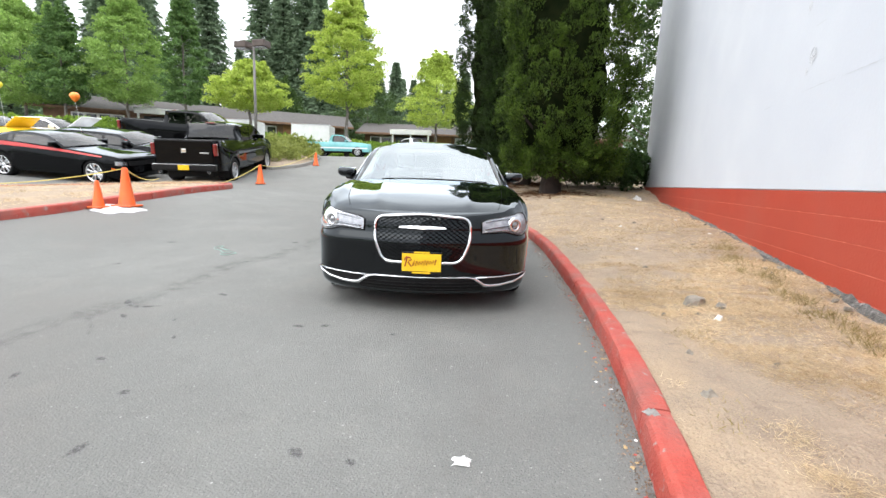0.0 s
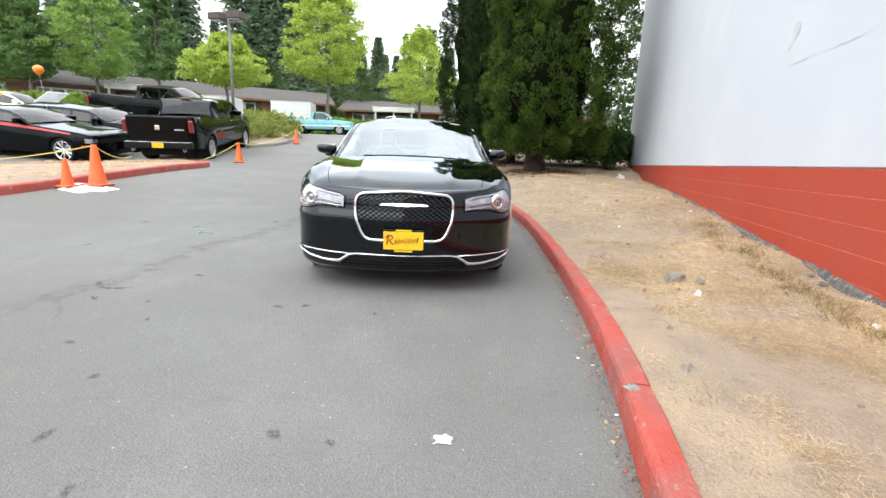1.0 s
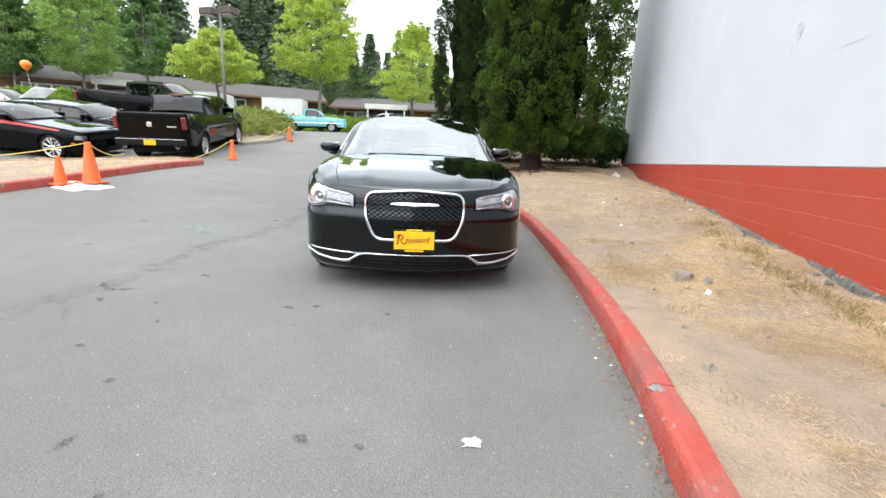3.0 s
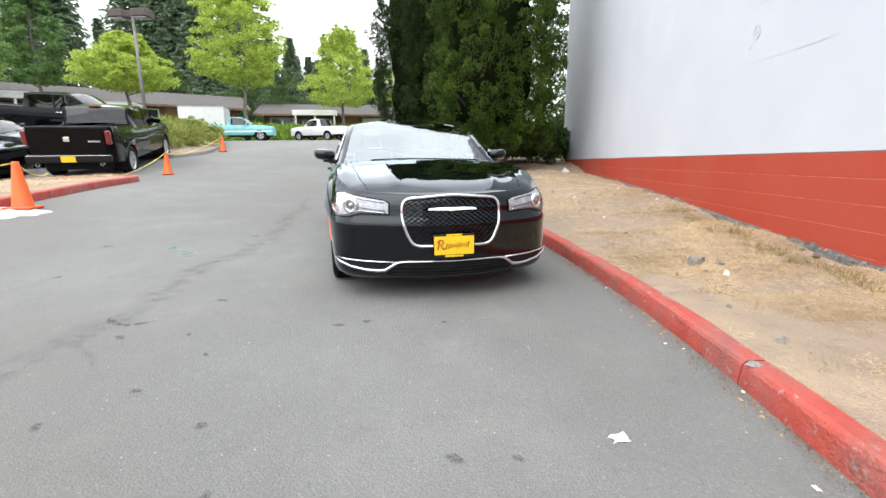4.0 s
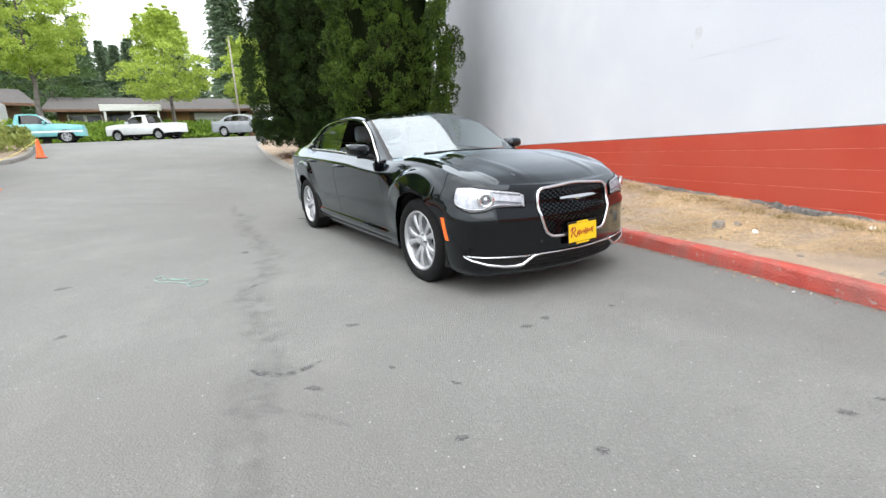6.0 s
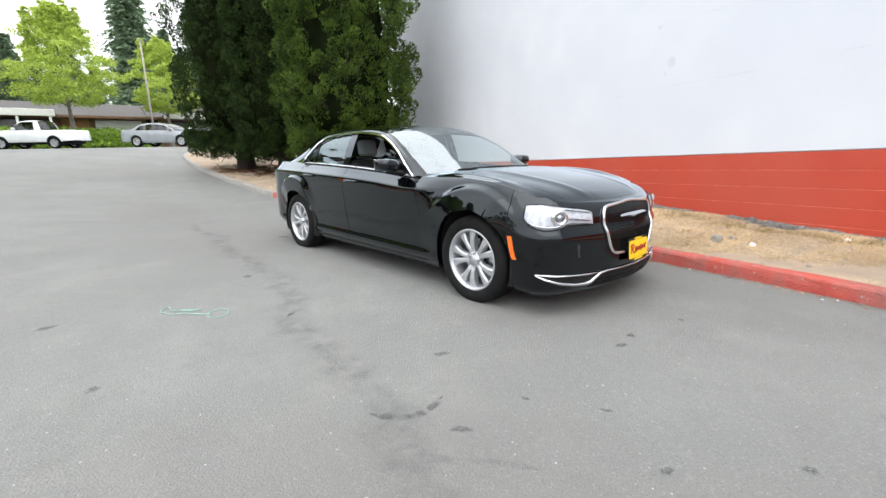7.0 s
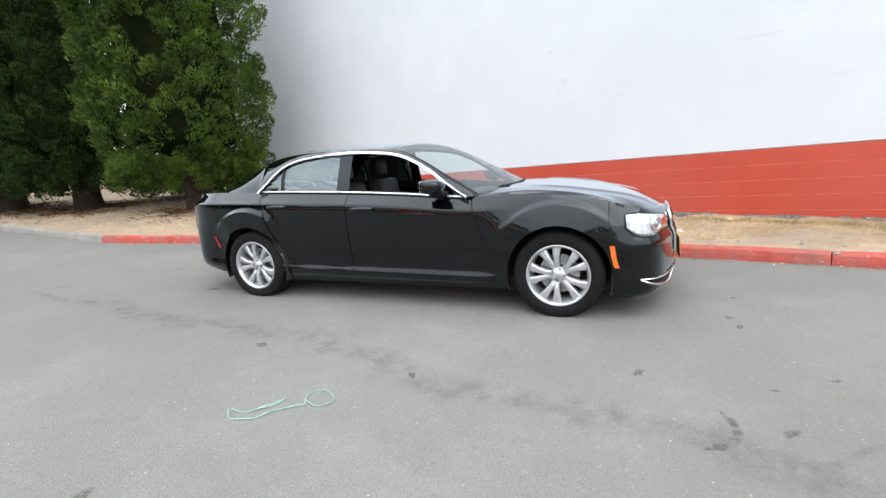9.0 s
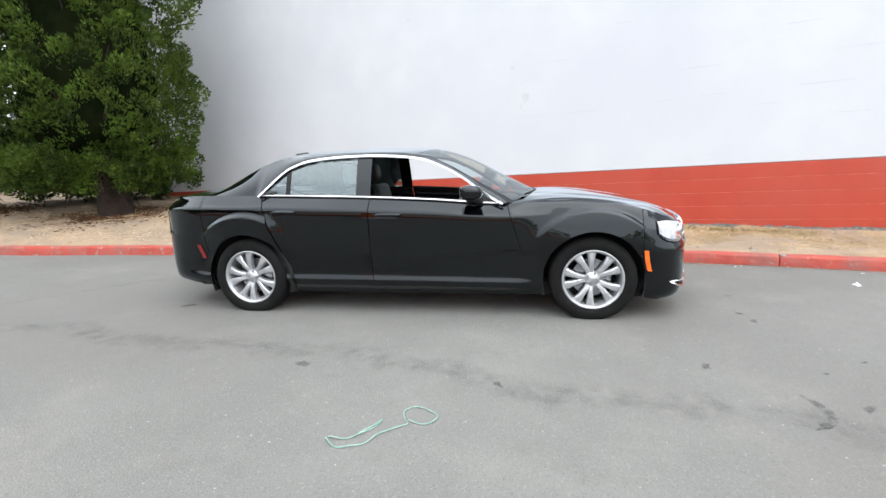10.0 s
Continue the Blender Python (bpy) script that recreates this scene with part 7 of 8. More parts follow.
lamp = thing("street_lamp", pose(lx, ly, ground_z(lx, ly)), "tall steel parking-lot lamp with two box heads", "street lamp")
part("pole", tube([(0, 0, -0.1), (0, 0, 3), (0, 0, 5.2)], [0.07, 0.06, 0.05], 12), STEEL, lamp, smooth=True)
part("base", lathe([(0.0, 0.35), (0.16, 0.35), (0.2, 0.3), (0.2, -0.1)], 18, "z"), CONCRETE, lamp)
part("cross_arm", boxed((-0.55, -0.04, 5.05), (0.55, 0.04, 5.13), 0.01), BROWN_STEEL, lamp)
for x in (-0.58, 0.42):
    h = part("lamp_head", boxed((x - 0.32, -0.26, 5.02), (x + 0.32, 0.26, 5.32), 0.04, 2), BROWN_STEEL, lamp, "brown box lamp head")
    part("lamp_glass", boxed((x - 0.25, -0.2, 5.0), (x + 0.25, 0.2, 5.018)), LAMP_GREY, h)
px_, py_ = -7.9, 39.4
pole = thing("utility_pole", pose(px_, py_, ground_z(px_, py_)), "slim grey wooden pole by the street", "pole")
part("shaft", tube([(0, 0, -0.3), (0, 0, 7.2)], [0.075, 0.05], 10), WOOD_POLE, pole, smooth=True)
part("cap", lathe([(0.0, 7.26), (0.08, 7.25), (0.11, 7.19)], 10, "z"), STEEL, pole)

# ---- cones, tape, balloons ----
CONE_ORANGE = material("cone_orange", (0.85, 0.13, 0.015), (0.78, 0.11, 0.012), 6.0, 0.5, big=(0.66, 0.12, 0.03), big_scale=3.0)
TAPE = material("yellow_rope", (0.62, 0.50, 0.10), (0.70, 0.58, 0.16), 20.0, 0.6)


def cone_mesh(h):
    k = h / 0.71
    b = lathe([(0.034 * k, h), (0.040 * k, h), (0.046 * k, h - 0.02), (0.135 * k, 0.045), (0.145 * k, 0.03)], 26, "z")
    return b


def traffic_cone(x, y, z, h, label, lean=(0, 0)):
    t = thing("traffic_cone", pose(x, y, z, lean[0], lean[1], random.Random(int(x * 100)).uniform(0, 60)), label, "traffic cone", "orange cones along the driveway")
    part("cone_body", cone_mesh(h), CONE_ORANGE, t, smooth=True)
    k = h / 0.71
    part("cone_base", boxed((-0.18 * k, -0.18 * k, 0.0), (0.18 * k, 0.18 * k, 0.032), 0.012, 2), CONE_ORANGE, t)
    part("cone_top", lathe([(0.0, h - 0.004), (0.036 * k, h - 0.004)], 20, "z"), CONE_ORANGE, t)


CONES = {"a": (-6.85, 5.87, 0.66), "b": (-7.0, 5.5, 0.45), "c": (-9.1, 12.0, 0.60), "d": (-11.1, 18.2, 0.60)}
for k, (x, y, h) in CONES.items():
    traffic_cone(x, y, ground_z(x, y) + (0.015 if k in "ab" else 0.004), h, "short orange traffic cone standing on a white bag" if k == "b" else "orange traffic cone standing on a white bag" if k == "a" else "orange traffic cone holding up yellow rope")


def rope_between(pts, sag, name, label, r=0.009):
    out = []
    for a, b in zip(pts, pts[1:]):
        for i in range(12):
            t = i / 12
            p = Vector(a).lerp(Vector(b), t)
            p.z -= sag * 4 * t * (1 - t)
            out.append(p)
    out.append(Vector(pts[-1]))
    return tagged(part(name, tube(out, r, 6), TAPE, smooth=True), label, "rope")


za = lambda k: ground_z(CONES[k][0], CONES[k][1]) + CONES[k][2]
rope_between([(-11.6, 5.9, ground_z(-11.6, 5.9) + 0.32), (CONES["a"][0], CONES["a"][1], za("a")), (-8.6, 8.0, ground_z(-8.6, 8.0) + 0.3)], 0.10, "barrier_rope", "yellow barrier rope tied over an orange cone")
rope_between([(-9.0, 10.3, ground_z(-9.0, 10.3) + 0.13), (CONES["c"][0], CONES["c"][1], za("c")), (-10.6, 15.2, ground_z(-10.6, 15.2) + 0.3), (CONES["d"][0], CONES["d"][1], za("d"))], 0.06, "barrier_rope", "yellow barrier rope strung from cone to cone")


def balloon(x, y, z, r, mat, label, foot):
    t = thing("balloon", pose(x, y, z), label, "balloon", "balloons over the parking lot")
    part("skin", lathe([(0.004, -r * 1.25), (0.02, -r * 1.18), (r * 0.45, -r * 0.85), (r * 0.85, -r * 0.35), (r, 0.1 * r), (r * 0.88, r * 0.55), (r * 0.5, r * 0.92), (0.0, r * 1.04)], 24, "z"), mat, t, smooth=True)
    part("string", tube([(0, 0, -r * 1.22), (0.05, 0.02, -(z - foot) * 0.5), (0.0, 0.1, -(z - foot))], 0.004, 5), WHITE_TRIM, t)


balloon(-14.7, 10.5, 3.22, 0.135, material("orange_balloon", (0.9, 0.22, 0.02), (0.95, 0.26, 0.03), 3.0, 0.3), "round orange balloon floating on a string", 2.1)
balloon(-17.3, 10.0, 3.55, 0.12, material("yellow_balloon", (0.85, 0.72, 0.04), (0.9, 0.78, 0.06), 3.0, 0.3), "round yellow balloon floating on a string", 2.2)


# ---- on the asphalt ----
WHITE_BAG = material("white_plastic", (0.42, 0.43, 0.46), (0.58, 0.59, 0.62), 8.0, 0.4)
STAIN = mottled(material("oil_stain", (0.060, 0.060, 0.062), (0.09, 0.09, 0.092), 14.0, 0.75), 60.0, 0.30, 0.60, 0.6)
SEAM = mottled(material("tar_seam", (0.105, 0.104, 0.102), (0.13, 0.129, 0.126), 8.0, 0.85, bump=0.4, bscale=80.0), 9.0, 0.34, 0.72, 0.27)
SCUFF = mottled(material("dark_scuff", (0.07, 0.07, 0.072), (0.10, 0.10, 0.10), 8.0, 0.85), 16.0, 0.34, 0.62, 0.9)
GREEN_ROPE = material("green_string", (0.17, 0.33, 0.28), (0.29, 0.44, 0.39), 20.0, 0.7)
PAPER = material("white_paper", (0.70, 0.70, 0.69), (0.76, 0.76, 0.75), 10.0, 0.8)
STONE = material("grey_stone", (0.15, 0.132, 0.110), (0.33, 0.295, 0.245), 9.0, 0.95, bump=0.8, bscale=40.0)
DRY_LEAF = material("dry_leaf", (0.36, 0.24, 0.11), (0.48, 0.36, 0.20), 15.0, 0.8)
rs = random.Random(17)


def blot(x, y, rx, ry, turn, mat, name, label, category, seed=0, ragged=0.25, lift=0.004, zf=None):
    """A flat, ragged patch lying on the ground."""
    zf = zf or ground_z
    bm = bmesh.new()
    n = 22
    ring = []
    for i in range(n):
        q = 2 * math.pi * i / n
        k = 1 + ragged * noise.noise((math.cos(q) * 1.7 + seed, math.sin(q) * 1.7, seed * 0.37)) * 2
        px, py = rx * k * math.cos(q), ry * k * math.sin(q)
        c, s = math.cos(turn), math.sin(turn)
        wx, wy = x + px * c - py * s, y + px * s + py * c
        ring.append((wx - x, wy - y, zf(wx, wy) - zf(x, y)))
    ring2 = [(p[0] * 0.55, p[1] * 0.55, p[2] * 0.55) for p in ring]
    verts = ring + ring2 + [(0, 0, 0)]
    faces = [(i, (i + 1) % n, n + (i + 1) % n, n + i) for i in range(n)] + [(n + i, n + (i + 1) % n, 2 * n) for i in range(n)]
    bm.free()
    ob = part(name, mesh_of(name, verts, faces), mat)
    thinned(ob, [0.0] * n + [1.0] * (n + 1))
    ob.location = (x, y, zf(x, y) + lift)
    return tagged(ob, label, category, "stains on the asphalt" if category == "stain" else "")


for i, (x, y, r) in enumerate(((-0.21, 1.585, 0.028), (-1.52, 1.67, 0.04), (-1.29, 2.785, 0.05), (-1.12, 2.865, 0.045), (-2.565, 2.47, 0.055), (-2.325, 3.18, 0.05), (-0.45, 1.56, 0.05), (-2.17, 2.55, 0.03), (-1.27, 1.28, 0.05), (-3.05, 4.3, 0.04), (-0.6, 2.9, 0.03),
                               (-1.9, 2.3, 0.028), (-2.0, 1.9, 0.03), (-2.2, 1.6, 0.05), (-4.1, 3.6, 0.05), (-4.6, 4.7, 0.06), (-3.3, 5.6, 0.06), (-2.75, 7.6, 0.10), (-1.75, 1.05, 0.06), (-0.9, 1.1, 0.04))):
    blot(x, y, r * rs.uniform(0.75, 1.25), r * rs.uniform(0.45, 0.75), rs.uniform(0, 3), STAIN, "oil_stain", "small dark oil spot on the asphalt", "stain", i + 1)


def ribbon(pts, w, mat, name, label, category, seed, ragged=0.5, lift=0.004):
    line = Line(pts, 0.08)
    n = max(6, int(line.length / 0.07))
    rows = []
    for i in range(n + 1):
        p, d = line.at(line.length * i / n)
        nn = Vector((-d.y, d.x))
        wob = 0.5 * w * noise.noise((i * 0.13, seed, 0.5))
        hw = w * 0.5 * max(0.12, 1 + ragged * 2 * noise.noise((i * 0.21, seed * 1.7, 3.1))) * min(1, 6 * i / n, 6 * (n - i) / n)
        a, b = p + nn * (hw + wob), p - nn * (hw - wob)
        rows.append([(c.x, c.y, ground_z(c.x, c.y) + lift) for c in (a, a.lerp(b, 0.35), a.lerp(b, 0.65), b)])
    acc = Acc().rows(rows)
    ob = part(name, mesh_of(name, acc.v, acc.f), mat)
    thinned(ob, [0.0, 1.0, 1.0, 0.0] * (n + 1))
    return tagged(ob, label, category, kind="structure" if category == "seam" else "")


ribbon([(-2.8, 0.4), (-2.82, 1.85), (-2.83, 2.3), (-2.87, 2.75), (-2.92, 3.4), (-3.02, 4.4), (-3.08, 5.3), (-3.3, 6.2), (-3.6, 7.6), (-4.0, 9.5)], 0.34, SEAM, "asphalt_seam", "dark ragged seam in the asphalt", "seam", 4, 0.25)
ribbon([(-2.51, 2.75), (-2.58, 2.69), (-2.65, 2.65), (-2.74, 2.645), (-2.82, 2.68), (-2.90, 2.76)], 0.05, SCUFF, "tyre_scuff", "curved dark scuff on the asphalt", "stain", 9, 0.3)
ribbon([(-2.9, 2.6), (-2.75, 2.35), (-2.55, 2.25), (-2.4, 2.1)], 0.06, SEAM, "asphalt_crack", "dark crack branching from the seam", "seam", 12, 0.7)
ribbon([(-1.2, 8.2), (-2.4, 9.0), (-4.2, 9.4), (-6.5, 9.6)], 0.05, SEAM, "asphalt_crack", "thin dark crack across the driveway", "seam", 14, 0.7)

string = thing("string", pose(-3.7, 4.7, ground_z(-3.7, 4.7)), "tangled green string lying on the asphalt", "string")
for pts in ([(-3.90, 4.88), (-3.94, 4.80), (-3.92, 4.74), (-3.86, 4.68), (-3.77, 4.66), (-3.71, 4.63), (-3.65, 4.58), (-3.62, 4.58), (-3.59, 4.62), (-3.53, 4.65), (-3.47, 4.62), (-3.48, 4.51), (-3.52, 4.46), (-3.58, 4.48), (-3.61, 4.52), (-3.60, 4.59)],
            [(-3.89, 4.87), (-3.87, 4.79), (-3.80, 4.74), (-3.71, 4.71), (-3.66, 4.71), (-3.68, 4.72), (-3.73, 4.73), (-3.81, 4.75)]):
    gl = Line(pts, 0.02)
    part("strand", tube([(p.x + 3.7, p.y - 4.7, ground_z(p.x, p.y) - ground_z(-3.7, 4.7) + 0.007 + 0.003 * math.sin(i)) for i, p in enumerate(gl.p)], 0.0030, 6), GREEN_ROPE, string, smooth=True)


def crumple(x, y, z, w, d, h, mat, name, label, category, seed, turn=0.0, n=9, group=""):
    """A crumpled sheet or lump: uneven, closed underneath."""
    def top(a, b):
        u, v = 2 * a - 1, 2 * b - 1
        rim = max(0.0, 1 - max(abs(u), abs(v)) ** 2.2)
        k = 1 + 0.55 * noise.noise((u * 1.6 + seed, v * 1.6, 0.3))
        return Vector((u * w / 2 * k, v * d / 2 * k, h * rim * (0.55 + 0.9 * abs(noise.noise((u * 2.1 + seed, v * 2.1 - seed, 1.0))))))
    ob = part(name, Acc().add(grid(top, n, n)).mesh(name), mat, m=pose(x, y, z, 0, 0, turn))
    return tagged(ob, label, category, group)


def hewn(x, y, z, w, d, h, mat, name, label, category, seed, turn=0.0, n=16, group=""):
    """A broken stone: an angular closed lump with a few worn corners."""
    rh = random.Random(seed)
    bm = bmesh.new()
    for i in range(n):
        q, k = 2.39996 * i, rh.uniform(0.75, 1.0)
        lift = 0.0 if i % 3 == 0 else rh.uniform(0.35, 1.0)
        wide = k * (1 - 0.35 * lift)
        bm.verts.new((w / 2 * wide * math.cos(q), d / 2 * wide * math.sin(q), h * lift - 0.01))
    hull = bmesh.ops.convex_hull(bm, input=bm.verts)
    loose = [v for v in hull["geom_interior"] if isinstance(v, bmesh.types.BMVert)]
    bmesh.ops.delete(bm, geom=loose, context="VERTS")
    bmesh.ops.bevel(bm, geom=bm.edges[:], offset=min(w, d, h) * 0.05, segments=1, affect="EDGES")
    ob = part(name, bm, mat, m=pose(x, y, z, 0, 0, turn))
    return tagged(ob, label, category, group)


crumple(0.205, 1.735, ground_z(0.2, 1.73) + 0.004, 0.08, 0.045, 0.03, PAPER, "paper_scrap", "crumpled scrap of white paper on the asphalt", "litter", 3, 15)


def bag(a, b):
    """A slack plastic sheet, gathered in folds and lying close to the ground."""
    u, v = 2 * a - 1, 2 * b - 1
    r, q = max(abs(u), abs(v)), math.atan2(v, u)
    k = r * (1 + 0.16 * math.sin(3 * q + 1) + 0.10 * math.sin(7 * q))
    x, y = -6.86 + 0.43 * k * math.cos(q + 0.6), 5.66 + 0.31 * k * math.sin(q + 0.6)
    fold = 0.035 * abs(noise.noise((x * 9, y * 9, 0))) + 0.02 * abs(noise.noise((x * 21, y * 21, 4)))
    return Vector((x, y, ground_z(x, y) + 0.003 + (0.022 + fold) * (1 - r ** 3)))


tagged(part("plastic_bag", sheet("plastic_bag", bag, 36, 36), WHITE_BAG), "flattened white plastic bag under the cones", "bag")
vz = verge_z
pk, dk = RIGHT.at(S_JOINT)
for du, dv, w, d, h in ((-0.03, 0.0, 0.06, 0.05, 0.022), (-0.05, 0.015, 0.04, 0.035, 0.018)):
    crumple(pk.x + 0.01 + dv, pk.y + du, ground_z(pk.x, pk.y) + 0.122, w, d, h, CONCRETE, "kerb_chip", "bare grey concrete chip at the broken kerb joint", "rubble", 4 + du, 30, 6, "chips at the kerb joint")
hewn(1.53, 4.07, vz(1.53, 4.07), 0.22, 0.15, 0.085, STONE, "stone", "flat grey-brown stone lying on the dry verge", "stone", 5, 20)
hewn(1.70, 4.00, vz(1.70, 4.00), 0.13, 0.10, 0.06, STONE, "stone", "small grey-brown stone beside a larger one", "stone", 8, 60)
crumple(1.62, 3.74, vz(1.62, 3.74) - 0.003, 0.075, 0.05, 0.045, PAPER, "paper_scrap", "crumpled scrap of white paper on the dry verge", "litter", 6, 60)
crumple(2.1, 13.6, vz(2.1, 13.6), 0.22, 0.16, 0.15, PAPER, "paper_scrap", "crumpled white litter below the laurel bush", "litter", 9, 10)
for i in range(110):
    s = rs.uniform(s_near(RIGHT, 1.0, 0.5), s_near(RIGHT, -0.4, 8.6))
    p, d = RIGHT.at(s)
    n = Vector((-d.y, d.x))
    off = abs(rs.gauss(0, 0.06)) + 0.05
    x, y = p.x + n.x * off, p.y + n.y * off
    big = rs.random() < 0.25
    crumple(x, y, ground_z(x, y) + 0.003, rs.uniform(0.010, 0.026) * (1.5 if big else 1), rs.uniform(0.008, 0.018), 0.008, PAPER if rs.random() < 0.12 else RED_KERB if rs.random() < 0.45 else DRY_LEAF if rs.random() < 0.5 else STONE, "litter", "small dry leaf or red paint chip lying along the kerb", "litter", i, rs.uniform(0, 180), 4, "litter along the kerb")


def gutter_litter():
    """Crumbs of leaf, grit and red paint swept into the corner below the kerb."""
    rng = np.random.default_rng(31)
    s0, s1 = s_near(RIGHT, 1.06, -0.6), s_near(RIGHT, -1.3, 10.7)
    pos = []
    for k in range(6000):
        p, d = RIGHT.at(rng.uniform(s0, s1))
        off = 0.035 + abs(rng.normal()) * 0.055 * (1 + noise.noise((p.x * 2, p.y * 2, 0)))
        x, y = p.x - d.y * off, p.y + d.x * off
        pos.append((x, y, ground_z(x, y) + 0.004))
    pos = np.array(pos)
    way = np.stack([rng.normal(size=len(pos)), rng.normal(size=len(pos)), rng.uniform(0.0, 0.5, len(pos))], axis=1)
    return quads_mesh("gutter_litter", blades(rng, pos, way, 0.011, 0.006, 0.6))


tagged(part("gutter_litter", gutter_litter(), leaf_material("leaf_crumbs", (0.10, 0.065, 0.045), (0.42, 0.30, 0.22), 0.9, 0.0, 9.0)), "crumbs of dry leaf and grit along the kerb", "litter", kind="stuff")
for i in range(30):
    x, y = rs.uniform(0.9, 2.5), rs.uniform(1.2, 9.0)
    p = min(RIGHT.p, key=lambda q: (q - Vector((x, y))).length)
    if x < p.x + 0.3:
        continue
    crumple(x, y, vz(x, y) - 0.006, rs.uniform(0.03, 0.08), rs.uniform(0.02, 0.06), rs.uniform(0.02, 0.04), PAPER if i % 6 == 0 else STONE, "pebble" if i % 6 else "paper_scrap", "small stone half sunk in the dry verge" if i % 6 else "small white scrap of paper on the dry verge", "stone" if i % 6 else "litter", i, rs.uniform(0, 180), 5)

# bare concrete showing along the foot of the wall below a ragged edge of paint
FOOTING = material("bare_footing", (0.085, 0.082, 0.078), (0.17, 0.162, 0.152), 16.0, 0.95, bump=1.0, bscale=60.0)
flecked(FOOTING, 22.0, 0.58, 0.64, (0.40, 0.38, 0.36), 0.7)
rows = []
for i in range(300):
    y = lerp(0.2, 17.4, i / 299)
    z = curve_at(FOOT, y)
    h = 0.036 + 0.030 * noise.noise((y * 1.7, 2.0, 0)) + 0.03 * noise.noise((y * 9, 5.0, 0)) + 0.015 * noise.noise((y * 31, 1.0, 0))
    proud = 0.012 + 0.008 * noise.noise((y * 12, 8.0, 0))
    rows.append([(WALL_X + 0.004, y, z + h), (WALL_X - 0.006, y, z + h - 0.004), (WALL_X - proud, y, z + h * 0.6), (WALL_X - proud - 0.012, y, z + h * 0.25), (WALL_X - 0.05, y, z - 0.08)])
part("bare_footing", mesh_of("bare_footing", *(lambda a: (a.v, a.f))(Acc().rows(rows))), FOOTING, wall, "bare grey concrete footing")
for i in range(26):
    y = 1.0 + i * 0.5 + rs.uniform(-0.2, 0.2)
    z = curve_at(FOOT, y)
    hewn(WALL_X - rs.uniform(0.05, 0.12), y, z - 0.02, rs.uniform(0.04, 0.08), rs.uniform(0.06, 0.16), rs.uniform(0.04, 0.07), STONE, "footing_rubble", "broken grey concrete lump at the foot of the wall", "rubble", i, rs.uniform(-40, 40), 12, "rubble along the wall")

# marks on the white wall: cracked joints and a patched hole
CRACK = material("fine_crack", (0.47, 0.485, 0.51), (0.55, 0.57, 0.60), 10.0, 0.9)
PATCH = material("patched_plaster", (0.52, 0.54, 0.57), (0.60, 0.62, 0.65), 14.0, 0.85, bump=0.6, bscale=50.0)
for y0, y1, z in ((6.60, 6.86, 2.085), (5.2, 5.9, 2.105), (4.4, 5.1, 2.095), (2.7, 3.36, 2.552), (3.38, 3.66, 2.125), (2.65, 3.04, 2.137), (4.9, 5.3, 2.96), (1.2, 1.9, 2.137), (0.9, 1.5, 2.55), (2.0, 2.4, 1.93), (1.0, 1.45, 1.72), (4.0, 4.3, 3.38), (1.5, 2.1, 2.96), (5.55, 5.75, 2.72)):
    m = Acc()
    rows = []
    n = 10
    for i in range(n + 1):
        y = lerp(y0, y1, i / n)
        zz = z + 0.006 * noise.noise((y * 9, z, 0))
        hh = 0.0035 * min(1, 3 * i / n, 3 * (n - i) / n) * rs.uniform(0.5, 1.3) + 0.0006
        rows.append([(WALL_X - 0.0035, y, zz - hh), (WALL_X - 0.0035, y, zz + hh)])
    part("joint_crack", m.rows(rows).mesh("joint_crack"), CRACK, wall, "fine dark crack")
for y, z, r in ((5.72, 2.44, 0.07), (5.95, 2.98, 0.04), (5.82, 2.30, 0.03), (8.0, 4.14, 0.03)):
    bm = bmesh.new()
    n = 18
    bm.faces.new([bm.verts.new((WALL_X - 0.004, y + r * math.cos(2 * math.pi * i / n) * (1 + 0.3 * noise.noise((i * 0.7, y, 0))), z + 1.3 * r * math.sin(2 * math.pi * i / n) * (1 + 0.3 * noise.noise((i * 0.7, z, 1))))) for i in range(n)])
    part("wall_patch", bm, PATCH, wall, "rough repaired patch")
part("patch_ring", tube([(WALL_X - 0.003, 5.72 + 0.05 * math.cos(2 * math.pi * i / 20), 2.46 + 0.048 * math.sin(2 * math.pi * i / 20)) for i in range(20)], 0.004, 5, True), CRACK, wall, "faint ring of old filler")

# ---- dry grass ----
STRAW = leaf_material("straw", (0.41, 0.305, 0.180), (0.82, 0.660, 0.445), 0.8, 0.25, 1.4)
rng_g = np.random.default_rng(5)
V = np.array(VERGE)


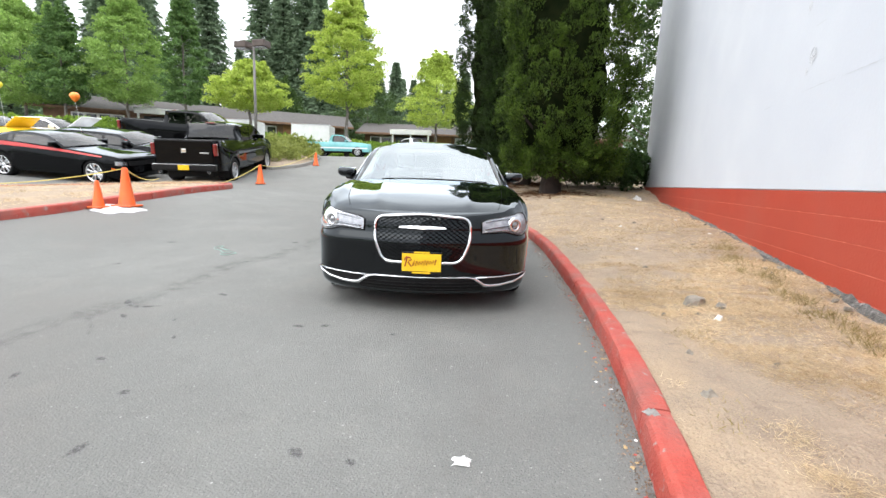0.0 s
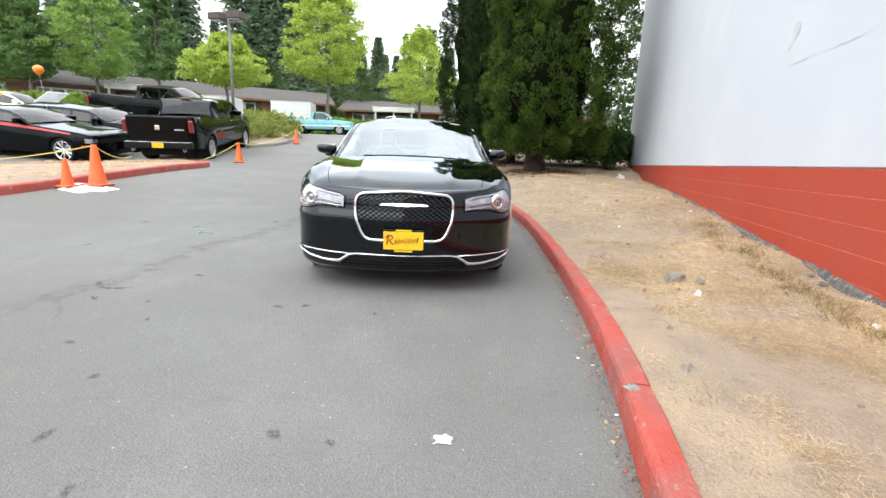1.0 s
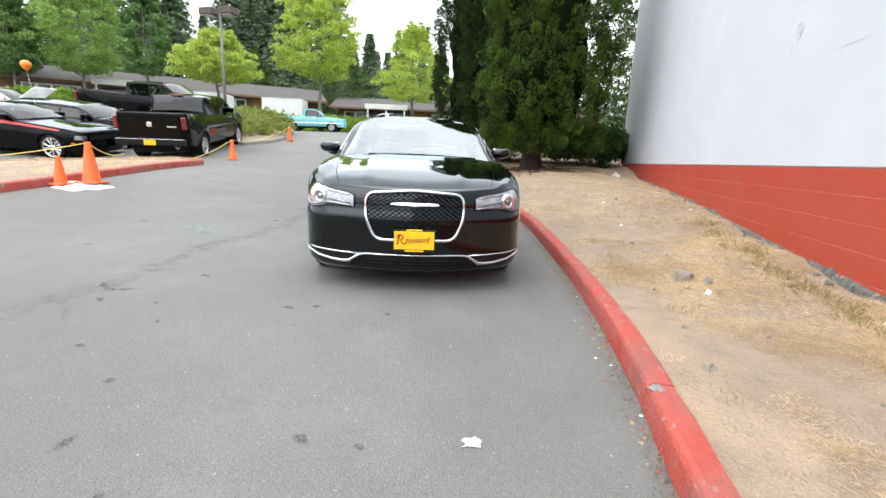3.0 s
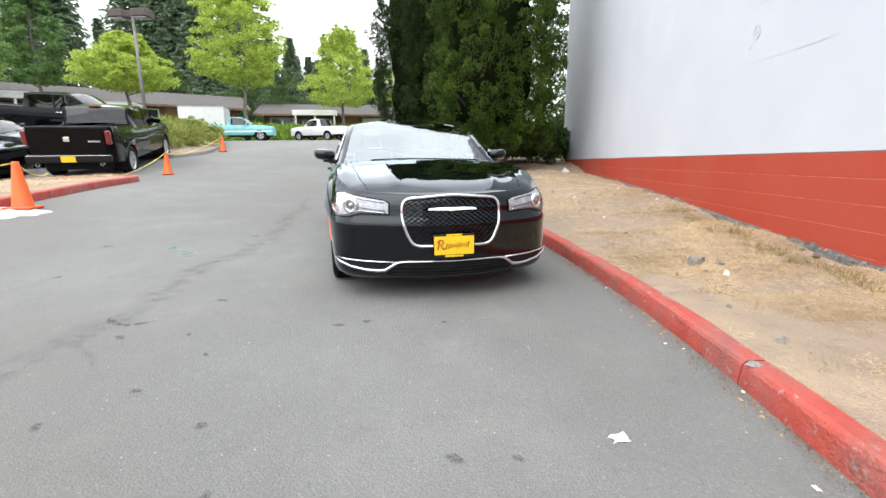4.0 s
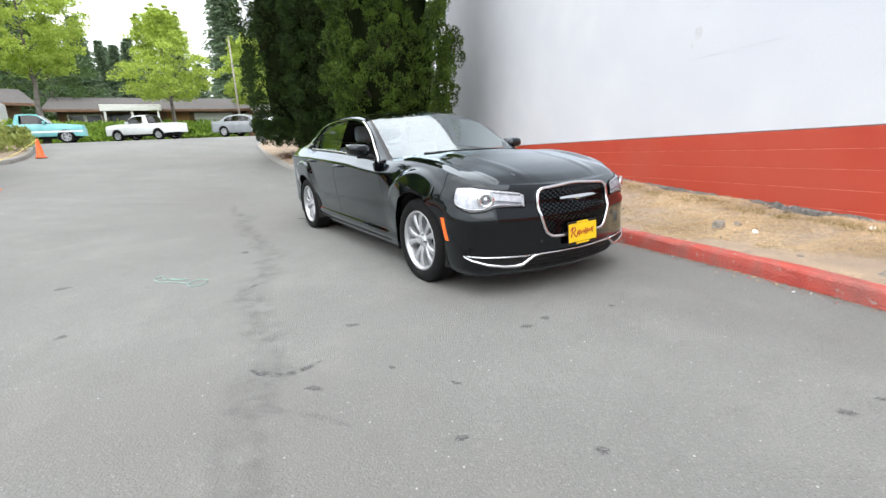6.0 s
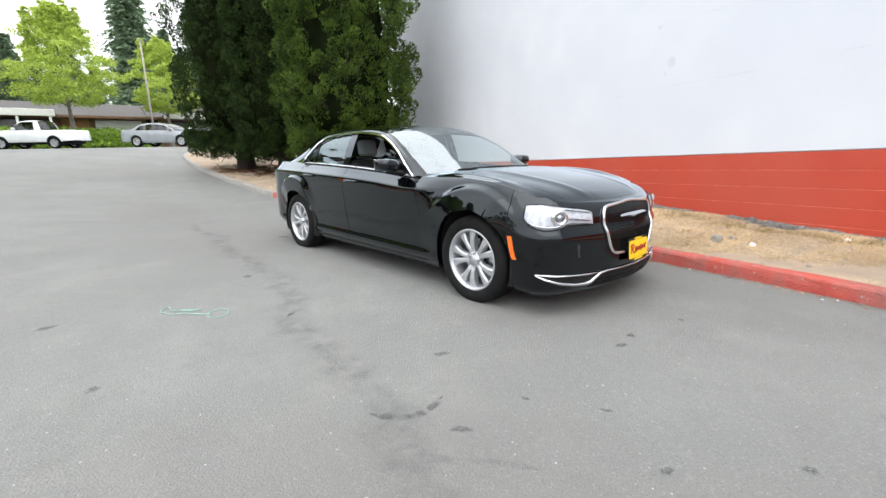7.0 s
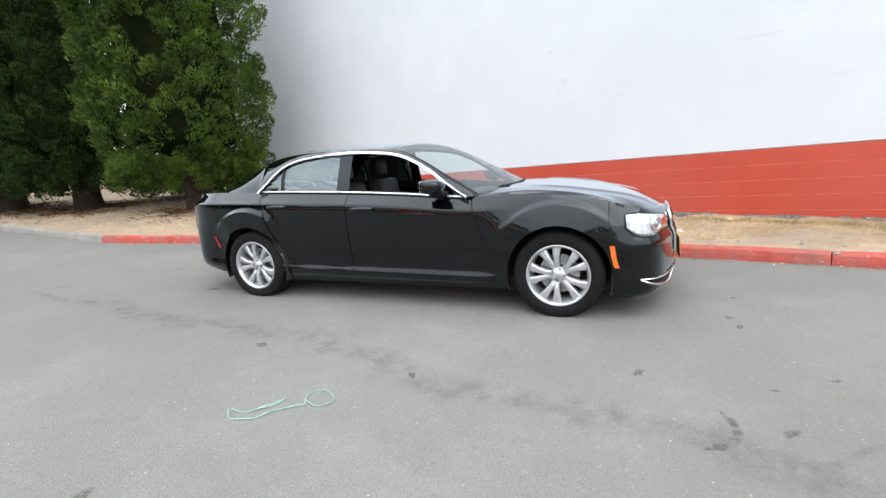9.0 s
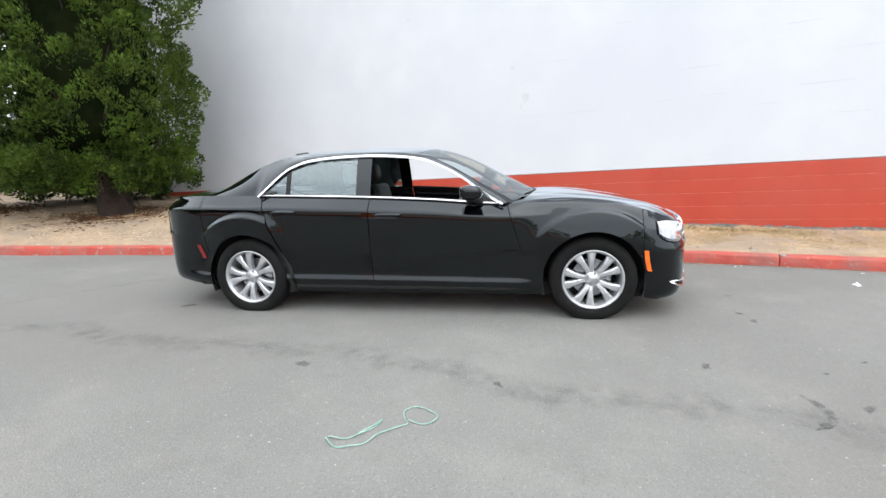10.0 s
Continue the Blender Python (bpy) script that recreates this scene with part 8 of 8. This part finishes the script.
def straw_mat(name, y0, y1, count, length, width, label):
    """Short straw lying in patches, thin beside the kerb and on the trodden middle."""
    near = V[(V[:, 1] > y0) & (V[:, 1] < y1) & (V[:, 0] < 3.0)]
    base = near[rng_g.integers(0, len(near), count)] + rng_g.normal(size=(count, 3)) * np.array([0.07, 0.07, 0.0])
    kx = np.interp(base[:, 1], [p.y for p in RIGHT.p[:400]], [p.x for p in RIGHT.p[:400]])
    dens = np.array([noise.noise((x * 1.1, y * 1.1, 9.0)) + 0.5 * noise.noise((x * 3.7, y * 3.7, 1.0)) for x, y, _ in base])
    dens += 0.35 * np.exp(-np.abs(base[:, 0] - 2.5) / 0.2) - 0.65 * np.exp(-np.maximum(0, base[:, 0] - kx - 0.1) / 0.36)
    base = base[(dens > rng_g.uniform(-0.50, 0.30, len(base))) & (base[:, 0] < 2.68) & (base[:, 0] > kx + 0.13)]
    way = np.stack([rng_g.normal(size=len(base)), rng_g.normal(size=len(base)), rng_g.uniform(0.02, 0.45, len(base))], axis=1)
    tagged(part(name, quads_mesh(name, blades(rng_g, base - np.array([0, 0, 0.004]), way, length, width, 0.5)), STRAW), label, "grass", kind="stuff")


# brown needles fallen round the feet of the evergreens
NEEDLES = leaf_material("fallen_needles", (0.07, 0.035, 0.018), (0.20, 0.10, 0.05), 0.9, 0.1, 1.4)
for x, y, spread in ((-0.27, 13.42, 0.55), (-1.53, 17.0, 0.6), (-2.76, 18.6, 0.6)):
    base = rng_g.normal(size=(4500, 2)) * spread + np.array([x, y])
    near = V[np.abs(V[:, 1] - y) < 3.0]
    edges = np.interp(base[:, 1], [p.y for p in RIGHT.p[:400]], [p.x for p in RIGHT.p[:400]])
    base = np.array([(u, w, near[np.argmin((near[:, 0] - u) ** 2 + (near[:, 1] - w) ** 2), 2] + 0.002) for (u, w), edge in zip(base, edges) if noise.noise((u * 2.0, w * 2.0, 4.0)) > -0.25 and u > edge + 0.2])
    way = np.stack([rng_g.normal(size=len(base)), rng_g.normal(size=len(base)), rng_g.uniform(0.02, 0.2, len(base))], axis=1)
    tagged(part("fallen_needles", quads_mesh("fallen_needles", blades(rng_g, base, way, 0.09, 0.018, 0.5)), NEEDLES), "red-brown needles fallen round an evergreen's foot", "needles", kind="stuff")


straw_mat("dry_grass", -0.2, 3.4, 260000, 0.042, 0.0018, "short trodden straw-coloured grass on the verge")
straw_mat("dry_grass", 3.4, 6.0, 110000, 0.050, 0.0030, "short trodden straw-coloured grass beside the wall")
straw_mat("dry_grass", 6.0, 20.0, 100000, 0.060, 0.0048, "short dry straw-coloured grass below the evergreens")


def inside(x, y, poly):
    hit = False
    for (x0, y0), (x1, y1) in zip(poly, poly[1:] + poly[:1]):
        if (y0 > y) != (y1 > y) and x < (x1 - x0) * (y - y0) / (y1 - y0) + x0:
            hit = not hit
    return hit


spots = [(x, y) for x, y in zip(rng_g.uniform(-14.0, -7.2, 40000), rng_g.uniform(0.6, 10.2, 40000)) if inside(x, y, ISLAND) and inside(x + 0.15, y, ISLAND) and noise.noise((x * 0.9, y * 0.9, 4.0)) + 0.5 * noise.noise((x * 3, y * 3, 2.0)) > rng_g.uniform(-0.5, 0.2)]
base = np.array([(x, y, ground_z(x, y) + 0.165 + 0.05 * noise.noise((x, y, 2))) for x, y in spots])
way = np.stack([rng_g.normal(size=len(base)), rng_g.normal(size=len(base)), rng_g.uniform(0.2, 0.9, len(base))], axis=1)
tagged(part("dry_grass", quads_mesh("dry_grass", blades(rng_g, base - np.array([0, 0, 0.02]), way, 0.07, 0.006, 0.5)), STRAW), "sun-bleached dry grass on the parking-lot island", "grass", kind="stuff")
tufts = []
for x, y in ((1.35, 3.35), (2.45, 4.5), (2.5, 5.2), (2.4, 5.8), (2.55, 3.7), (2.5, 2.9), (1.3, 2.2), (2.1, 2.6), (1.8, 6.5), (2.5, 6.9), (1.05, 4.9), (2.55, 1.9), (2.35, 8.2)):
    k = 70
    c = np.array([x, y, vz(x, y)]) + rng_g.normal(size=(k, 3)) * np.array([0.07, 0.09, 0.0])
    w = np.stack([rng_g.normal(size=k) * 0.7, rng_g.normal(size=k) * 0.7, rng_g.uniform(0.4, 1.2, k)], axis=1)
    tufts.append(blades(rng_g, c - np.array([0, 0, 0.015]), w, 0.055, 0.0035, 0.4))
for i in range(34):
    y = 1.6 + 5.2 * i / 33 + rng_g.normal() * 0.08
    x = 2.34 + rng_g.normal() * 0.06
    k = int(rng_g.integers(50, 120))
    c = np.array([x, y, vz(x, y)]) + rng_g.normal(size=(k, 3)) * np.array([0.05, 0.08, 0.0])
    w = np.stack([rng_g.normal(size=k) * 0.7, rng_g.normal(size=k) * 0.7, rng_g.uniform(0.4, 1.2, k)], axis=1)
    tufts.append(blades(rng_g, c - np.array([0, 0, 0.015]), w, 0.085, 0.0045, 0.4))
tagged(part("grass_tufts", quads_mesh("grass_tufts", np.concatenate(tufts)), leaf_material("tuft_straw", (0.19, 0.150, 0.055), (0.46, 0.37, 0.18))), "taller dry grass tufts along the wall", "grass", kind="stuff")
